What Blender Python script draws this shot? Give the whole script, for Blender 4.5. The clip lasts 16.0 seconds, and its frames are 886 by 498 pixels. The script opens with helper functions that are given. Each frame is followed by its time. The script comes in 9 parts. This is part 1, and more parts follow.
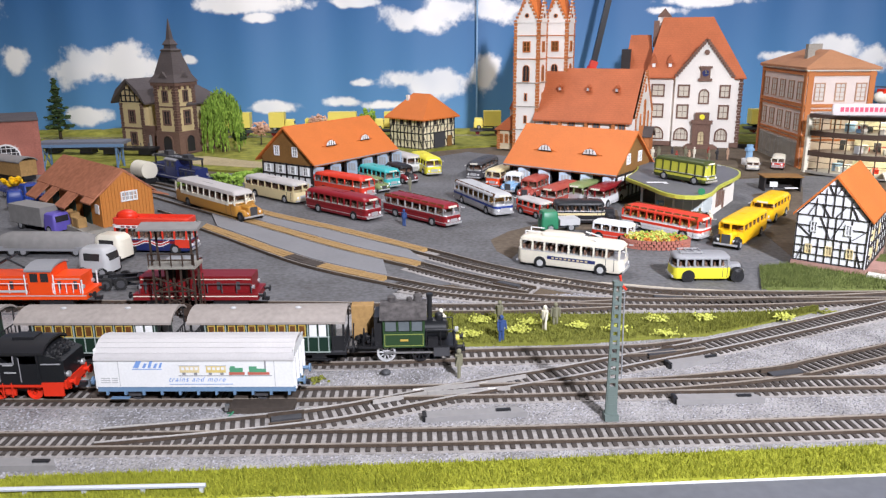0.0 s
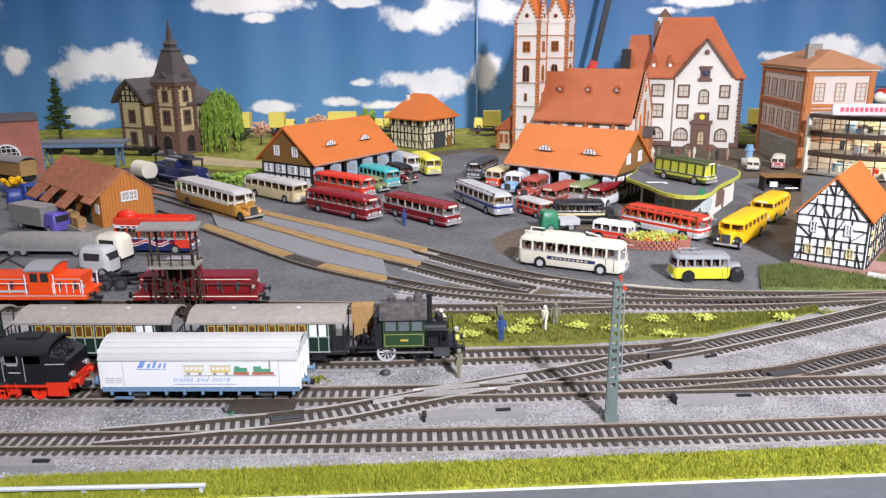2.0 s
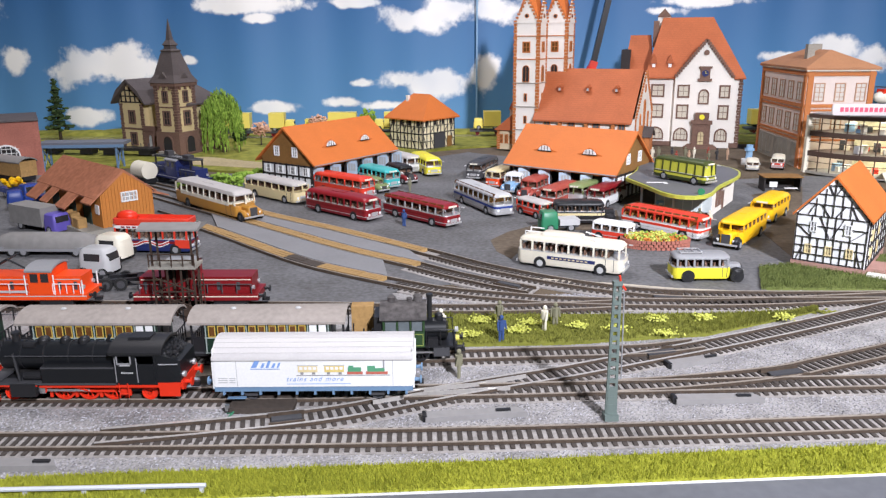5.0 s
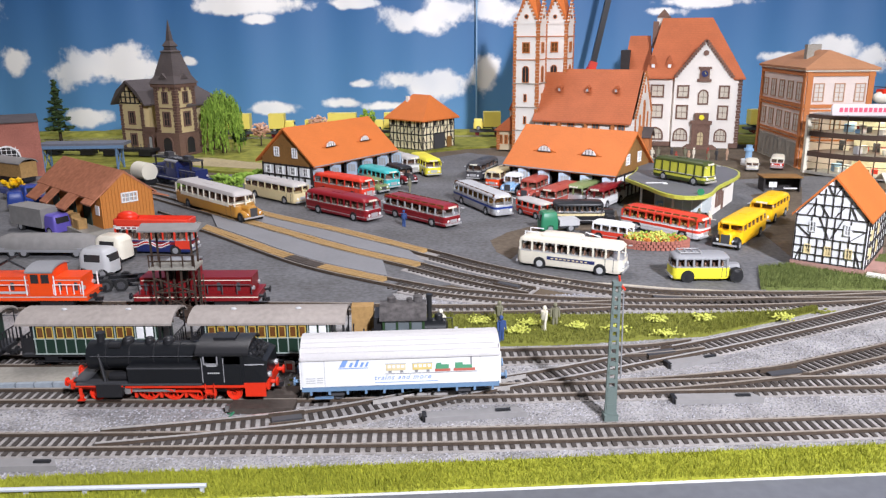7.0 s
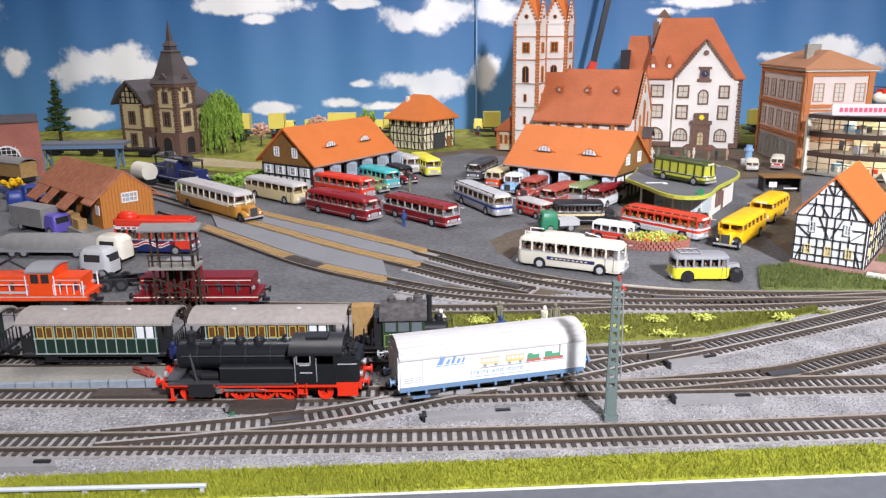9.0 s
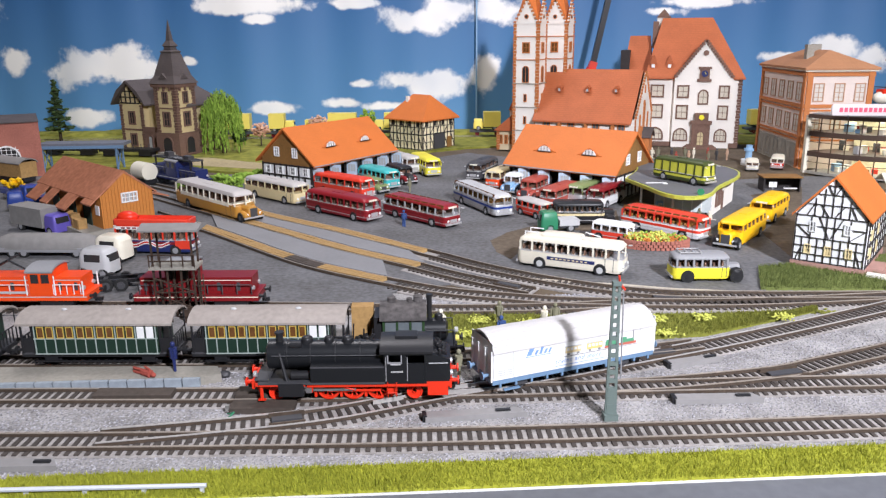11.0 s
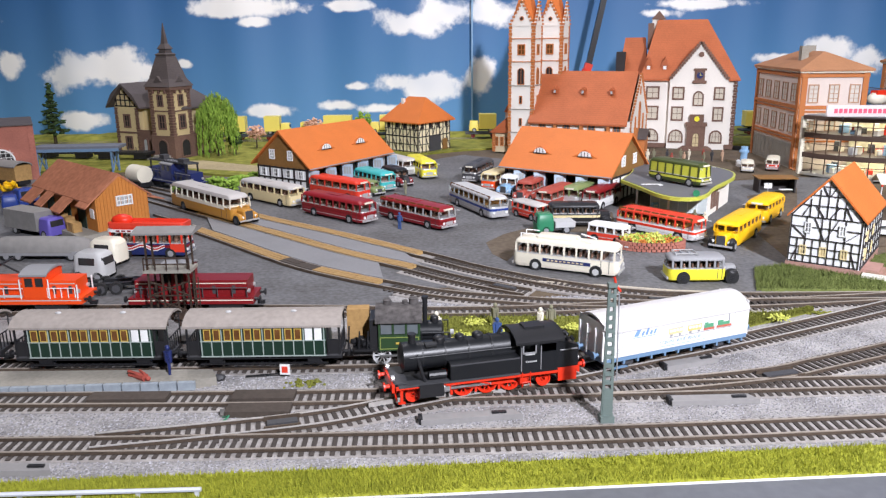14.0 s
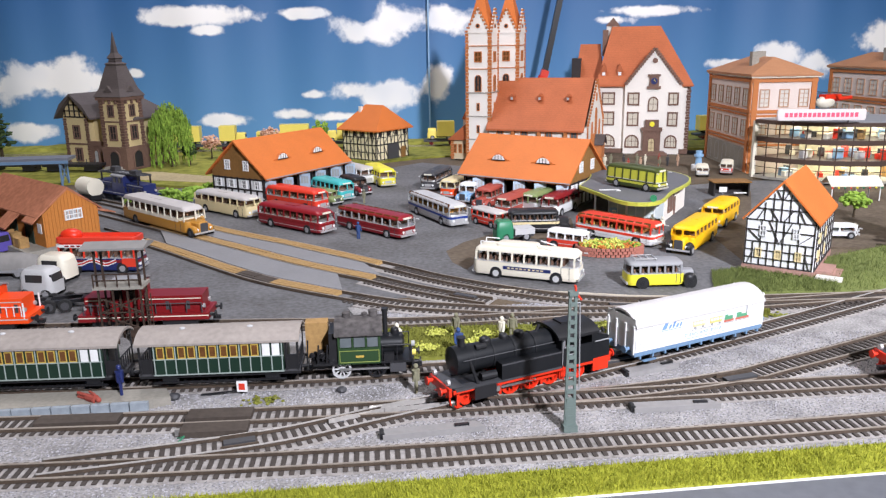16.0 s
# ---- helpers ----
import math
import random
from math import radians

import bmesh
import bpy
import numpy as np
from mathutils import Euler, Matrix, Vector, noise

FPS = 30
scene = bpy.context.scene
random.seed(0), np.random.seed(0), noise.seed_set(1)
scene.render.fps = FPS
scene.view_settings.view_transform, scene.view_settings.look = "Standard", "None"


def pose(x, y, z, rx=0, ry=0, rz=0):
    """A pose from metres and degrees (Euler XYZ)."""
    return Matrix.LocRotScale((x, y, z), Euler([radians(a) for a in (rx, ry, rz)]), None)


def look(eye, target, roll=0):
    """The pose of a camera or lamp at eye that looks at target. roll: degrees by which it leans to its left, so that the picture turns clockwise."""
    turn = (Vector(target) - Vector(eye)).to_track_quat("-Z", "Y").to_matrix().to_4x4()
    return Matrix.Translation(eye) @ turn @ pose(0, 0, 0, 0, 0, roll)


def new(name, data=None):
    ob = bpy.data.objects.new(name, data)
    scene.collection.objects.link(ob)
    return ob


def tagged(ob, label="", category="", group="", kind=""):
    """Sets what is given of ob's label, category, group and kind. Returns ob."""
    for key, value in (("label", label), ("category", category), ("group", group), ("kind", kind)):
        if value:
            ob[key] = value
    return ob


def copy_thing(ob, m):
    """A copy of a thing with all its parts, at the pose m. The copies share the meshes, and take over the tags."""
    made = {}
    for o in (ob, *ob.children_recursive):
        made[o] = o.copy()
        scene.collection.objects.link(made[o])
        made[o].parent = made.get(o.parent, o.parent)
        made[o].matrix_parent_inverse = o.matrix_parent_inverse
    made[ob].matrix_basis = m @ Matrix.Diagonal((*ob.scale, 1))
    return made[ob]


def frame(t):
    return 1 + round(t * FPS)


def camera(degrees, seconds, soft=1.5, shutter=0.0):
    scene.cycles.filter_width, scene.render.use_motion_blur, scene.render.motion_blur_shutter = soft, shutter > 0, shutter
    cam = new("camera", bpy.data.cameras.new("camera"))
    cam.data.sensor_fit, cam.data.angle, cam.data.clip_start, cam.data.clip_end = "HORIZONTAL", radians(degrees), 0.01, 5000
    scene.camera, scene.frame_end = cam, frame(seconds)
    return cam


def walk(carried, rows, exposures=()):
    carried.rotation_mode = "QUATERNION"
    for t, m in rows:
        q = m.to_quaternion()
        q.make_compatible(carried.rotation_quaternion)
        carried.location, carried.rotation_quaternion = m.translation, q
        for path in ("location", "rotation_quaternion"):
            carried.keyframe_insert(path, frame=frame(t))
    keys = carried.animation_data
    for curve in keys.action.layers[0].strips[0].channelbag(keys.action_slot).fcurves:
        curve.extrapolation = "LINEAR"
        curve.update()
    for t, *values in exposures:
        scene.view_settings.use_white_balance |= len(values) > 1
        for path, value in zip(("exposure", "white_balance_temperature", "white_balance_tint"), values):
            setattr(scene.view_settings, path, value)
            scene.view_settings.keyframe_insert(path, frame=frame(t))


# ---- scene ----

# The layout is a model railway in 1:87. Plan lengths below are in centimetres.
C = 0.01
cam = camera(59, 16.0, soft=1.3)


def aim(x, y, z, pitch, roll, yaw):
    p, a = radians(pitch), radians(yaw)
    return look((x, y, z), (x + math.sin(a) * math.cos(p), y + math.cos(a) * math.cos(p), z - math.sin(p)), roll)


PATH = [(0.0, aim(-0.0002, 0.0014, 0.2258, 15.491, -0.412, -0.002)),
        (4.2, aim(-0.0002, 0.0014, 0.2258, 15.491, -0.412, -0.002)),
        (6.3, aim(0, 0, 0.226, 15.427, -0.5, 0)), (13.2, aim(0, 0, 0.226, 15.427, -0.5, 0)),
        (13.5, aim(0.0002, -0.0003, 0.2259, 15.353, -0.547, -0.089)),
        (14.0, aim(0.0007, 0.0008, 0.2257, 15.268, -0.621, 0.271)),
        (14.5, aim(0.0009, 0.0022, 0.226, 15.186, -0.682, 0.866)),
        (15.0, aim(0.0018, 0.0043, 0.226, 15.027, -0.796, 1.686)),
        (15.5, aim(0.0027, 0.007, 0.2257, 14.835, -0.952, 2.675)),
        (16.0, aim(0.002, 0.008, 0.2263, 14.815, -0.909, 3.245))]
walk(cam, PATH)

# ---- light: an assumed ceiling fill over the layout, a lamp behind the camera and one at the right ----
world = bpy.data.worlds.new("room_air")
scene.world = world
world.use_nodes = True
world.node_tree.nodes["Background"].inputs[0].default_value = (0.9, 0.94, 1.0, 1)
world.node_tree.nodes["Background"].inputs[1].default_value = 0.15
scene.view_settings.exposure = 0.0


def area_lamp(name, eye, target, size, watts, colour, spread=180):
    data = bpy.data.lights.new(name, "AREA")
    data.shape, data.size, data.energy, data.color = "DISK", size, watts, colour
    data.spread = radians(spread)
    ob = new(name, data)
    ob.matrix_basis = look(eye, target)
    return ob


# Added fill from above; it lifts the back left of the layout.
area_lamp("ceiling_fill", (-0.3, 1.35, 1.5), (-0.25, 1.4, 0), 0.6, 16.0, (0.98, 0.95, 1.0))
area_lamp("key_lamp", (0.62, -0.85, 1.12), (0.38, 0.95, 0.0), 0.12, 22.5, (0.93, 0.94, 1.05), 100)
area_lamp("side_lamp", (1.35, 0.75, 1.05), (-0.15, 1.25, 0.0), 0.12, 6.5, (1.0, 0.95, 0.95))


# ---- materials ----
def material(name, colour, rough=0.6, metal=0.0, spread=0.12, grain=900.0, bump=0.15, second=None, island=0.0, coat=0.0, course=0.0):
    m = bpy.data.materials.new(name)
    m.use_nodes = True
    nt = m.node_tree
    b = nt.nodes["Principled BSDF"]
    b.inputs["Roughness"].default_value, b.inputs["Metallic"].default_value = rough, metal
    b.inputs["Coat Weight"].default_value = coat
    b.inputs["Specular IOR Level"].default_value = 0.35
    tc = nt.nodes.new("ShaderNodeTexCoord")
    n1, n2 = nt.nodes.new("ShaderNodeTexNoise"), nt.nodes.new("ShaderNodeTexNoise")
    for n, s, d in ((n1, grain, 3.0), (n2, grain * 0.06, 4.0)):
        n.inputs["Scale"].default_value, n.inputs["Detail"].default_value = s, d
        nt.links.new(tc.outputs["Object"], n.inputs["Vector"])
    add = nt.nodes.new("ShaderNodeMath")
    add.operation = "ADD"
    nt.links.new(n1.outputs["Fac"], add.inputs[0])
    nt.links.new(n2.outputs["Fac"], add.inputs[1])
    half = nt.nodes.new("ShaderNodeMapRange")
    half.inputs["From Min"].default_value, half.inputs["From Max"].default_value = 0.6, 1.4
    nt.links.new(add.outputs[0], half.inputs["Value"])
    fac = half.outputs[0]
    if island:
        geo, mix = nt.nodes.new("ShaderNodeNewGeometry"), nt.nodes.new("ShaderNodeMix")
        mix.inputs["Factor"].default_value = island
        nt.links.new(fac, mix.inputs["A"])
        nt.links.new(geo.outputs["Random Per Island"], mix.inputs["B"])
        fac = mix.outputs["Result"]
    ramp = nt.nodes.new("ShaderNodeValToRGB")
    lo = [c * (1 - spread) for c in colour]
    hi = list(second) if second else [min(1, c * (1 + spread)) for c in colour]
    ramp.color_ramp.elements[0].color, ramp.color_ramp.elements[1].color = (*lo, 1), (*hi, 1)
    nt.links.new(fac, ramp.inputs[0])
    nt.links.new(ramp.outputs[0], b.inputs["Base Color"])
    if course:
        # level courses of tiles, one every few millimetres of height
        sep, div, fr, edge, dark = [nt.nodes.new(n) for n in ("ShaderNodeSeparateXYZ", "ShaderNodeMath", "ShaderNodeMath", "ShaderNodeMapRange", "ShaderNodeMix")]
        nt.links.new(tc.outputs["Object"], sep.inputs[0])
        div.operation, div.inputs[1].default_value, fr.operation = "MULTIPLY", 1.0 / course, "FRACT"
        nt.links.new(sep.outputs["Z"], div.inputs[0])
        nt.links.new(div.outputs[0], fr.inputs[0])
        edge.inputs["From Min"].default_value, edge.inputs["From Max"].default_value, edge.inputs["To Max"].default_value = 0.25, 0.0, 0.32
        nt.links.new(fr.outputs[0], edge.inputs["Value"])
        dark.data_type = "RGBA"
        dark.inputs["B"].default_value = (*[c * 0.45 for c in colour], 1)
        nt.links.new(edge.outputs[0], dark.inputs["Factor"])
        nt.links.new(ramp.outputs[0], dark.inputs["A"])
        nt.links.new(dark.outputs["Result"], b.inputs["Base Color"])
    if bump:
        bp = nt.nodes.new("ShaderNodeBump")
        bp.inputs["Strength"].default_value, bp.inputs["Distance"].default_value = bump, 0.0006
        nt.links.new(n1.outputs["Fac"], bp.inputs["Height"])
        nt.links.new(bp.outputs[0], b.inputs["Normal"])
    return m


def paint(name, r, g, b, rough=0.38, spread=0.06):
    return material(name, (r, g, b), rough, 0, spread, 700, 0.05)


def glowing(name, colour, strength):
    m = bpy.data.materials.new(name)
    m.use_nodes = True
    b = m.node_tree.nodes["Principled BSDF"]
    b.inputs["Base Color"].default_value = (*colour, 1)
    b.inputs["Emission Color"].default_value, b.inputs["Emission Strength"].default_value = (*colour, 1), strength
    return m


M = {
    "asphalt": material("yard_asphalt", (0.1, 0.095, 0.09), 0.88, 0, 0.3, 220, 0.2, (0.19, 0.19, 0.2)),
    "dirt": material("brown_dirt", (0.12, 0.09, 0.06), 0.95, 0, 0.4, 400, 0.5),
    "slab": material("grey_slab", (0.23, 0.228, 0.235), 0.8, 0, 0.1, 400, 0.12),
    "ballast": material("ballast_grey", (0.2, 0.19, 0.19), 0.9, 0, 0.55, 600, 1.0, (0.5, 0.48, 0.47)),
    "stones": material("ballast_stones", (0.12, 0.115, 0.12), 0.9, 0, 0.3, 700, 0.3, (0.5, 0.49, 0.52), 0.85),
    "sleeper": material("sleeper_brown", (0.058, 0.048, 0.042), 0.75, 0, 0.35, 600, 0.3),
    "rail": material("rail_steel", (0.1, 0.074, 0.055), 0.55, 0.25, 0.35, 300, 0.1),
    "roadbed": material("roadbed_grey", (0.3, 0.275, 0.255), 0.9, 0, 0.35, 250, 0.5, (0.46, 0.43, 0.41)),
    "rail_head": material("rail_head_steel", (0.36, 0.31, 0.26), 0.35, 0.25, 0.3, 120, 0.05),
    "rail_bright": material("rail_worn_steel", (0.58, 0.55, 0.52), 0.28, 0.4, 0.15, 300, 0.05),
    "plank": material("crossing_plank", (0.42, 0.24, 0.085), 0.75, 0, 0.45, 250, 0.4, (0.55, 0.36, 0.15)),
    "dark_plank": material("dark_plank", (0.07, 0.055, 0.045), 0.8, 0, 0.3, 300, 0.4),
    "grass": material("static_grass", (0.26, 0.3, 0.025), 0.9, 0, 0.3, 300, 0.2, (0.48, 0.48, 0.05), 0.5),
    "moss": material("bank_grass", (0.12, 0.125, 0.022), 0.95, 0, 0.4, 200, 0.2, (0.27, 0.28, 0.045), 0.5),
    "meadow": material("meadow_green", (0.17, 0.2, 0.02), 0.95, 0, 0.5, 60, 0.4, (0.4, 0.38, 0.07)),
    "hillgrass": material("hill_grass", (0.075, 0.1, 0.025), 0.95, 0, 0.4, 120, 0.2, (0.21, 0.25, 0.07), 0.5),
    "flower": material("yellow_flock", (0.5, 0.54, 0.05), 0.9, 0, 0.3, 300, 0.3, (0.74, 0.74, 0.2), 0.5),
    "sandpath": material("sandy_path", (0.42, 0.34, 0.2), 0.95, 0, 0.25, 200, 0.3),
    "white": paint("white_plastic", 0.8, 0.8, 0.79), "offwhite": paint("ivory_plastic", 0.78, 0.73, 0.6),
    "cream": paint("cream_plastic", 0.72, 0.6, 0.34), "roofgrey": paint("roof_grey", 0.5, 0.47, 0.45, 0.6),
    "wagonroof": paint("wagon_roof_grey", 0.56, 0.54, 0.53, 0.5), "bluegrey": paint("blue_grey_frame", 0.15, 0.25, 0.38, 0.5),
    "black": paint("black_plastic", 0.018, 0.018, 0.02, 0.42), "darkgrey": paint("dark_grey_plastic", 0.06, 0.06, 0.065, 0.55),
    "grey": paint("grey_plastic", 0.28, 0.28, 0.29, 0.5), "lightgrey": paint("light_grey_plastic", 0.5, 0.5, 0.5, 0.5),
    "silver": material("silver_paint", (0.6, 0.6, 0.6), 0.35, 0.5, 0.08, 500, 0.05),
    "red": paint("signal_red", 0.72, 0.035, 0.012), "darkred": paint("wine_red", 0.2, 0.01, 0.013),
    "busred": paint("bus_red", 0.26, 0.014, 0.02), "brightred": paint("bright_red", 0.68, 0.05, 0.025),
    "orange": paint("loco_orange", 0.85, 0.08, 0.012), "yellow": paint("bus_yellow", 0.88, 0.5, 0.01),
    "lemon": paint("lemon_yellow", 0.8, 0.72, 0.05), "postyellow": paint("truck_yellow", 0.85, 0.7, 0.15),
    "ochre": paint("railbus_ochre", 0.5, 0.24, 0.04), "green": paint("coach_green", 0.012, 0.032, 0.021),
    "midgreen": paint("truck_green", 0.03, 0.2, 0.1), "olive": paint("olive_green", 0.2, 0.25, 0.1),
    "turquoise": paint("turquoise", 0.06, 0.45, 0.45), "blue": paint("deep_blue", 0.02, 0.05, 0.25),
    "lightblue": paint("light_blue", 0.25, 0.42, 0.62), "purple": paint("van_purple", 0.13, 0.1, 0.42),
    "navy": paint("navy_blue", 0.02, 0.03, 0.12), "pink": paint("sign_pink", 0.8, 0.12, 0.2),
    "glass": material("dark_glass", (0.035, 0.034, 0.035), 0.06, 0, 0.1, 100, 0.0), "tyre": paint("tyre_rubber", 0.02, 0.02, 0.02, 0.85),
    "palepane": material("pale_pane", (0.62, 0.57, 0.47), 0.25, 0, 0.1, 100, 0.0),
    "paleglass": material("pale_glass", (0.42, 0.43, 0.43), 0.12, 0, 0.2, 100, 0.0),
    "amberglass": material("amber_glass", (0.14, 0.06, 0.02), 0.15, 0, 0.4, 200, 0.0),
    "tile": material("orange_roof_tile", (0.6, 0.165, 0.035), 0.62, 0, 0.1, 500, 0.2, course=0.0011),
    "redtile": material("red_roof_tile", (0.42, 0.115, 0.042), 0.65, 0, 0.2, 400, 0.3, course=0.0034),
    "browntile": material("brown_roof_tile", (0.42, 0.2, 0.1), 0.75, 0, 0.15, 400, 0.3, course=0.002),
    "shedroof": material("shed_roof_red", (0.34, 0.12, 0.06), 0.6, 0, 0.35, 160, 0.2, (0.5, 0.2, 0.11)),
    "slate": material("slate_grey", (0.1, 0.082, 0.078), 0.6, 0, 0.25, 500, 0.3, course=0.003),
    "plaster": material("white_plaster", (0.8, 0.76, 0.7), 0.8, 0, 0.05, 500, 0.15),
    "timberwhite": material("infill_white", (0.78, 0.79, 0.8), 0.75, 0, 0.05, 500, 0.1),
    "yellowplaster": material("yellow_plaster", (0.62, 0.5, 0.27), 0.8, 0, 0.08, 500, 0.15),
    "pinkplaster": material("pale_rose_plaster", (0.68, 0.58, 0.52), 0.8, 0, 0.08, 500, 0.15),
    "brownstone": material("brown_sandstone", (0.17, 0.1, 0.075), 0.85, 0, 0.25, 350, 0.4),
    "brickorange": material("orange_brick", (0.48, 0.17, 0.055), 0.8, 0, 0.18, 500, 0.3),
    "greystone": material("grey_stone", (0.3, 0.28, 0.24), 0.85, 0, 0.2, 350, 0.3),
    "brickred": material("red_brick", (0.4, 0.15, 0.11), 0.85, 0, 0.25, 500, 0.4),
    "beam": material("dark_beam", (0.03, 0.025, 0.025), 0.7, 0, 0.3, 400, 0.2),
    "board": material("brown_boarding", (0.24, 0.12, 0.035), 0.75, 0, 0.25, 350, 0.3),
    "shedwall": material("orange_boarding", (0.5, 0.19, 0.04), 0.7, 0, 0.14, 300, 0.2),
    "mastgreen": paint("mast_grey_green", 0.14, 0.18, 0.165, 0.6), "steel": material("bright_steel", (0.7, 0.7, 0.7), 0.3, 0.9, 0.1, 300, 0.05),
    "leaf": material("dark_foliage", (0.02, 0.045, 0.015), 0.9, 0, 0.4, 300, 0.2, (0.06, 0.1, 0.03), 0.7),
    "willow": material("willow_foliage", (0.19, 0.36, 0.04), 0.9, 0, 0.4, 300, 0.2, (0.36, 0.52, 0.08), 0.7),
    "blossom": material("pink_blossom", (0.6, 0.3, 0.2), 0.9, 0, 0.3, 300, 0.2, (0.8, 0.5, 0.35), 0.7),
    "bark": material("tree_bark", (0.07, 0.05, 0.03), 0.9, 0, 0.3, 300, 0.5),
    "skin": paint("figure_cream", 0.55, 0.36, 0.25, 0.6), "cloth": paint("figure_khaki", 0.22, 0.21, 0.14, 0.8),
    "cloth_blue": paint("figure_blue", 0.04, 0.08, 0.22, 0.8), "wall_paint": material("room_wall", (0.34, 0.33, 0.32), 0.9, 0, 0.05, 20, 0.1),
    "lampglow": glowing("warm_light", (1.0, 0.85, 0.55), 5.0), "roomglow": glowing("lit_room", (1.0, 0.95, 0.74), 5.0),
    "crate": material("crate_wood", (0.4, 0.24, 0.09), 0.8, 0, 0.3, 300, 0.3), "tarp": material("grey_tarpaulin", (0.24, 0.23, 0.22), 0.9, 0, 0.15, 150, 0.3),
}


# ---- small builders; lengths in centimetres ----
def part(name, bm, mat, parent=None, label="", smooth=False, bevel=0.0):
    if bevel:
        bmesh.ops.bevel(bm, geom=[e for e in bm.edges if len(e.link_faces) == 2 and e.calc_face_angle(0) > 0.6], offset=bevel, segments=2, affect="EDGES", profile=0.5)
    bmesh.ops.scale(bm, vec=(C, C, C), verts=bm.verts)
    bmesh.ops.recalc_face_normals(bm, faces=bm.faces)
    me = bpy.data.meshes.new(name)
    bm.to_mesh(me)
    bm.free()
    me.materials.append(M[mat] if isinstance(mat, str) else mat)
    if smooth:
        for f in me.polygons:
            f.use_smooth = True
        me.set_sharp_from_angle(angle=0.7)
    ob = new(name, me)
    if parent:
        ob.parent = parent
    return tagged(ob, label)


def again(name, ob, parent, m):
    """Another object on the same mesh."""
    o = new(name, ob.data)
    o.parent = parent
    o.matrix_basis = m
    return o


def thing(name, label, category, x=0, y=0, z=0, rz=0, group="", kind=""):
    root = new(name)
    root.empty_display_size = 0.01
    root.matrix_basis = pose(x * C, y * C, z * C, 0, 0, rz)
    return tagged(root, label, category, group, kind)


def box(bm, x0, x1, y0, y1, z0, z1):
    v = [bm.verts.new(p) for p in ((x0, y0, z0), (x1, y0, z0), (x1, y1, z0), (x0, y1, z0), (x0, y0, z1), (x1, y0, z1), (x1, y1, z1), (x0, y1, z1))]
    for f in ((0, 3, 2, 1), (4, 5, 6, 7), (0, 1, 5, 4), (1, 2, 6, 5), (2, 3, 7, 6), (3, 0, 4, 7)):
        bm.faces.new([v[i] for i in f])
    return bm


def boxes(*rows):
    bm = bmesh.new()
    for r in rows:
        box(bm, *r)
    return bm


def loft(bm, rings, close=True):
    """Closed rings of points, joined in order, with capped ends."""
    vs = [[bm.verts.new(p) for p in ring] for ring in rings]
    n = len(vs[0])
    for a, b in zip(vs, vs[1:]):
        for i in range(n):
            bm.faces.new((a[i], a[(i + 1) % n], b[(i + 1) % n], b[i]))
    if close:
        bm.faces.new(vs[0][::-1])
        bm.faces.new(vs[-1])
    return bm


def prism(bm, poly, z0, z1):
    return loft(bm, [[(x, y, z0) for x, y in poly], [(x, y, z1) for x, y in poly]])


def rod(bm, a, b, r, n=8, r2=None):
    a, b = Vector(a), Vector(b)
    d = (b - a).normalized()
    u = d.orthogonal().normalized()
    w = d.cross(u)
    ring = lambda c, q: [c + (u * math.cos(k * math.tau / n) + w * math.sin(k * math.tau / n)) * q for k in range(n)]
    return loft(bm, [ring(a, r), ring(b, r if r2 is None else r2)])


def rods(r, *ends, n=6):
    bm = bmesh.new()
    for a, b in ends:
        rod(bm, a, b, r, n)
    return bm


def blob(bm, c, rx, ry, rz, sub=1, rough=0.0):
    g = bmesh.ops.create_icosphere(bm, subdivisions=sub, radius=1)
    for v in g["verts"]:
        k = 1 + rough * random.uniform(-1, 1)
        v.co = Vector((c[0] + v.co.x * rx * k, c[1] + v.co.y * ry * k, c[2] + v.co.z * rz * k))
    return bm


def spline(points, step):
    """Evenly spaced points along a smooth curve through plan points."""
    P = [Vector(p) for p in points]
    out = []
    for i in range(len(P) - 1):
        a, b = P[i], P[i + 1]
        ta, tb = P[min(i + 1, len(P) - 1)] - P[max(i - 1, 0)], P[min(i + 2, len(P) - 1)] - P[i]
        L = (b - a).length
        ta, tb = ta.normalized() * L, tb.normalized() * L
        for k in range(24):
            s = k / 24
            out.append((2 * s ** 3 - 3 * s * s + 1) * a + (s ** 3 - 2 * s * s + s) * ta + (3 * s * s - 2 * s ** 3) * b + (s ** 3 - s * s) * tb)
    out.append(P[-1])
    res, left = [out[0]], step
    for a, b in zip(out, out[1:]):
        d = (b - a).length
        while d >= left:
            a = a + (b - a) * (left / d)
            d -= left
            res.append(a.copy())
            left = step
        left -= d
    return res


CUBE = None


def unit_cube(mat):
    global CUBE
    if CUBE is None:
        CUBE = {}
    if mat not in CUBE:
        bm = boxes((-0.5, 0.5, -0.5, 0.5, -0.5, 0.5))
        me = bpy.data.meshes.new("beam")
        bm.to_mesh(me)
        bm.free()
        me.materials.append(M[mat])
        CUBE[mat] = me
    return CUBE[mat]


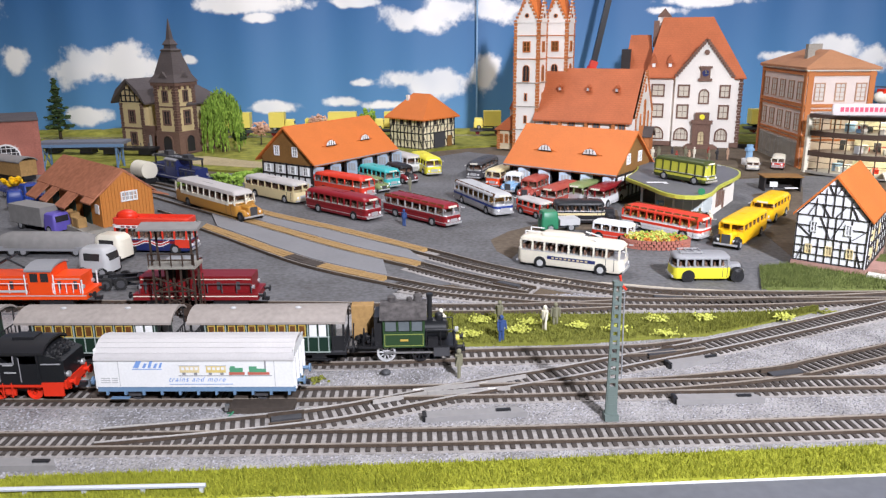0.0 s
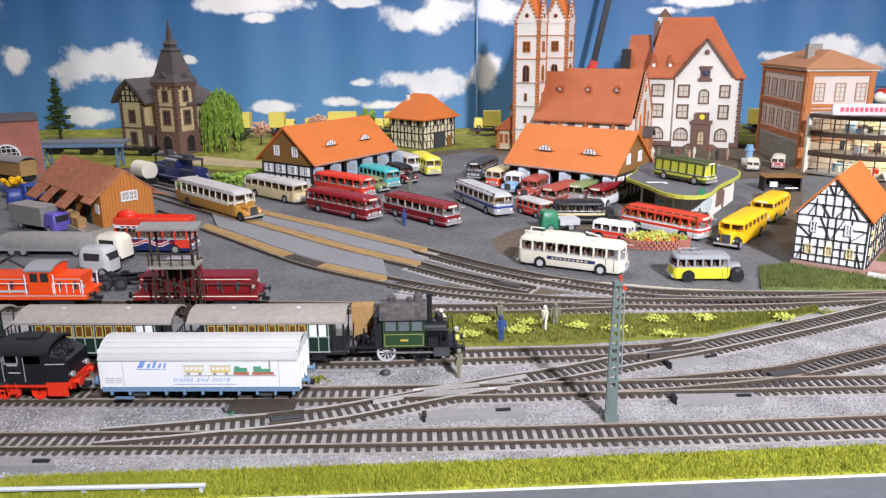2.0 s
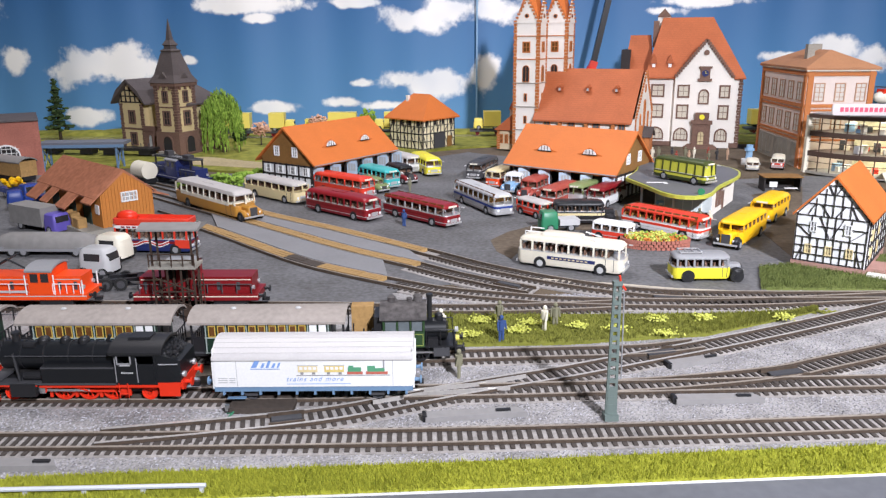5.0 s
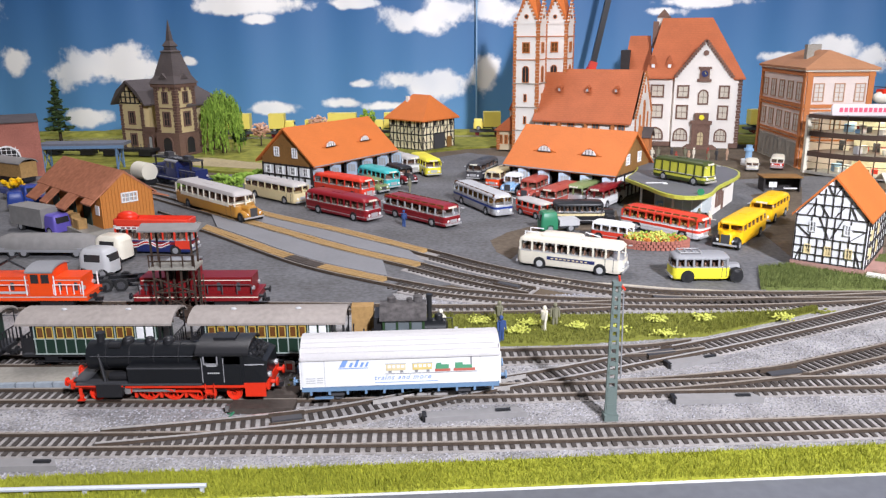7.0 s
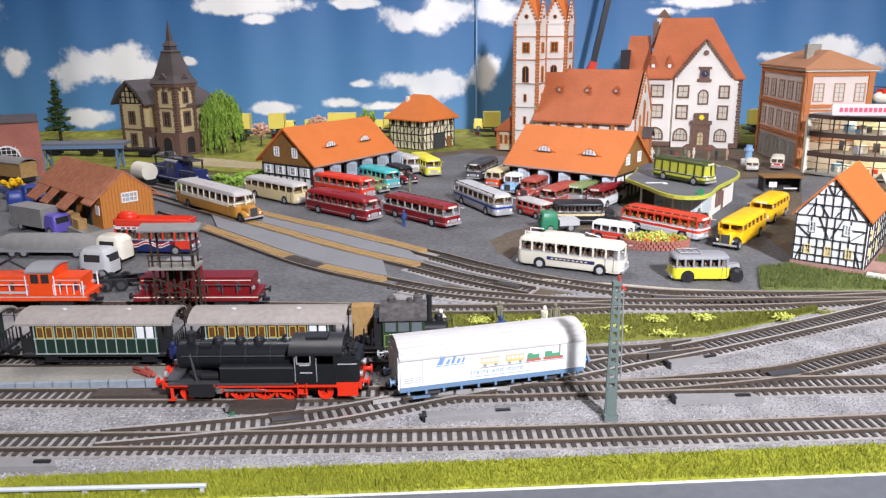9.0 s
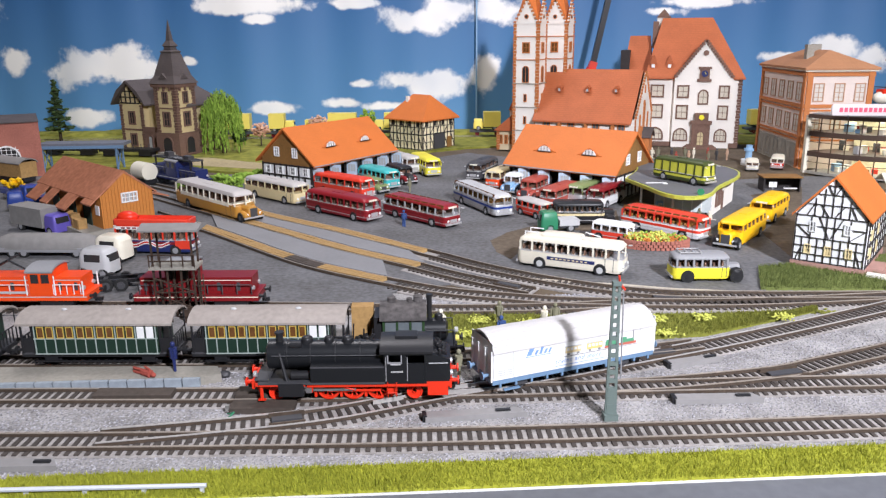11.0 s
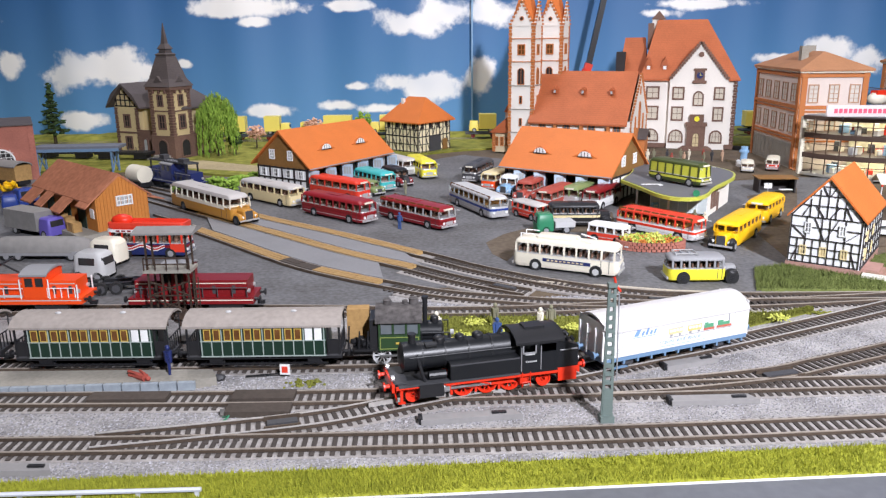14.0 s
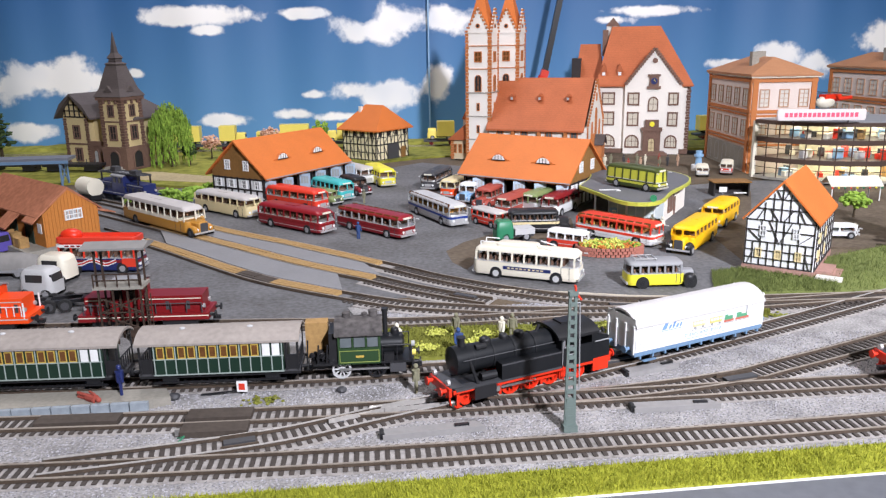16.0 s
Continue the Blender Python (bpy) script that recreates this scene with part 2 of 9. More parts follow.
def beam(parent, face, a, b, w=0.3, d=0.14, mat="beam", name="beam"):
    """A flat timber on a wall: face is (origin, direction), a and b are (along, up)."""
    (ox, oy), ang = face
    dx, dz = b[0] - a[0], b[1] - a[1]
    L = math.hypot(dx, dz)
    o = new(name, unit_cube(mat))
    o.parent = parent
    m = pose(ox * C, oy * C, 0, 0, 0, ang) @ Matrix.Translation(((a[0] + b[0]) / 2 * C, -d * 0.3 * C, (a[1] + b[1]) / 2 * C))
    o.matrix_basis = m @ Matrix.Rotation(-math.atan2(dz, dx), 4, "Y") @ Matrix.Diagonal(((L + w * 0.6) * C, d * C, w * C, 1))
    return o


WIN = {}


def window(parent, face, u, z, w, h, frame_mat="white", pane_mat="glass", bars=(1, 1), arch=False, t=0.16, name="window"):
    """A framed window on a wall: a proud frame with bars and a set-back pane."""
    key = (w, h, frame_mat, pane_mat, bars, arch, t)
    (ox, oy), ang = face
    m = pose(ox * C, oy * C, 0, 0, 0, ang) @ Matrix.Translation((u * C, 0, z * C))
    if key in WIN:
        fr = again(name, WIN[key][0], parent, m)
        again("pane", WIN[key][1], fr, Matrix())
        return fr
    outer = [(-w / 2, 0), (w / 2, 0)]
    if arch:
        outer += [(w / 2 * math.cos(a), h - w / 2 + w / 2 * math.sin(a)) for a in [k * math.pi / 8 for k in range(9)]]
    else:
        outer += [(w / 2, h), (-w / 2, h)]
    cx, cz = 0, h / 2
    inner = [(x * (1 - 2 * t / w), cz + (zz - cz) * (1 - 2 * t / h)) for x, zz in outer]
    bm = bmesh.new()
    n = len(outer)
    ro = [[bm.verts.new((x, y, zz)) for x, zz in q] for q, y in ((outer, 0.02), (outer, -0.16), (inner, -0.16), (inner, 0.02))]
    for a, b in zip(ro, ro[1:]):
        for i in range(n):
            bm.faces.new((a[i], a[(i + 1) % n], b[(i + 1) % n], b[i]))
    for k in range(bars[0]):
        x = -w / 2 + w * (k + 1) / (bars[0] + 1)
        box(bm, x - 0.04, x + 0.04, -0.12, 0, t, h - t)
    for k in range(bars[1]):
        zz = h * (k + 1) / (bars[1] + 1)
        box(bm, -w / 2 + t, w / 2 - t, -0.12, 0, zz - 0.04, zz + 0.04)
    fr = part(name, bm, frame_mat, parent)
    fr.matrix_basis = m
    bm = bmesh.new()
    f = bm.faces.new([bm.verts.new((x, -0.05, zz)) for x, zz in inner])
    pn = part("pane", bm, pane_mat, fr)
    WIN[key] = (fr, pn)
    return fr


def gable_roof(bm, x0, x1, y0, y1, ze, zr, t=0.25, axis="x", hip=0.0, hip2=0.0):
    """A solid roof over a rectangle; ridge along axis."""
    if axis == "y":
        pts = [((x0, ze), ((x0 + x1) / 2, zr), (x1, ze))]
        (a, b, c) = pts[0]
        ring = lambda y, k: [(a[0], y, a[1]), (b[0], y, b[1]), (c[0], y, c[1]), (c[0], y, c[1] - t), (b[0], y, b[1] - t * 1.4), (a[0], y, a[1] - t)]
        return loft(bm, [ring(y0, 0), ring(y1, 0)])
    ym = (y0 + y1) / 2
    if hip:
        rect = lambda z: [(x0, y0, z), (x1, y0, z), (x1, y1, z), (x0, y1, z)]
        return loft(bm, [rect(ze - t), rect(ze), [(x0 + hip, ym - 0.05, zr), (x1 - (hip2 or hip), ym - 0.05, zr), (x1 - (hip2 or hip), ym + 0.05, zr), (x0 + hip, ym + 0.05, zr)]])
    ring = lambda x, s: [(x, y0, ze), (x + s, ym, zr), (x, y1, ze), (x, y1, ze - t), (x + s, ym, zr - t * 1.4), (x, y0, ze - t)]
    return loft(bm, [ring(x0, hip), ring(x1, -hip)])


# ---- the room and the baseboard ----
def room():
    # An added, unseen shell; its grey limits the light bounced onto the layout.
    shell = [("wall_south", (-260, 260, -160, -150, -90, 160)), ("wall_west", (-270, -260, -150, 225, -90, 160)),
             ("wall_east", (260, 270, -150, 225, -90, 160)), ("wall_north", (-260, 260, 215, 225, -90, 160)),
             ("floor", (-270, 270, -160, 225, -100, -90)), ("ceiling", (-270, 270, -160, 225, 160, 170))]
    for name, b in shell:
        tagged(part(name, boxes(b), "wall_paint"), "plain painted %s of the hobby room" % name.split("_")[0], "room", kind="structure")
    tagged(part("ground", boxes((-170, 170, 24, 190, -3, -0.12)), "dirt"), "brown scenic baseboard of the model railway", "baseboard", kind="structure")
    for x in (-160, 0, 160):
        for y in (40, 175):
            tagged(part("baseboard_leg", boxes((x - 4, x + 4, y - 4, y + 4, -90, -3)), "crate"), "plain square timber leg under the baseboard", "table leg", kind="structure")


def backdrop():
    """A printed sky sheet behind the layout: clouds are soft patches broken up by noise."""
    m = bpy.data.materials.new("printed_sky")
    m.use_nodes = True
    nt = m.node_tree
    N, Lk = nt.nodes.new, nt.links.new
    b = nt.nodes["Principled BSDF"]
    b.inputs["Roughness"].default_value = 0.55
    tc = N("ShaderNodeTexCoord")
    best = None
    for cx, cz, rx, rz in CLOUDS:
        mp = N("ShaderNodeMapping")
        mp.inputs["Location"].default_value = (-cx / rx, 0, -cz / rz)
        mp.inputs["Scale"].default_value = (100 / rx, 0, 100 / rz)
        Lk(tc.outputs["Object"], mp.inputs["Vector"])
        ln = N("ShaderNodeVectorMath")
        ln.operation = "LENGTH"
        Lk(mp.outputs[0], ln.inputs[0])
        if best is None:
            best = ln.outputs["Value"]
        else:
            mn = N("ShaderNodeMath")
            mn.operation = "MINIMUM"
            Lk(best, mn.inputs[0])
            Lk(ln.outputs["Value"], mn.inputs[1])
            best = mn.outputs[0]
    nz = N("ShaderNodeTexNoise")
    nz.inputs["Scale"].default_value, nz.inputs["Detail"].default_value, nz.inputs["Roughness"].default_value = 13.0, 8.0, 0.6
    Lk(tc.outputs["Object"], nz.inputs["Vector"])
    mul = N("ShaderNodeMath")
    mul.operation, mul.inputs[1].default_value = "MULTIPLY_ADD", 2.9
    Lk(nz.outputs["Fac"], mul.inputs[0])
    mul.inputs[2].default_value = -1.45
    add = N("ShaderNodeMath")
    add.operation = "ADD"
    Lk(best, add.inputs[0])
    Lk(mul.outputs[0], add.inputs[1])
    mr = N("ShaderNodeMapRange")
    mr.interpolation_type = "SMOOTHSTEP"
    for k, v in (("From Min", 1.2), ("From Max", 0.62), ("To Min", 0.0), ("To Max", 1.0)):
        mr.inputs[k].default_value = v
    Lk(add.outputs[0], mr.inputs["Value"])
    sep, grad = N("ShaderNodeSeparateXYZ"), N("ShaderNodeMapRange")
    Lk(tc.outputs["Object"], sep.inputs[0])
    grad.inputs["From Min"].default_value, grad.inputs["From Max"].default_value = -0.02, 0.34
    Lk(sep.outputs["Z"], grad.inputs["Value"])
    sky = N("ShaderNodeValToRGB")
    sky.color_ramp.elements[0].color, sky.color_ramp.elements[1].color = (0.11, 0.29, 0.53, 1), (0.035, 0.125, 0.31, 1)
    Lk(grad.outputs[0], sky.inputs[0])
    shade = N("ShaderNodeMix")
    shade.data_type = "RGBA"
    shade.inputs["A"].default_value, shade.inputs["B"].default_value = (0.92, 0.9, 0.88, 1), (0.62, 0.66, 0.72, 1)
    n3 = N("ShaderNodeTexNoise")
    n3.inputs["Scale"].default_value = 6.0
    Lk(tc.outputs["Object"], n3.inputs["Vector"])
    mr3 = N("ShaderNodeMapRange")
    mr3.inputs["From Min"].default_value, mr3.inputs["From Max"].default_value = 0.5, 0.8
    Lk(n3.outputs["Fac"], mr3.inputs["Value"])
    Lk(mr3.outputs[0], shade.inputs["Factor"])
    mix = N("ShaderNodeMix")
    mix.data_type = "RGBA"
    Lk(mr.outputs[0], mix.inputs["Factor"])
    Lk(sky.outputs[0], mix.inputs["A"])
    Lk(shade.outputs["Result"], mix.inputs["B"])
    Lk(mix.outputs["Result"], b.inputs["Base Color"])
    bm = bmesh.new()
    n = 140
    xs = [-175 + 350 * k / n for k in range(n + 1)]
    wav = lambda x: 190 + 0.7 * math.sin(x * 0.17) + 0.3 * math.sin(x * 0.47 + 1)
    loft(bm, [[(x, wav(x), -8), (x, wav(x), 75), (x, wav(x) + 0.4, 75), (x, wav(x) + 0.4, -8)] for x in xs])
    tagged(part("backdrop", bm, m, smooth=True), "printed blue sky backdrop with white clouds", "backdrop", kind="structure")
    bm = boxes((8.1, 8.4, 188.4, 190.6, -2, 60))
    tagged(part("backdrop_seam", bm, "lightblue"), "taped vertical joint between two sky sheets", "seam", kind="structure")


CLOUDS = [(-79.0, 15.3, 13.3, 4.1), (-87.1, 14.4, 5.6, 3.4), (-72.3, 15.5, 7.7, 2.4), (-101.4, 17.1, 4.2, 3.8), (-84.4, 3.8, 5.0, 2.0), (-45.9, 29.3, 13.0, 2.0), (-42.2, 26.0, 3.0, 1.2), (-20.4, 29.5, 4.8, 1.2), (-6.1, 25.4, 7.6, 3.7), (1.8, 28.2, 8.3, 3.3), (11.0, 27.2, 5.5, 3.3), (-3.0, 10.6, 10.6, 3.7), (-9.0, 11.6, 4.2, 2.7), (-19.1, 11.1, 2.8, 1.1), (-23.3, 6.5, 4.3, 1.4), (-12.5, 5.8, 7.1, 1.3), (10.2, 12.4, 3.1, 5.5), (61.3, 29.0, 13.1, 1.2), (51.7, 27.1, 3.9, 1.1), (92.9, 17.7, 9.5, 3.4), (82.3, 16.7, 5.6, 1.2), (101.1, 16.1, 5.6, 3.4), (-112.0, 24.9, 8.3, 5.3), (-40.9, 5.5, 6.4, 1.4), (-59.5, 16.7, 2.0, 1.1), (118.8, 21.4, 8.3, 4.7)]
room()
backdrop()


def sheet(name, poly, z0, z1, mat, label, category="ground"):
    bm = bmesh.new()
    prism(bm, poly, z0, z1)
    return tagged(part(name, bm, mat), label, category, kind="structure")


sheet("ballast_bed", [(-75, 36.0), (75, 38.5), (75, 66), (27, 65.5), (-0, 66.4), (-4.6, 67.0), (-3.2, 62), (-75, 62.5)], -0.3, 0.0, "ballast", "grey stone ballast bed under the tracks", "ballast")
sheet("pavement", [(-75, 62.0), (-3.4, 62.0), (-4.7, 67.2), (0, 69.5), (8, 70.2), (16.4, 68.3), (21, 66.9), (28.2, 65.9), (34, 73), (50, 100), (70, 122), (45, 125), (20, 140), (5, 152), (-8, 140), (-40, 128), (-75, 135)], -0.3, 0.06, "asphalt", "worn grey asphalt of the bus depot yard", "pavement")
# Two brown sheets lie just above the asphalt.
M["yarddirt"] = material("yard_brown", (0.1, 0.07, 0.045), 0.95, 0, 0.35, 160, 0.3, (0.16, 0.125, 0.09))
sheet("brown_patch", [(5.3, 85.0), (7.6, 88.8), (12.1, 92.9), (15.9, 107.2), (20.3, 99.8), (22.7, 99.8), (21.2, 90.6), (16.9, 89.1), (13.8, 90.0), (8.6, 81.4), (7.0, 77.5), (5.7, 80.3)], -0.1, 0.075, "yarddirt", "brown patch laid on the depot yard", "dirt")
sheet("brown_patch", [(36.8, 87.4), (35.9, 78.0), (35.5, 74.3), (53.6, 114.9), (43.7, 108.9), (40.0, 92.0)], -0.1, 0.079, "yarddirt", "brown patch laid on the depot yard", "dirt")
M["cream2k"] = material("cream_kerb", (0.5, 0.44, 0.36), 0.85, 0, 0.15, 300, 0.2)
M["roadgrey"] = material("road_grey", (0.13, 0.135, 0.15), 0.8, 0, 0.15, 150, 0.1)
sheet("road", [(-75, 23.9), (75, 23.9), (75, 39.0), (23.2, 36.4), (0, 35.1), (-12, 34.5), (-75, 31.5)], -0.3, 0.03, "roadgrey", "plain grey road along the front edge", "road")
bm = bmesh.new()
edge = [(-75, 31.6), (-12, 34.55), (0, 35.15), (23.2, 36.45), (75, 39.05)]
prism(bm, edge + [(x, y + 0.13) for x, y in edge[::-1]], 0, 0.08)
tagged(part("road_edge", bm, "white"), "thin white edge strip beside the road", "kerb", kind="structure")
sheet("meadow", [(-170, 128), (-72, 134), (-50, 138), (-38, 132), (-28, 128), (-8, 150), (5, 158), (12, 160), (40, 164), (170, 150), (170, 189.5), (-170, 189.5)], -0.2, 0.25, "meadow", "green flocked meadow at the back of the layout", "meadow")
sheet("sand_path", [(-49, 140), (-38, 136), (-30, 133), (-27, 137), (-36, 142), (-44, 147), (-50, 147)], 0.1, 0.3, "sandpath", "pale sandy garden path beside the villa", "path")
bm = bmesh.new()
for k in range(40):
    x = -170 + k * 8.7
    blob(bm, (x, 184 + random.uniform(-2, 3), 0), 9, 4, random.uniform(0.9, 1.2), 2, 0.03)
tagged(part("hedge_bank", bm, "meadow", smooth=True), "low grassy bank at the foot of the sky", "bank", kind="structure")
sheet("town_square", [(30, 126), (46, 121), (58, 124), (64, 150), (40, 158), (32, 150)], -0.1, 0.3, "dirt", "brown paved square before the town hall", "square")


def tufts(name, label, outline, count, height, mat, base_z=0.0, category="grass"):
    """Grass blades strewn over a band between two plan lines."""
    lo, hi = outline
    verts, faces = [], []
    for _ in range(count):
        s, u = random.random(), random.random()
        k = s * (len(lo) - 1)
        i = min(int(k), len(lo) - 2)
        f = k - i
        a = [lo[i][j] * (1 - f) + lo[i + 1][j] * f for j in (0, 1)]
        b = [hi[i][j] * (1 - f) + hi[i + 1][j] * f for j in (0, 1)]
        x, y = a[0] * (1 - u) + b[0] * u, a[1] * (1 - u) + b[1] * u + random.uniform(-0.12, 0.12)
        h, w, t = height * random.uniform(0.5, 1.25), 0.04, random.uniform(0, 6.28)
        n = len(verts)
        dx, dy = math.cos(t) * w, math.sin(t) * w
        lx, ly = random.uniform(-0.5, 0.5) * h, random.uniform(-0.5, 0.5) * h
        verts += [((x - dx) * C, (y - dy) * C, base_z * C), ((x + dx) * C, (y + dy) * C, base_z * C), ((x + lx) * C, (y + ly) * C, (base_z + h) * C)]
        faces.append((n, n + 1, n + 2))
    me = bpy.data.meshes.new(name)
    me.from_pydata(verts, [], faces)
    me.materials.append(M[mat])
    return tagged(new(name, me), label, category, kind="stuff")


front_lo = [(-60, 31.9), (-22, 34.3), (-12, 34.7), (0, 35.3), (23, 36.6), (60, 38.5)]
front_hi = [(-60, 35.2), (-23, 36.5), (-16, 37.0), (0, 37.8), (24, 39.3), (60, 41.6)]
bank_lo = [(-4, 54.6), (0.6, 54.3), (9, 54.5), (20, 56.0), (28, 59.7), (31, 61.3)]
bank_hi = [(-4, 60.5), (0.7, 60.9), (10, 60.6), (21.8, 60.6), (29.4, 61.0), (31, 61.6)]
hill_lo = [(28.6, 67.0), (34, 66.6), (40, 66.2), (60, 66.0), (90, 66)]
hill_hi = [(31, 73.5), (35.5, 74.5), (44, 77), (60, 84), (90, 90)]
for name, label, lo, hi, h, mat in (("verge", "bright green static grass verge", front_lo, front_hi, 0.18, "grass"), ("bank", "dark green grassy patch between tracks", bank_lo, bank_hi, 0.22, "moss"), ("hillside", "dark green grassy corner beside the house", hill_lo, hill_hi, 0.25, "hillgrass")):
    sheet(name, lo + hi[::-1], -0.2, h, mat, label, "grass")
tufts("grass", "short bright green static grass along the road", (front_lo, front_hi), 52000, 0.3, "grass", 0.12)
tufts("grass", "olive green static grass between the tracks", (bank_lo, bank_hi), 22000, 0.34, "moss", 0.15)
tufts("grass", "mossy green grass beside the half-timbered house", (hill_lo, hill_hi), 20000, 0.45, "hillgrass", 0.15)


def stones(name, label, count, area, size):
    verts, faces = [], []
    x0, x1, y0, y1 = area
    for _ in range(count):
        x, y = random.uniform(x0, x1), random.uniform(y0, y1)
        y += 0.028 * x
        s = size * random.uniform(0.6, 1.5)
        n = len(verts)
        for dx, dy, dz in ((1, 0.2, 0), (-0.3, 0.9, 0), (-0.7, -0.8, 0), (0.1, 0.1, 1)):
            verts.append(((x + dx * s * random.uniform(0.7, 1.2)) * C, (y + dy * s * random.uniform(0.7, 1.2)) * C, (-0.02 + dz * s * random.uniform(0.6, 1.1)) * C))
        faces += [(n, n + 1, n + 3), (n + 1, n + 2, n + 3), (n + 2, n, n + 3)]
    me = bpy.data.meshes.new(name)
    me.from_pydata(verts, [], faces)
    me.materials.append(M["stones"])
    return tagged(new(name, me), label, "ballast", kind="stuff")


stones("ballast_stones", "loose light and dark grey ballast grains", 80000, (-36, 50, 37.3, 56), 0.072)
stones("ballast_stones", "loose grey ballast grains by the yard throat", 12000, (-2.6, 45, 61.5, 66), 0.085)


# ---- tracks ----
def rail_strip(bm, pts, off, z0, z1, w):
    ring = []
    for i, p in enumerate(pts):
        d = (pts[min(i + 1, len(pts) - 1)] - pts[max(i - 1, 0)]).normalized()
        n = Vector((-d.y, d.x))
        ring.append([(p + n * (off - w / 2), z0), (p + n * (off - w / 2), z1), (p + n * (off + w / 2), z1), (p + n * (off + w / 2), z0)])
    loft(bm, [[(q.x, q.y, z) for q, z in r] for r in ring])


SLEEPER = {}


def track(points, label, dz=0.0, bright=False, sleepers=True, mat="sleeper", bed=True, paved_to=-999.0):
    root = thing("railway_track", label, "railway track", kind="structure")
    pts = spline(points, 1.0)
    for off in (-0.82, 0.82):
        bm = bmesh.new()
        rail_strip(bm, pts, off, 0.1, 0.3 + dz, 0.06)
        rail_strip(bm, pts, off, 0.1, 0.15 + dz, 0.16)
        r = part("rail", bm, "rail", root)
        bm = bmesh.new()
        rail_strip(bm, pts, off, 0.28 + dz, 0.34 + dz, 0.1)
        part("rail_head", bm, "rail_bright" if bright else "rail_head", r)
    if bed:
        bm = bmesh.new()
        rail_strip(bm, pts, 0, -0.1, 0.045 + dz * 0.3, 3.1)
        part("roadbed", bm, "roadbed", root)
    if sleepers:
        if mat not in SLEEPER:
            SLEEPER[mat] = part("sleeper", boxes((-0.135, 0.135, -1.33, 1.33, -0.2, 0.12)), mat, root, bevel=0.03)
            SLEEPER[mat].matrix_basis = Matrix.Translation((0, 0, -0.05))
        sp = spline(points, 0.58)
        for i, p in enumerate(sp[:-1]):
            if p.x < paved_to:
                continue
            d = sp[i + 1] - p
            o = new("sleeper", SLEEPER[mat].data)
            o.parent = root
            o.matrix_basis = pose(p.x * C, p.y * C, dz * C + random.uniform(-0.0001, 0.0001), 0, 0, math.degrees(math.atan2(d.y, d.x)))
    return root


TRAIN = [(-75, 47.2), (-40, 46.6), (-28.8, 46.4), (-10.4, 46.15), (-5, 46.15), (-1.7, 46.2), (2.4, 46.85), (5.5, 47.8), (8.3, 49.0), (12.5, 50.85), (19.3, 53.65), (27.1, 57.05), (37, 61.7), (60, 73)]
track([(-60, 40.6), (-25.6, 40.4), (-12.6, 40.4), (-0.1, 40.6), (13.6, 41.1), (26.1, 41.8), (55, 43.8)], "front main track with brown sleepers and steel rails")
track([(-60, 46.8), (-28.8, 46.4), (-10.4, 46.15), (-0.1, 46.4), (9.8, 46.75), (17.2, 47.0), (29.2, 47.4), (55, 48.2)], "second main track through the slip points", 0.012)
track([(-20, 40.75), (-13, 42.0), (-7, 43.4), (-1.7, 45.5), (2.4, 47.1), (8.3, 49.2), (12.5, 50.9), (19.3, 53.65), (27.1, 57.05), (37, 61.7), (60, 73)], "diagonal crossover track climbing to the back", 0.024, True)
track([(-60, 52.8), (-30, 51.9), (-17, 51.7), (-5.5, 51.8), (0.6, 52.2), (8.8, 52.6), (15, 53.0), (19.5, 54.2)], "branch track carrying the old passenger train", 0.036)
track([(9.6, 46.7), (15.5, 47.4), (23.0, 48.9), (26.0, 50.1), (32.0, 52.5), (46, 58.5)], "siding curving away behind the main line", 0.048)
T1 = [(-38, 100.1), (-28.4, 91.2), (-16.1, 78.2), (-12, 74.5), (-5, 69.7), (0, 66.8), (5.7, 65.0), (10.5, 63.8), (20, 63.0), (29.8, 63.3), (45, 65.2), (70, 70)]
T2 = [(-52, 121), (-38.4, 107.9), (-23.9, 94), (-16.4, 86.8), (-9.9, 80.6), (-3.1, 75.2), (0.8, 71.7), (5, 68.6), (8.5, 66.4)]
T3 = [(-50, 124), (-41.1, 116.2), (-21.9, 97.5), (-12.2, 89.3), (-0.8, 78.8), (4.2, 74), (11.3, 68.9), (18.3, 65.8), (25.5, 64.9), (45, 64.4)]
for pts, dz, paved in ((T1, 0.06, -4.6), (T2, 0.072, -2.6), (T3, 0.084, -0.6)):
    track(pts, "yard track sunk into the depot paving", dz, bed=False, paved_to=paved)
track([(-75, 64.6), (-38.3, 63.7), (-23.5, 63.3), (-10, 62.7), (-2, 62.0), (5, 61.9), (10, 62.2), (15, 62.7)], "rear siding with the shunting locomotives", 0.096)


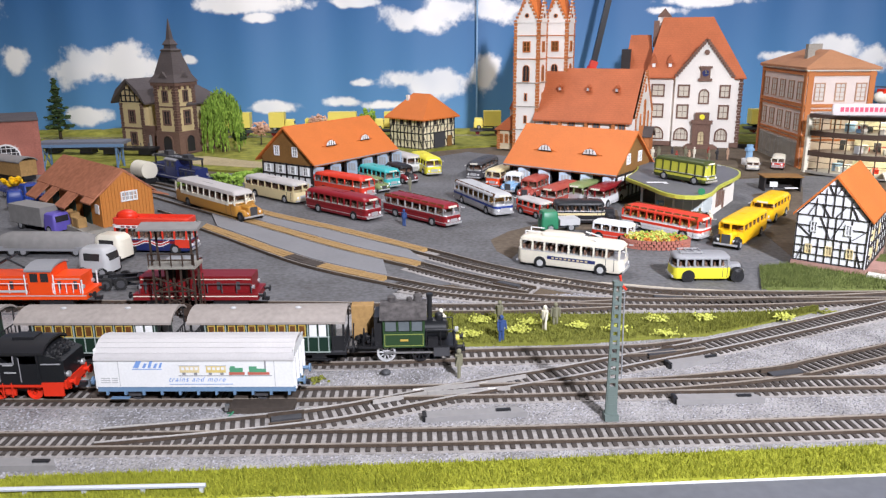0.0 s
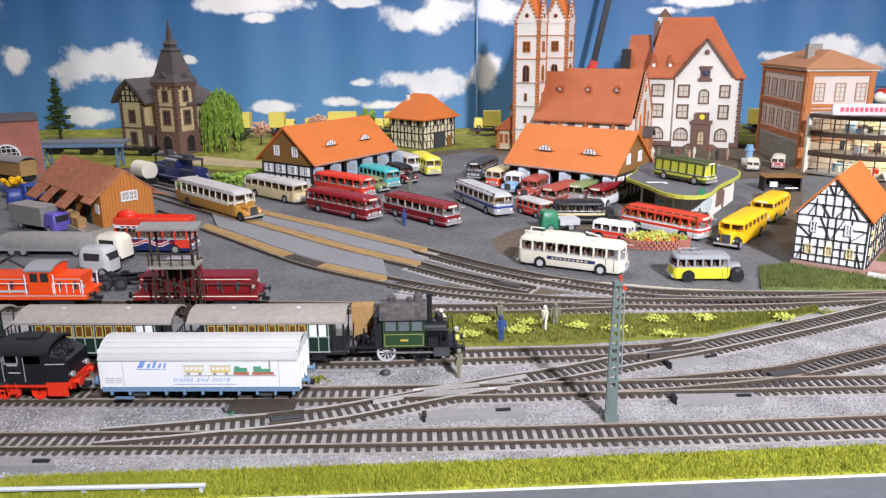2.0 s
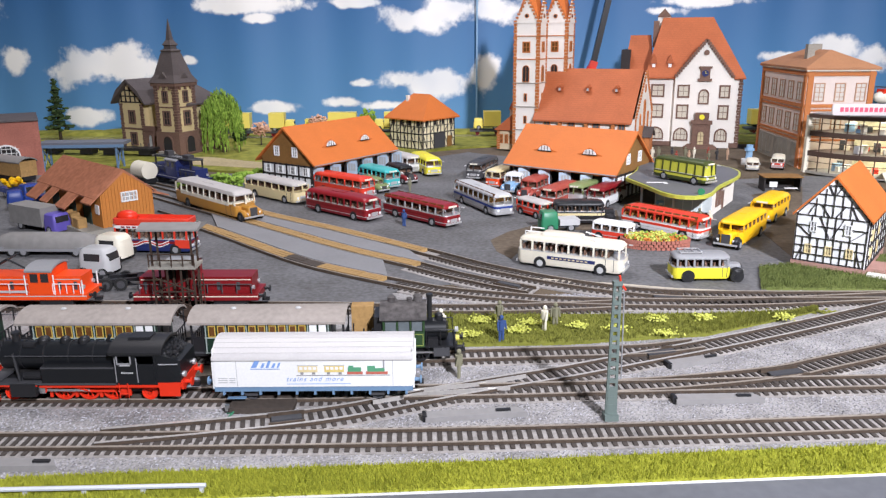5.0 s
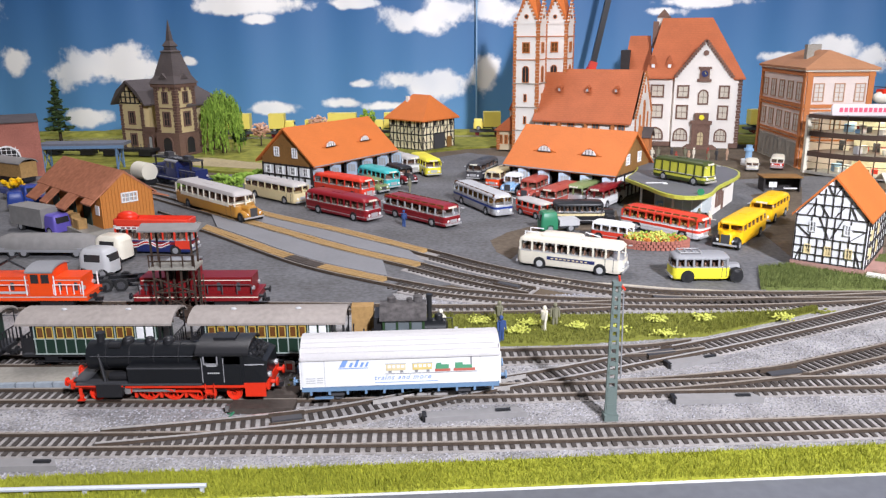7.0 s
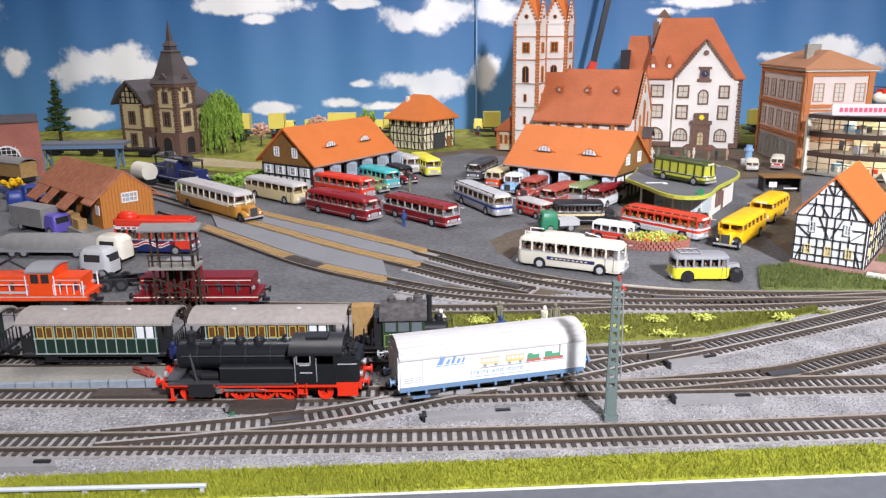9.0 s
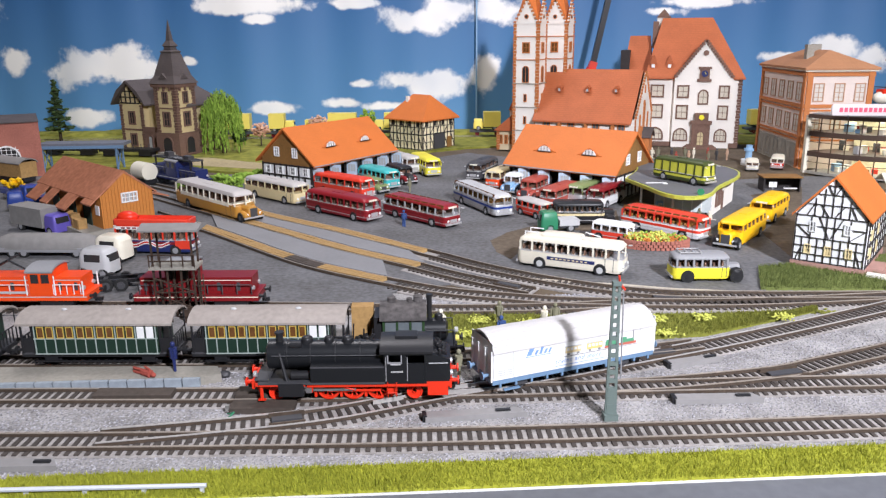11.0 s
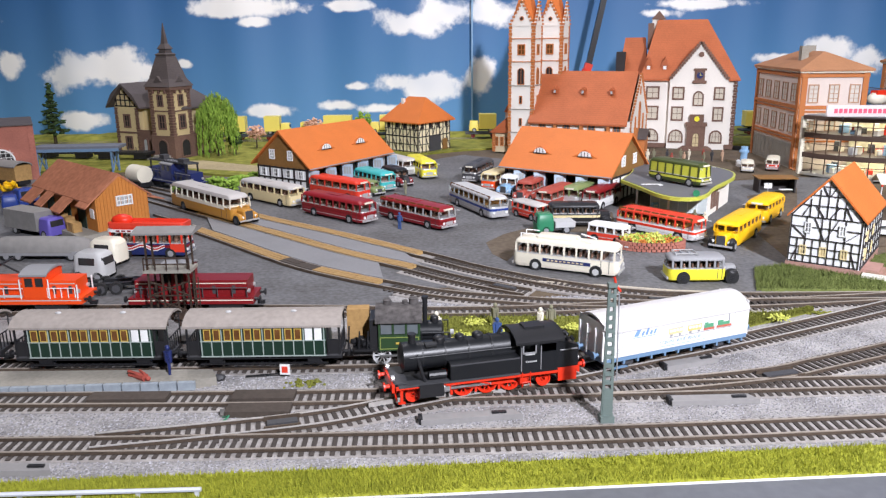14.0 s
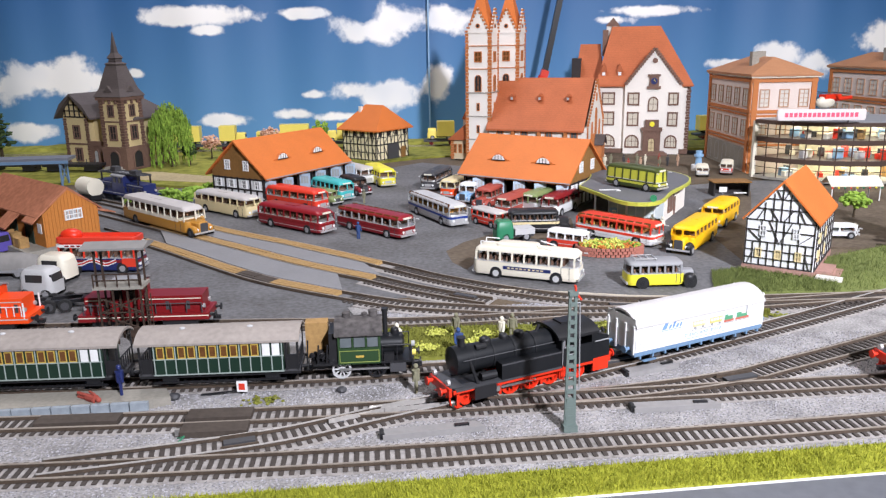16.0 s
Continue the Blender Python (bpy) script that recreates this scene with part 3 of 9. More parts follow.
def plank_rows():
    """Plank infill between the yard rails, and the grey slabs between the tracks."""
    for pts, lo, hi, dark in ((T1, -31, -4.6, (-16.5, -12.6)), (T2, -33, -2.6, None), (T3, -36, -0.6, None)):
        root = thing("plank_crossing", "sandy wooden planks laid between yard rails", "planking", kind="structure")
        sp = [p for p in spline(pts, 2.6) if lo < p.x < hi]
        first = {}
        for i, p in enumerate(sp[:-1]):
            d = sp[i + 1] - p
            for off in (-0.47, 0.0, 0.47):
                mat = "dark_plank" if dark and dark[0] < p.x < dark[1] else "plank"
                if mat not in first:
                    first[mat] = part("plank", boxes((-1.28, 1.28, -0.22, 0.22, -0.1, 0.44)), mat, root, bevel=0.03)
                    o = first[mat]
                else:
                    o = new("plank", first[mat].data)
                    o.parent = root
                n = Vector((-d.y, d.x)).normalized()
                q = p + d / 2 + n * off * 0.98
                o.matrix_basis = pose(q.x * C, q.y * C, random.uniform(-0.0003, 0.0003), 0, 0, math.degrees(math.atan2(d.y, d.x)))
    for a, b, lo, hi in ((T1, T2, -29, -2.6), (T2, T3, -31, -0.2)):
        def side(pts, s):
            sp = [p for p in spline(pts, 2.0) if lo < p.x < hi]
            res = []
            for i in range(len(sp) - 1):
                d = (sp[i + 1] - sp[i]).normalized()
                res.append((sp[i].x - d.y * s, sp[i].y + d.x * s))
            return res
        bm = bmesh.new()
        A, B = side(a, 1.0), side(b, -1.0)
        prism(bm, A + B[::-1], -0.1, 0.4)
        tagged(part("slab", bm, "slab"), "smooth grey concrete slab between yard tracks", "paving", kind="structure")


plank_rows()
for pts in (T1, T2, T3):
    bm = bmesh.new()
    rail_strip(bm, [p for p in spline(pts, 1.0) if p.x > -3.5], 0, -0.1, 0.075, 3.5)
    tagged(part("roadbed", bm, "roadbed"), "pale grey ballast strip under a yard track", "ballast", kind="structure")
bm = bmesh.new()
line = [(8.6, 70.5), (16.4, 68.6), (21, 67.2), (28.4, 66.0)]
prism(bm, [(x, y - 0.3) for x, y in line] + line[::-1], 0, 0.2)
tagged(part("kerb", bm, "cream2k"), "pale cream kerb along the yard edge", "kerb", kind="structure")


# ---- road vehicles ----
M["seatbrown"] = paint("seat_brown", 0.16, 0.09, 0.06, 0.8)
M["fadedred"] = paint("faded_red", 0.36, 0.07, 0.05, 0.5)
M["seatamber"] = paint("seat_amber", 0.4, 0.2, 0.05, 0.8)
GLAZE = bpy.data.materials.new("bus_window")
GLAZE.use_nodes = True
for key, value in (("Base Color", (0.8, 0.82, 0.82, 1)), ("Transmission Weight", 1.0), ("Roughness", 0.03), ("IOR", 1.12)):
    GLAZE.node_tree.nodes["Principled BSDF"].inputs[key].default_value = value

def plan(L, W, r, n=4, sx=1.0, sy=1.0):
    pts = []
    for cx, cy, a0 in ((L / 2 - r, W / 2 - r, 0), (-L / 2 + r, W / 2 - r, 90), (-L / 2 + r, -W / 2 + r, 180), (L / 2 - r, -W / 2 + r, 270)):
        for k in range(n + 1):
            a = radians(a0 + 90 * k / n)
            pts.append(((cx + r * math.cos(a)) * sx, (cy + r * math.sin(a)) * sy))
    return pts


def hull(L, W, r, rows, dx=0.0):
    """A rounded box; rows of height, length factor and width factor."""
    bm = bmesh.new()
    loft(bm, [[(x + dx, y, z) for x, y in plan(L, W, r, 4, a, b)] for z, a, b in rows])
    return bm


WHEEL = {}


def wheel(parent, x, y, r, rim, side):
    m = Matrix.Translation((x * C, y * C, r * C)) @ pose(0, 0, 0, 0, 0, 0 if side < 0 else 180)
    key = (r, rim)
    if key in WHEEL:
        t = again("wheel", WHEEL[key][0], parent, m)
        again("rim", WHEEL[key][1], t, Matrix())
        return t
    bm = bmesh.new()
    rod(bm, (0, -0.22, 0), (0, 0.22, 0), r, 18)
    t = part("wheel", bm, "tyre", parent, smooth=True, bevel=0.05)
    t.matrix_basis = m
    bm = bmesh.new()
    rod(bm, (0, -0.25, 0), (0, -0.1, 0), r * 0.62, 14)
    rod(bm, (0, -0.29, 0), (0, -0.2, 0), r * 0.25, 8)
    WHEEL[key] = (t, part("rim", bm, rim, t, smooth=True))
    return t


def bus(name, label, x, y, rz, L, lower, upper, roof, W=2.75, H=3.0, nwin=7, hood=0.0, z=0.06, rim="grey", glass="glass", group="parked buses", category="bus", stripe=None, rack=False, skylights=False, waist=0.55, axles=(-0.27, 0.3), corner=0.55, name_board=None, seats="seatbrown"):
    root = thing(name, label, category, x, y, z, rz, group)
    zw, zr, body = H * waist, H * 0.85, L - hood
    off = -hood / 2
    wr = 0.36 if H < 2.0 else 0.43 if H < 2.5 else 0.52
    low = part("body", hull(body, W, corner, ((0.32, 0.97, 0.93), (0.6, 1, 1), (zw * 0.8, 1, 1), (zw, 0.995, 0.99)), off), lower, root, smooth=True)
    clear = glass in ("glass", "amberglass")
    pane = part("glazing", hull(body, W, corner, ((zw - 0.02, 0.985, 0.965), (zr, 0.955, 0.93)), off), GLAZE if clear else glass, root, smooth=True)
    if clear:
        pane.visible_shadow = False
        part("cabin_floor", hull(body, W, corner, ((zw - 0.1, 0.96, 0.9), (zw + 0.02, 0.96, 0.9)), off), "darkgrey", root)
        seat, tint = None, "seatamber" if glass == "amberglass" else seats
        for k in range(nwin * 2):
            sx = off - body * 0.44 + body * 0.8 * k / (nwin * 2 - 1)
            for s in (-1, 1):
                mm = Matrix.Translation((sx * C, s * W * 0.24 * C, zw * C))
                if seat is None:
                    seat = part("seat", boxes((-0.09, 0.07, -W * 0.15, W * 0.15, 0, (zr - zw) * 0.5)), tint, root)
                    seat.matrix_basis = mm
                else:
                    again("seat", seat, root, mm)
        part("driver_partition", boxes((off + body * 0.36, off + body * 0.36 + 0.05, -W * 0.36, W * 0.1, zw, zw + (zr - zw) * 0.7)), tint, root)
    part("roof", hull(body, W, corner, ((zr - 0.04, 0.965, 0.955), (zr + 0.1, 0.965, 0.96), (H - 0.12, 0.92, 0.86), (H, 0.8, 0.6)), off), roof, root, smooth=True)
    a = body / 2 - corner * 0.7
    first = None
    for s in (-1, 1):
        for k in range(nwin + 1):
            px = off - a + 2 * a * k / nwin
            mm = Matrix.Translation((px * C, s * W * 0.478 * C, (zw + zr) / 2 * C)) @ pose(0, 0, 0, 3.5 * s, 0, 0)
            if first is None:
                first = part("pillar", boxes((-0.09, 0.09, -0.06, 0.06, -(zr - zw) / 2, (zr - zw) / 2)), upper, root)
                first.matrix_basis = mm
            else:
                again("pillar", first, root, mm)
    fx = off + body / 2
    for px in ((off - body / 2 * 0.968, fx - 0.06) if not hood else (off - body / 2 * 0.968, fx - 0.08)):
        for py in (0,):
            o = again("pillar", first, root, Matrix.Translation((px * C, py * C, (zw + zr) / 2 * C)) @ pose(0, 0, 0, 0, 0, 90))
    part("waist_trim", hull(body, W, corner, ((zw - 0.06, 1.0, 1.002), (zw + 0.03, 0.995, 0.994)), off), "silver" if lower not in ("ochre", "cream", "yellow") else lower, root, smooth=True)
    part("skirt_trim", hull(body, W, corner, ((0.66, 1.003, 1.006), (0.73, 1.003, 1.006)), off), "silver" if lower in ("busred", "brightred", "lightgrey", "black", "white") else lower, root, smooth=True)
    dx0 = off + body * 0.345
    for ux in (dx0, dx0 + body * 0.075):
        part("door_seam", boxes((ux - 0.025, ux + 0.025, -W / 2 - 0.018, -W / 2 + 0.05, 0.5, zw)), "darkgrey", root)
    if not hood:
        part("grille", boxes((off + body / 2 - 0.02, off + body / 2 + 0.05, -W * 0.2, W * 0.2, 0.75, zw * 0.72)), "silver", root, bevel=0.03)
        part("destination_board", boxes((off + body * 0.475, off + body * 0.49, -W * 0.24, W * 0.24, zr + 0.02, zr + 0.22)), "offwhite", root, bevel=0.02)
        for s in (-1, 1):
            part("mirror", rods(0.07, ((off + body / 2 - 0.1, s * W * 0.48, zr - 0.1), (off + body / 2 + 0.25, s * W * 0.56, zr - 0.15)), n=6), "silver", root)
    part("roof_hatch", boxes((off - body * 0.12, off + body * 0.06, -W * 0.16, W * 0.16, H - 0.03, H + 0.05)), roof, root, bevel=0.03)
    if stripe:
        part("stripe", hull(body, W, corner, ((zw - 0.5, 1.006, 1.012), (zw - 0.22, 1.006, 1.012)), off), stripe, root, smooth=True)
    if hood:
        part("hood", hull(hood + 0.9, W * 0.52, 0.3, ((0.5, 1, 1), (zw * 0.92, 1, 0.95), (zw * 1.06, 0.92, 0.6)), L / 2 - hood / 2 - 0.45), upper if upper in ("grey", "black") else lower, root, smooth=True)
        part("grille", boxes((L / 2 - 0.02, L / 2 + 0.06, -W * 0.17, W * 0.17, 0.6, zw * 0.95)), "darkgrey", root, bevel=0.04)
        for s in (-1, 1):
            bm = bmesh.new()
            blob(bm, (L / 2 - hood * 0.5, s * W * 0.36, 0.85), hood * 0.62, 0.42, 0.55, 2)
            part("fender", bm, "black" if lower in ("yellow", "lemon") else lower, root, smooth=True)
    part("bumper", boxes((L / 2 - 0.05, L / 2 + 0.1, -W * 0.46, W * 0.46, 0.42, 0.62)), "silver", root, bevel=0.04)
    part("bumper", boxes((-L / 2 - 0.08, -L / 2 + 0.06, -W * 0.46, W * 0.46, 0.42, 0.62)), "silver", root, bevel=0.04)
    for s in (-1, 1):
        bm = bmesh.new()
        rod(bm, (L / 2 - 0.1, s * W * 0.32, 0.95), (L / 2 + 0.07, s * W * 0.32, 0.95), 0.17, 10)
        part("headlight", bm, "white", root)
        for k in axles:
            ax = k * L if not (hood and k > 0) else L / 2 - hood * 0.5
            wheel(root, ax, s * (W / 2 - 0.18), wr, rim, s)
            bm = bmesh.new()
            rod(bm, (ax, s * (W / 2 - 0.1), wr + 0.03), (ax, s * (W / 2 + 0.012), wr + 0.03), wr * 1.2, 16)
            part("wheel_arch", bm, "black", root, smooth=True)
    if name_board:
        part("name_board", boxes((off - L * 0.2, off + L * 0.25, -W / 2 - 0.05, -W / 2, zw - 0.72, zw - 0.4)), name_board, root, "dark board with illegible lettering")
        for k in range(9):
            part("letter_bar", boxes((off - L * 0.16 + k * 0.42, off - L * 0.16 + k * 0.42 + 0.26, -W / 2 - 0.075, -W / 2 - 0.03, zw - 0.62, zw - 0.5)), "cream", root)
    if rack:
        for dx in (-L * 0.3, -L * 0.2, -L * 0.1, 0):
            part("rack_bar", rods(0.05, ((off + dx, -W * 0.3, H + 0.16), (off + dx, W * 0.3, H + 0.16))), "silver", root)
        for s in (-1, 1):
            part("rack_rail", rods(0.05, ((off - L * 0.3, s * W * 0.3, H + 0.16), (off, s * W * 0.3, H + 0.16))), "silver", root)
            for dx in (-L * 0.3, 0):
                part("rack_leg", rods(0.05, ((off + dx, s * W * 0.3, H - 0.3), (off + dx, s * W * 0.3, H + 0.16))), "silver", root)
    if skylights:
        for s in (-1, 1):
            for k in range(nwin):
                px = off - a + 2 * a * (k + 0.5) / nwin
                o = part("skylight", boxes((-a / nwin * 0.8, a / nwin * 0.8, -0.22, 0.22, -0.03, 0.03)), "amberglass", root)
                o.matrix_basis = Matrix.Translation((px * C, s * W * 0.435 * C, (H * 0.93) * C)) @ pose(0, 0, 0, -s * 58, 0, 0)
    return root


def box_truck(label, x, y, rz, L, cab, load, z=0.06, H=3.2, W=2.6, flat=False, category="truck"):
    root = thing("truck", label, category, x, y, z, rz, "parked trucks")
    cl = 2.1
    part("cab", hull(cl, W * 0.92, 0.3, ((0.4, 1, 1), (1.4, 1, 1), (2.3, 0.86, 0.9), (2.45, 0.75, 0.75)), L / 2 - cl / 2), cab, root, smooth=True)
    part("windscreen", hull(cl, W * 0.92, 0.3, ((1.45, 1.01, 0.86), (2.15, 0.92, 0.82)), L / 2 - cl / 2), "glass", root, smooth=True)
    if flat:
        part("load_bed", boxes((-L / 2, L / 2 - cl - 0.1, -W / 2, W / 2, 0.8, 1.5)), load, root, bevel=0.05)
    else:
        part("load_box", boxes((-L / 2, L / 2 - cl - 0.1, -W / 2, W / 2, 0.75, H)), load, root, bevel=0.08)
    part("chassis", boxes((-L / 2, L / 2 - 0.2, -0.6, 0.6, 0.45, 0.8)), "darkgrey", root)
    for s in (-1, 1):
        for ax in (-L * 0.28, L / 2 - 1.1):
            wheel(root, ax, s * (W / 2 - 0.3), 0.5, "grey", s)
    return root


bus("bus", "white coach with roof fairing and dark name board", 12.7, 74.2, -26, 10.6, "offwhite", "offwhite", "offwhite", H=3.15, nwin=8, rim="lightgrey", name_board="navy")
fairing = bpy.context.scene.objects["bus"]
bm = hull(4.2, 1.9, 0.4, ((3.0, 1, 1), (3.35, 0.97, 0.95), (3.45, 0.9, 0.8)), -1.0)
part("roof_fairing", bm, "offwhite", fairing, smooth=True)
part("roof_bar", rods(0.06, ((1.1, -0.7, 3.6), (2.6, -0.9, 3.2)), ((1.1, 0.7, 3.6), (2.6, 0.9, 3.2)), ((-4.6, -0.8, 3.5), (-3.2, -0.8, 3.5)), ((-4.6, 0.8, 3.5), (-3.2, 0.8, 3.5)), ((-4.6, -0.8, 3.1), (-4.6, -0.8, 3.5)), ((-4.6, 0.8, 3.1), (-4.6, 0.8, 3.5))), "white", fairing)
bus("bus", "yellow and grey hooded bus with roof rack", 24.5, 70.4, -1, 6.5, "lemon", "grey", "grey", W=2.4, H=2.6, nwin=6, hood=1.1, rim="black", rack=True, axles=(-0.28, 0.3), waist=0.56)
bus("bus", "dark red coach with long curved tail", -12.9, 98.6, -42, 12, "busred", "busred", "busred", nwin=9, stripe="darkred")
bus("bus", "dark red panoramic coach with roof windows", -2.8, 95.4, -47, 12, "busred", "silver", "busred", H=2.8, nwin=8, skylights=True, stripe="darkred")
bus("bus", "silver and blue panoramic coach with roof windows", 5.2, 101.9, -66, 12.6, "lightgrey", "silver", "lightgrey", nwin=8, skylights=True, stripe="blue", glass="amberglass")
bus("bus", "cream city bus with grey roof", -23.5, 109.0, -42, 12, "cream", "cream", "roofgrey", nwin=7)
bus("bus", "yellow hooded post bus pulling a trailer", 33.2, 84.6, -128, 10.2, "yellow", "yellow", "yellow", nwin=6, hood=1.2, H=2.9, waist=0.58, axles=(-0.26, 0.3))
bus("bus_trailer", "yellow passenger trailer behind the post bus", 40.6, 95.0, -128, 7.6, "yellow", "yellow", "yellow", nwin=5, H=2.9, waist=0.6, category="bus trailer")
bus("bus", "red and white panoramic coach with roof windows", 25.6, 88.0, -48, 10.6, "white", "brightred", "brightred", H=2.75, nwin=9, skylights=True, stripe="brightred", glass="amberglass")
bus("van", "small red minibus with white roof", 19.0, 84.7, -36, 4.8, "brightred", "white", "white", W=2.0, H=2.2, nwin=4, category="minibus")
bus("bus", "black hooded coach with cream curved flash", 17.0, 92.8, -2, 7.4, "black", "black", "black", W=2.6, H=2.9, nwin=6, hood=1.2, stripe="cream", waist=0.6)
bus("van", "small red van with grey roof", 11.6, 97.2, -58, 5.4, "brightred", "brightred", "roofgrey", W=2.1, H=2.2, nwin=4, category="van")
box_truck("small green flatbed truck with grey bed", 13.5, 89.2, 190, 4.6, "midgreen", "lightgrey", W=2.0, flat=True)
bus("bus", "bright yellow coach beside the mill house", -2.8, 129.9, -72, 9.5, "lemon", "lemon", "lemon", nwin=6)
bus("bus", "white coach parked at the depot corner", -7.0, 132.2, -58, 9.5, "white", "white", "roofgrey", nwin=6)
bus("bus", "red coach nosing out of the depot", -14.3, 111.8, -40, 10.5, "brightred", "brightred", "brightred", nwin=6)
bus("van", "olive green hooded car in the depot door", -10.2, 114.1, -50, 5.4, "olive", "olive", "olive", W=2.1, H=2.1, nwin=3, hood=1.4, category="car")
bus("bus", "turquoise coach nosing out of the depot", -9.7, 118.2, -52, 8, "turquoise", "turquoise", "turquoise", nwin=6)
bus("bus", "black and wine red hooded truck bus", -6.5, 121.8, -58, 6.5, "darkred", "black", "black", W=2.4, H=2.7, nwin=4, hood=1.4)
for k, (lab, c, r, L, hd) in enumerate((("dark grey coach beside the depot", "darkgrey", "darkgrey", 9, 0), ("cream and orange bus in a depot bay", "orange", "cream", 7.5, 0), ("light blue hooded truck in a depot bay", "lightblue", "white", 6, 1.2), ("dull red hooded bus in a depot bay", "fadedred", "fadedred", 7, 1.2), ("faded red bus in a depot bay", "fadedred", "fadedred", 7.5, 0), ("olive and silver bus in a depot bay", "silver", "olive", 7.5, 0), ("wine red and white bus in a depot bay", "white", "darkred", 7.5, 0))):
    bx, by, turn = ((6.5, 125.7, -112), (9.2, 118.2, -120), (10.8, 113.2, -120), (13.0, 109.2, -120), (15.8, 103.7, -126), (19.6, 105.6, -126), (22.0, 103.5, -126))[k]
    bus("bus", lab, bx, by, turn, L, c, r, r, W=2.5, H=2.9, nwin=4, hood=hd)
bus("van", "cream delivery car on the square", 51.2, 128.4, -110, 4.6, "offwhite", "offwhite", "offwhite", W=2.0, H=1.8, nwin=3, category="car", z=0.3)
bus("van", "red and white minibus on the square", 56.0, 129.8, -115, 4.8, "brightred", "offwhite", "offwhite", W=2.0, H=2.2, nwin=3, category="minibus", z=0.3)


# ---- rail vehicles ----
def spoked(parent, x, y, r, mat, name="wheel"):
    bm = bmesh.new()
    n = 20
    ring = lambda q, yy: [(q * math.cos(k * math.tau / n), yy, q * math.sin(k * math.tau / n)) for k in range(n)]
    rows = [ring(r, -0.14), ring(r, 0.14), ring(r * 0.8, 0.14), ring(r * 0.8, -0.14), ring(r, -0.14)]
    if r > 0.55:
        loft(bm, rows, False)
    else:
        loft(bm, [ring(r, -0.14), ring(r, 0.14), ring(r * 0.82, 0.12), ring(r * 0.8, 0.03), ring(r * 0.3, 0.03), ring(r * 0.25, 0.14), ring(r * 0.25, -0.14), ring(r * 0.3, -0.03), ring(r * 0.8, -0.03), ring(r * 0.82, -0.12), ring(r, -0.14)], False)
    bmesh.ops.remove_doubles(bm, verts=bm.verts, dist=0.001)
    o = part(name, bm, mat, parent)
    o.location = (x * C, y * C, (r + 0.34) * C)
    if r > 0.55:
        for k in range(5):
            a = k * math.pi / 5
            part("spoke", rods(0.06, ((-r * 0.85 * math.cos(a), 0, -r * 0.85 * math.sin(a)), (r * 0.85 * math.cos(a), 0, r * 0.85 * math.sin(a))), n=5), mat, o)
        part("hub", rods(r * 0.24, ((0, -0.15, 0), (0, 0.15, 0)), n=10), mat, o)
    return o


def buffers(parent, x, sgn, mat="darkgrey", z=1.75):
    for s in (-1, 1):
        bm = bmesh.new()
        rod(bm, (x, s * 0.95, z), (x + sgn * 0.45, s * 0.95, z), 0.13, 8)
        rod(bm, (x + sgn * 0.4, s * 0.95, z), (x + sgn * 0.5, s * 0.95, z), 0.28, 12)
        part("buffer", bm, mat, parent)
    bm = boxes((min(x, x + sgn * 0.6), max(x, x + sgn * 0.6), -0.14, 0.14, z - 0.75, z - 0.45))
    part("coupling", bm, "black", parent)


def arched_roof(x0, x1, w, z0, rise, t=0.16, n=10):
    bm = bmesh.new()
    top = [(w / 2 * math.sin(a), z0 + rise * (math.cos(a) - math.cos(1.15)) / (1 - math.cos(1.15))) for a in [(-1.15 + 2.3 * k / n) for k in range(n + 1)]]
    k = (w / 2) / top[-1][0]
    top = [(y * k, z) for y, z in top]
    ring = top + [(y, z - t) for y, z in top[::-1]]
    loft(bm, [[(x, y, z) for y, z in ring] for x in (x0, x0 + 0.05, x1 - 0.05, x1)])
    return bm


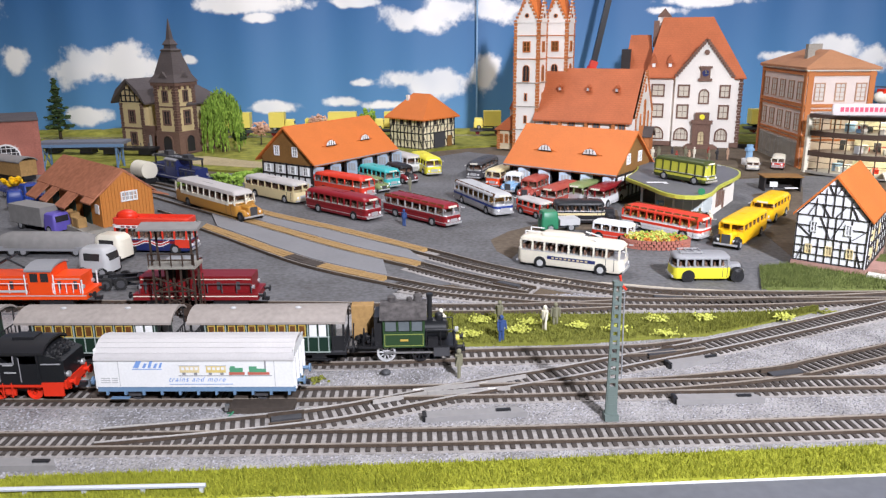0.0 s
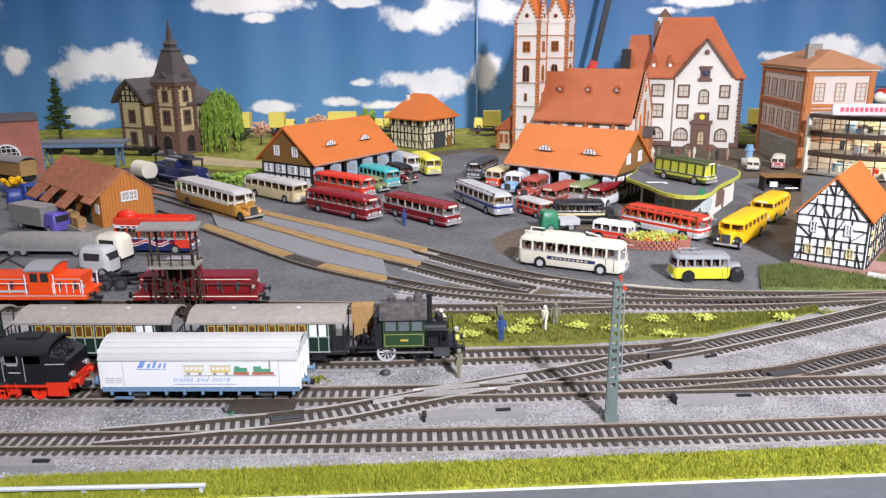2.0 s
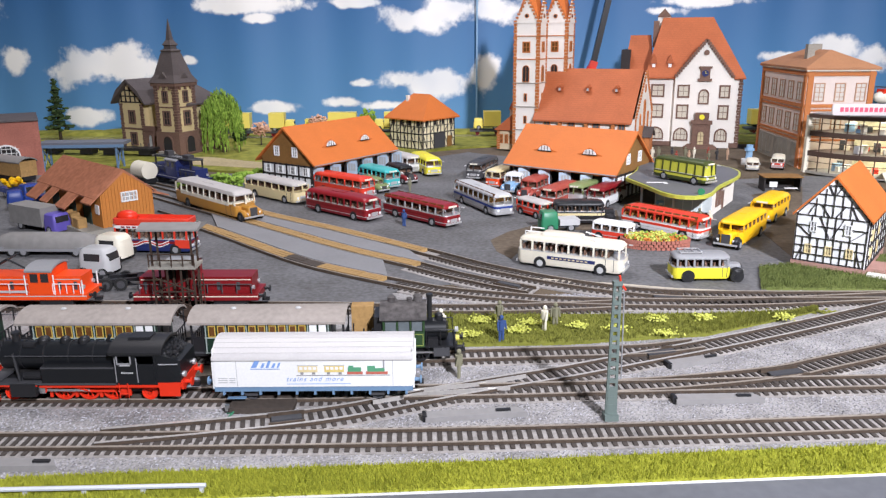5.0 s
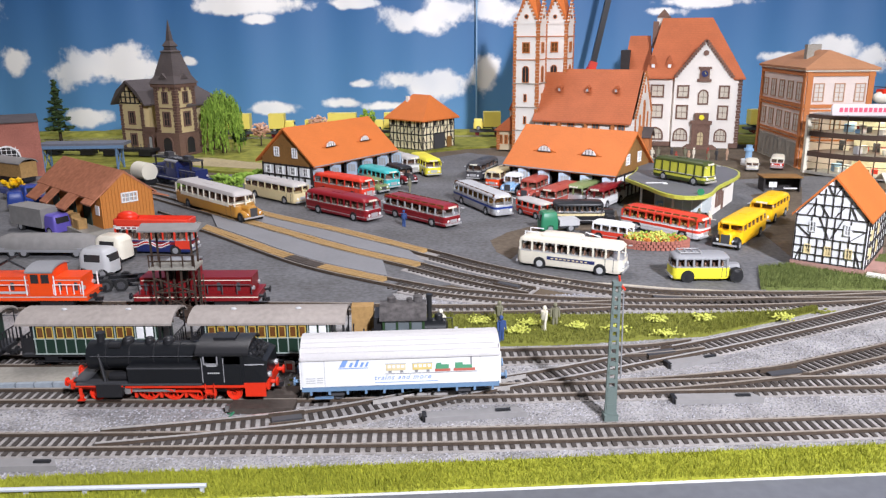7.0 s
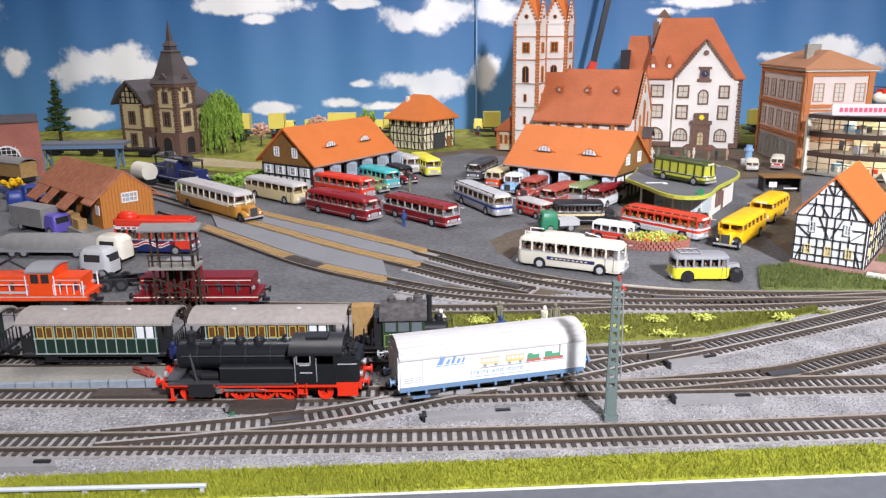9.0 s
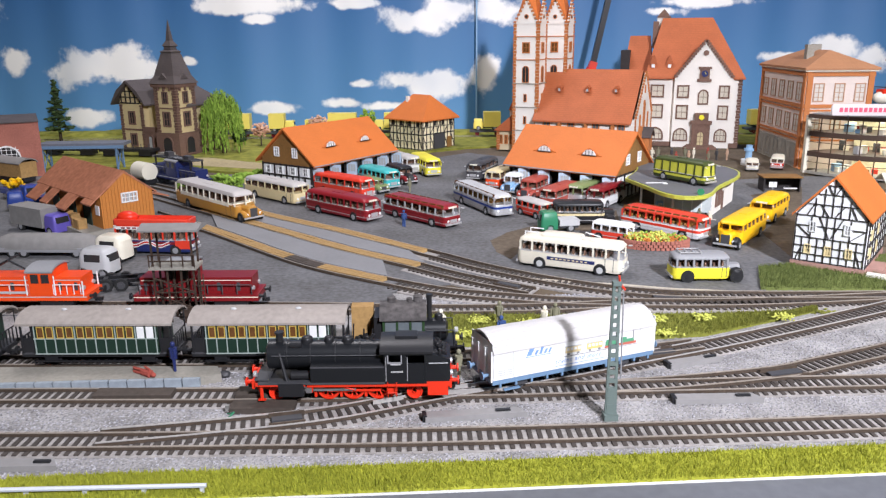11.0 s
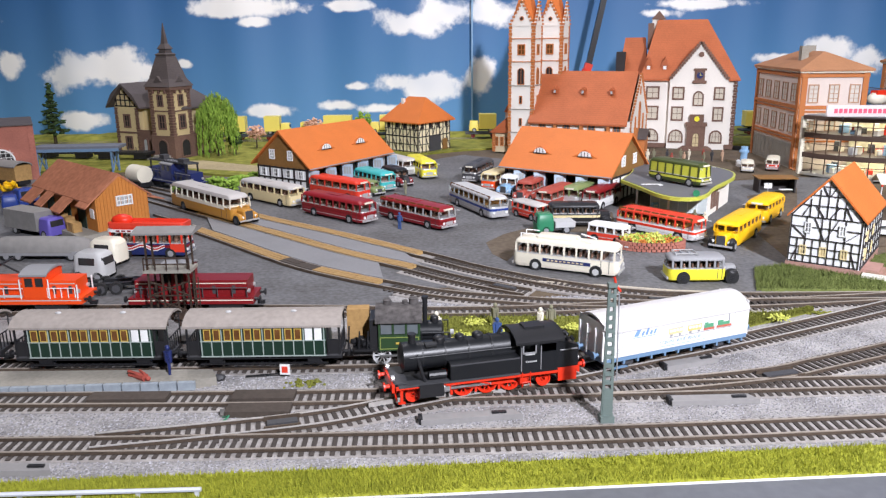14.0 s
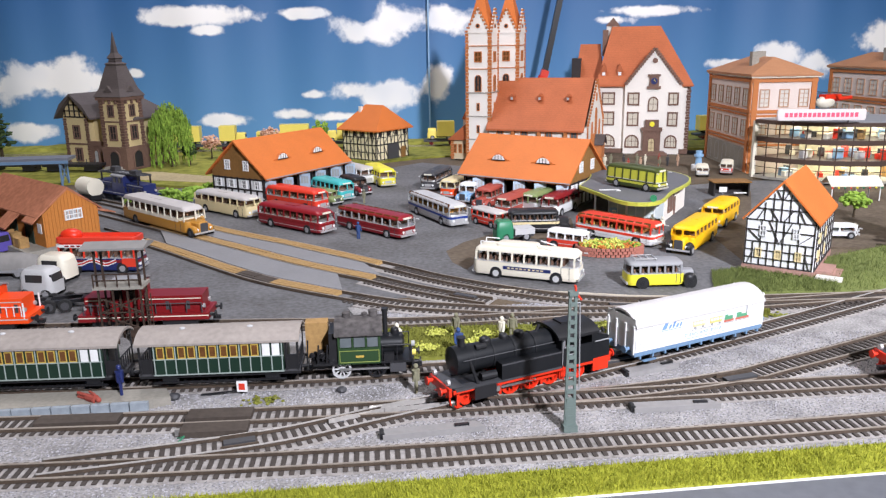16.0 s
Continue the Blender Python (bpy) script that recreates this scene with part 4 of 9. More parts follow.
def box_wagon():
    root = thing("box_wagon", "white refrigerated box wagon with printed side", "freight wagon")
    part("body", boxes((-6.35, 6.35, -1.55, 1.55, 1.55, 3.65)), "white", root, bevel=0.05)
    part("roof", arched_roof(-6.42, 6.42, 3.3, 3.6, 0.95), "wagonroof", root, "matt light grey arched roof", smooth=True)
    top = arched_roof(-6.42, 6.42, 3.3, 3.6, 0.95)
    ridge = sorted({(round(v.co.y, 3), round(v.co.z, 3)) for v in top.verts if v.co.z > 3.5 + 0.9 * (1 - (v.co.y / 1.65) ** 2)})
    top.free()
    for y, z in ridge[1:-1]:
        part("roof_rib", boxes((-6.4, 6.4, y - 0.035, y + 0.035, z - 0.02, z + 0.012)), "wagonroof", root)
    for s in (-1, 1):
        bm = bmesh.new()
        prism(bm, [(s * 6.36, -1.5), (s * 6.42, -1.5), (s * 6.42, 1.5), (s * 6.36, 1.5)], 3.6, 4.15)
        part("gable_end", bm, "white", root)
        for y in (-1.4, -0.5, 0.5, 1.4):
            part("end_post", boxes((s * 6.35, s * 6.5, y - 0.08, y + 0.08, 1.4, 3.6) if s > 0 else (s * 6.5, s * 6.35, y - 0.08, y + 0.08, 1.4, 3.6)), "white", root)
        buffers(root, s * 6.45, s, "bluegrey")
    part("underframe", boxes((-6.4, 6.4, -1.5, 1.5, 1.2, 1.58)), "bluegrey", root, "blue-grey steel underframe", bevel=0.04)
    for s in (-1, 1):
        for k in range(11):
            part("frame_bracket", boxes((-5.9 + k * 1.18, -5.75 + k * 1.18, s * 1.42 - 0.1, s * 1.42 + 0.1, 0.95, 1.3)), "bluegrey", root)
        part("footstep", boxes((-5.6, -4.4, s * 1.5 - 0.12, s * 1.5 + 0.12, 0.72, 0.8)), "bluegrey", root)
        part("axle_guard", boxes((-4.6, -3.6, s * 1.05 - 0.1, s * 1.05 + 0.1, 0.7, 1.25), ), "darkgrey", root, bevel=0.06)
        part("axle_guard", boxes((3.6, 4.6, s * 1.05 - 0.1, s * 1.05 + 0.1, 0.7, 1.25)), "darkgrey", root, bevel=0.06)
    # printed side: plain bars for lettering, a small train picture
    y0 = -1.565
    def print_box(name, x0, x1, z0, z1, mat, d=0.012):
        return part(name, boxes((x0, x1, y0 - d, y0 + 0.02, z0, z1)), mat, root)
    part("door_seam", boxes((-4.92, -4.88, y0, y0 + 0.02, 1.6, 3.6)), "lightgrey", root)
    part("door_seam", boxes((5.1, 5.14, y0, y0 + 0.02, 1.6, 3.6)), "lightgrey", root)
    # the firm's script name stands as slanted bars of its size
    for u, w, h in ((-3.95, 0.5, 0.52), (-3.35, 0.26, 0.3), (-3.0, 0.26, 0.5), (-2.65, 0.26, 0.3), (-2.3, 0.2, 0.34)):
        bm = bmesh.new()
        prism(bm, [(u, 2.92), (u + w * 0.7, 2.92), (u + w + h * 0.2, 2.92 + h), (u + w * 0.35 + h * 0.2, 2.92 + h)], -0.012, 0.02)
        bmesh.ops.rotate(bm, verts=bm.verts, cent=(0, 0, 0), matrix=Matrix.Rotation(radians(90), 3, "X"))
        bmesh.ops.translate(bm, verts=bm.verts, vec=(0, y0, 0))
        part("script_bar", bm, "bluemark", root)
    print_box("underline", -4.0, -2.1, 2.8, 2.84, "bluemark")
    text = bpy.data.curves.new("lettering", "FONT")
    text.body, text.size, text.shear, text.extrude, text.space_character = "trains and more", 0.0045, 0.35, 0.00006, 1.2
    text.materials.append(M["bluemark"])
    o = new("lettering", text)
    o.parent = root
    o.matrix_basis = pose(-0.0175, (y0 - 0.004) * C, 0.0184, 90, 0, 0)
    print_box("underline", -1.7, 2.4, 1.74, 1.77, "bluemark")
    for u, mat in ((-0.95, "cream"), (0.75, "print_yellow")):
        print_box("picture_coach", u, u + 1.25, 2.58, 3.02, mat, 0.014)
        print_box("picture_roof", u - 0.05, u + 1.3, 3.02, 3.09, "lightgrey", 0.016)
        for k in range(4):
            print_box("picture_window", u + 0.1 + k * 0.29, u + 0.3 + k * 0.29, 2.76, 2.95, "white", 0.02)
        for k in (0.25, 1.0):
            print_box("picture_wheel", u + k - 0.1, u + k + 0.1, 2.42, 2.56, "grey", 0.016)
    for x0, x1, z0, z1, mat in ((2.25, 3.1, 2.6, 2.9, "print_green"), (2.3, 2.6, 2.9, 3.02, "print_green"), (2.2, 3.2, 2.42, 2.6, "print_red"), (3.5, 4.0, 2.6, 3.0, "print_green"), (4.0, 4.6, 2.6, 2.84, "print_green"), (3.4, 4.8, 2.42, 2.6, "print_red"), (4.5, 4.6, 2.84, 3.5, "grey"), (-1.05, 4.95, 2.33, 2.37, "grey")):
        print_box("picture", x0, x1, z0, z1, mat, 0.016)
    for a, b in ((-6.1, -5.5), (-5.4, -5.0)):
        for z in (1.85, 2.0, 2.15):
            print_box("letter_bar", a, b, z, z + 0.06, "lightgrey")
    wheels = [spoked(root, x, y, 0.5, "darkgrey") for x in (-4.1, 4.1) for y in (-0.82, 0.82)]
    return root, wheels


M["bluemark"] = paint("print_blue", 0.2, 0.34, 0.66)
M["print_yellow"] = paint("print_faded_yellow", 0.7, 0.55, 0.2)
M["print_green"] = paint("print_faded_green", 0.1, 0.32, 0.18)
M["print_red"] = paint("print_faded_red", 0.5, 0.14, 0.1)


def tank_engine():
    root = thing("steam_locomotive", "black tank locomotive with bright red frames", "locomotive")
    bm = bmesh.new()
    for a, b, r in ((-5.75, -4.5, 0.93), (-4.5, 2.3, 0.88)):
        rod(bm, (a, 0, 3.05), (b, 0, 3.05), r, 24)
    rod(bm, (-5.95, 0, 3.05), (-5.75, 0, 3.05), 0.5, 20, 0.9)
    for x in (-4.5, -2.9, -1.2, 0.5):
        rod(bm, (x, 0, 3.05), (x + 0.1, 0, 3.05), 0.92, 24)
    part("boiler", bm, "satinblack", root, smooth=True)
    bm = bmesh.new()
    rod(bm, (-5.0, 0, 3.8), (-5.0, 0, 4.45), 0.27, 14, 0.24)
    rod(bm, (-5.0, 0, 4.4), (-5.0, 0, 4.55), 0.31, 14)
    part("chimney", bm, "black", root, smooth=True)
    for x, r in ((-3.1, 0.42), (-1.6, 0.34), (-0.3, 0.4)):
        bm = bmesh.new()
        rod(bm, (x, 0, 3.7), (x, 0, 4.05), r, 14)
        blob(bm, (x, 0, 4.05), r, r, 0.22, 2)
        part("dome", bm, "black", root, smooth=True)
    bm = bmesh.new()
    rod(bm, (-4.2, -0.5, 3.85), (-3.4, -0.5, 3.85), 0.2, 10)
    part("feed_pump", bm, "black", root)
    part("whistle", rods(0.12, ((1.2, 0.1, 3.8), (1.5, 0.1, 4.3)), n=8), "black", root)
    for x in (-4.45, -2.85, -1.15, 0.55):
        part("boiler_band", rods(0.935, ((x, 0, 3.05), (x + 0.08, 0, 3.05)), n=24), "black", root)
    for s in (-1, 1):
        part("steam_pipe", rods(0.12, ((-4.9, s * 0.8, 3.4), (-4.4, s * 1.2, 1.7)), n=8), "black", root)
        part("air_tank", rods(0.28, ((-4.1, s * 1.05, 2.05), (-2.9, s * 1.05, 2.05)), n=12), "black", root)
        part("grab_rail", rods(0.035, ((2.4, s * 1.54, 1.8), (2.4, s * 1.54, 3.4)), ((3.85, s * 1.54, 1.8), (3.85, s * 1.54, 3.4)), n=5), "grey", root)
    for s in (-1, 1):
        part("water_tank", boxes((-2.7, 2.3, s * 1.15 - 0.4, s * 1.15 + 0.4, 1.75, 2.82)), "satinblack", root, bevel=0.06)
        part("handrail", rods(0.035, ((-5.4, s * 0.98, 3.3), (2.2, s * 0.98, 3.3)), *[((x, s * 0.85, 3.25), (x, s * 0.98, 3.3)) for x in (-5.2, -3.5, -1.8, 0, 1.8)], n=5), "darkgrey", root)
        part("running_board", boxes((-6.3, 2.3, s * 1.2 - 0.38, s * 1.2 + 0.38, 1.62, 1.74)), "darkgrey", root)
    for nm, b in (("cab_front", (2.3, 2.45, -1.5, 1.5, 1.6, 3.8)), ("cab_back", (5.0, 5.15, -1.5, 1.5, 1.6, 3.8)), ("cab_floor", (2.4, 5.1, -1.4, 1.4, 1.6, 1.7))):
        part(nm, boxes(b), "satinblack", root)
    for s in (-1, 1):
        part("cab_side", boxes((2.46, 4.99, s * 1.44 - 0.06, s * 1.44 + 0.06, 1.6, 2.95)), "satinblack", root)
        part("cab_cantrail", boxes((2.46, 4.99, s * 1.44 - 0.06, s * 1.44 + 0.06, 3.5, 3.8)), "satinblack", root)
        part("cab_post", boxes((3.55, 3.75, s * 1.44 - 0.05, s * 1.44 + 0.05, 2.95, 3.5)), "satinblack", root)
    part("cab_roof", arched_roof(2.0, 5.6, 3.15, 3.75, 0.5), "black", root, smooth=True)
    part("roof_vent", boxes((3.0, 4.5, -0.5, 0.5, 4.16, 4.36)), "black", root, bevel=0.05)
    bm = bmesh.new()
    loft(bm, [[(5.15, -1.45, z0), (5.15, 1.45, z0), (5.15, 1.45, z1), (5.15, -1.45, z1)] for z0, z1 in ((1.6, 3.65),)] + [[(6.75, -1.4, 1.6), (6.75, 1.4, 1.6), (6.75, 1.3, 3.1), (6.75, -1.3, 3.1)]])
    part("coal_bunker", bm, "satinblack", root, bevel=0.05)
    bm = bmesh.new()
    for k in range(70):
        blob(bm, (random.uniform(5.3, 6.5), random.uniform(-1.1, 1.1), random.uniform(3.2, 3.6)), 0.16, 0.16, 0.14, 1, 0.3)
    tagged(part("coal", bm, "black", root), kind="stuff")
    for s in (-1, 1):
        part("window_frame", boxes((2.5, 3.5, s * 1.52 - 0.03, s * 1.52 + 0.03, 2.95, 3.05), (2.5, 2.58, s * 1.52 - 0.03, s * 1.52 + 0.03, 2.95, 3.5), (3.42, 3.5, s * 1.52 - 0.03, s * 1.52 + 0.03, 2.95, 3.5)), "grey", root)
        part("frame", boxes((-6.6, 6.7, s * 0.62 - 0.06, s * 0.62 + 0.06, 0.95, 1.62)), "red", root, "bright red main frame")
        part("cylinder", boxes((-4.9, -3.2, s * 1.3 - 0.35, s * 1.3 + 0.35, 0.85, 1.7)), "black", root, bevel=0.14)
        part("valance", boxes((-6.5, -3.1, s * 1.5 - 0.05, s * 1.5 + 0.05, 1.5, 1.72)), "red", root)
        part("valance", boxes((-3.0, 6.7, s * 1.42 - 0.05, s * 1.42 + 0.05, 1.4, 1.72)), "red", root)
        part("step", boxes((5.2, 6.6, s * 1.4 - 0.06, s * 1.4 + 0.06, 0.8, 1.5)), "red", root, bevel=0.04)
        part("coupling_rod", boxes((-1.7, 2.0, s * 1.12 - 0.05, s * 1.12 + 0.05, 0.95, 1.1)), "red", root)
        part("connecting_rod", boxes((-3.3, 0.3, s * 1.22 - 0.05, s * 1.22 + 0.05, 1.05, 1.2)), "steel", root)
        part("valve_gear", rods(0.06, ((-3.2, s * 1.3, 1.6), (-1.2, s * 1.3, 1.5)), ((-1.2, s * 1.3, 1.5), (0.2, s * 1.25, 1.1)), ((-2.6, s * 1.3, 1.6), (-2.7, s * 1.3, 1.0))), "red", root)
        part("brake_rigging", boxes((2.4, 3.1, s * 1.1 - 0.08, s * 1.1 + 0.08, 0.7, 1.4)), "red", root, bevel=0.05)
        for x in (-2.5, -0.75, 0.95, 2.7):
            part("brake_hanger", boxes((x - 0.09, x + 0.09, s * 0.98 - 0.08, s * 0.98 + 0.08, 0.55, 1.45)), "red", root, bevel=0.03)
            part("leaf_spring", boxes((x + 0.3, x + 1.2, s * 0.74 - 0.07, s * 0.74 + 0.07, 1.5, 1.66)), "black", root, bevel=0.04)
        part("crosshead", boxes((-3.1, -2.7, s * 1.25 - 0.1, s * 1.25 + 0.1, 0.95, 1.3)), "steel", root, bevel=0.04)
        part("slide_bar", boxes((-3.3, -1.9, s * 1.25 - 0.05, s * 1.25 + 0.05, 1.3, 1.38)), "steel", root)
        part("front_step", boxes((-6.2, -6.0, s * 1.4 - 0.06, s * 1.4 + 0.06, 0.6, 1.4), (-6.35, -5.85, s * 1.4 - 0.15, s * 1.4 + 0.1, 0.56, 0.62)), "red", root)
        part("guard_iron", rods(0.07, ((-6.5, s * 0.8, 1.3), (-6.3, s * 0.8, 0.45)), n=5), "red", root)
        part("tank_rail", boxes((-2.7, 2.3, s * 1.54 - 0.03, s * 1.54 + 0.03, 2.7, 2.8)), "darkgrey", root)
        part("cab_lining", boxes((2.7, 3.4, s * 1.51 - 0.02, s * 1.51 + 0.02, 2.86, 2.92)), "lightgrey", root)
        part("bunker_rail", rods(0.05, ((5.3, s * 1.5, 2.95), (6.6, s * 1.46, 2.95)), n=5), "grey", root)
        part("ladder", rods(0.04, ((2.5, s * 1.5, 0.7), (2.5, s * 1.5, 1.7)), ((3.1, s * 1.5, 0.7), (3.1, s * 1.5, 1.7)), ((2.5, s * 1.5, 1.0), (3.1, s * 1.5, 1.0)), n=5), "red", root)
    part("buffer_beam", boxes((-6.75, -6.55, -1.4, 1.4, 1.3, 1.85)), "red", root)
    part("buffer_beam", boxes((6.7, 6.85, -1.4, 1.4, 1.25, 1.85)), "red", root)
    part("deck_plate", boxes((-6.5, -2.7, -1.2, 1.2, 1.52, 1.63)), "black", root)
    part("front_deck", boxes((-6.6, -5.6, -1.3, 1.3, 1.78, 1.86)), "darkgrey", root)
    for s in (-1, 1):
        for x in (-6.6, 6.8):
            bm = bmesh.new()
            rod(bm, (x - 0.1, s * 0.95, 2.1), (x + 0.12, s * 0.95, 2.1), 0.19, 12)
            part("lamp", bm, "silver", root)
    for k in range(6):
        part("number_bar", boxes((2.75 + k * 0.14, 2.84 + k * 0.14, -1.52, -1.49, 2.35, 2.45)), "lightgrey", root)
    buffers(root, -6.75, -1, "red", 1.6)
    buffers(root, 6.85, 1, "red", 1.6)
    part("ash_pan", boxes((2.6, 3.6, -0.55, 0.55, 0.7, 1.3)), "darkgrey", root, bevel=0.1)
    ws = [(spoked(root, x, y, r, "red"), r) for x, r in ((-5.2, 0.5), (-1.6, 0.72), (0.1, 0.72), (1.8, 0.72), (4.3, 0.5)) for y in (-0.82, 0.82)]
    return root, ws


M["cabglass"] = material("cab_glass", (0.13, 0.15, 0.16), 0.15, 0, 0.3, 80, 0.0)
M["limeline"] = paint("dull_lime", 0.25, 0.3, 0.08)
M["satinblack"] = paint("satin_black", 0.011, 0.012, 0.014, 0.36)


def old_coach(x, y, rz, label):
    root = thing("passenger_coach", label, "railway coach", x, y, 0, rz, "old passenger train")
    part("body", boxes((-4.3, 4.3, -1.45, 1.45, 1.35, 3.72)), "green", root, bevel=0.04)
    part("roof", arched_roof(-5.4, 5.4, 3.3, 3.65, 0.6), "coachroof", root, "dusty grey arched roof", smooth=True)
    part("underframe", boxes((-5.35, 5.35, -1.3, 1.3, 1.1, 1.38)), "black", root)
    for s in (-1, 1):
        for k in range(6):
            x0 = -4.15 + k * 1.385
            door = part("door_panel", boxes((x0 + 0.05, x0 + 1.35, s * 1.46 - 0.03, s * 1.46 + 0.03, 1.45, 3.6)), "green", root)
            for q in (0.38, 1.02):
                part("window_frame", boxes((x0 + q - 0.25, x0 + q + 0.25, s * 1.49 - 0.03, s * 1.49 + 0.03, 2.55, 3.42)), "white" if k == 5 else "goldframe", door)
                part("pane", boxes((x0 + q - 0.18, x0 + q + 0.18, s * 1.51 - 0.03, s * 1.51 + 0.03, 2.64, 3.33)), "white" if k == 5 else "amberglass", door)
        for k in range(13):
            x0 = -4.2 + k * 0.7
            part("panel_line", boxes((x0 - 0.035, x0 + 0.03, s * 1.5 - 0.03, s * 1.5 + 0.03, 1.42, 2.5 if k % 2 else 3.6)), "paleline", root)
        part("panel_line", boxes((-4.3, 4.3, s * 1.49 - 0.03, s * 1.49 + 0.03, 2.48, 2.55)), "paleline", root)
        part("panel_line", boxes((-4.3, 4.3, s * 1.49 - 0.03, s * 1.49 + 0.03, 1.36, 1.44)), "paleline", root)
        for q in (-1.8, 0.7):
            part("class_plate", boxes((q - 0.32, q + 0.32, s * 1.52 - 0.02, s * 1.52 + 0.02, 3.44, 3.6)), "white", root)
    for s in (-1, 1):
        part("end_platform", boxes((min(s * 4.3, s * 5.35), max(s * 4.3, s * 5.35), -1.35, 1.35, 1.3, 1.45)), "darkgrey", root)
        part("platform_rail", rods(0.05, *[((s * 5.25, yy, 1.4), (s * 5.25, yy, 3.65 if abs(yy) > 1.2 else 2.5)) for yy in (-1.3, -0.8, -0.4, 0, 0.4, 0.8, 1.3)], ((s * 5.25, -1.3, 2.5), (s * 5.25, 1.3, 2.5)), n=5), "black", root)
        buffers(root, s * 5.4, s, "black", 1.5)
        for yy in (-0.82, 0.82):
            spoked(root, s * 3.4, yy, 0.5, "darkgrey")
        for yy in (-1.1, 1.1):
            part("axle_box", boxes((s * 3.4 - 0.45, s * 3.4 + 0.45, yy - 0.12, yy + 0.12, 0.75, 1.15)), "black", root, bevel=0.05)
            part("footboard", boxes((-4.4, 4.4, yy * 1.3 - 0.1, yy * 1.3 + 0.1, 0.8, 0.88)), "black", root) if s > 0 else None
    for s in (-1, 1):
        for xx in (s * 4.45, s * 5.2):
            part("end_post", boxes((xx - 0.06, xx + 0.06, -1.4, -1.28, 1.4, 3.66)), "black", root)
        part("end_door", boxes((min(s * 4.3, s * 4.36), max(s * 4.3, s * 4.36), -0.5, 0.5, 1.5, 3.5)), "black", root)
        part("end_panel", boxes((min(s * 4.4, s * 5.3), max(s * 4.4, s * 5.3), -1.36, -1.3, 1.45, 2.5)), "black", root)
    for q in (-2.5, 2.0):
        bm = bmesh.new()
        blob(bm, (q, -0.3, 4.24), 0.22, 0.16, 0.1, 2)
        part("roof_vent", bm, "lightgrey", root, smooth=True)
    return root


M["coachroof"] = material("dusty_roof", (0.33, 0.29, 0.26), 0.8, 0, 0.2, 250, 0.15)
M["goldframe"] = paint("gold_yellow", 0.55, 0.38, 0.08)
M["paleline"] = paint("pale_green_line", 0.34, 0.4, 0.37)


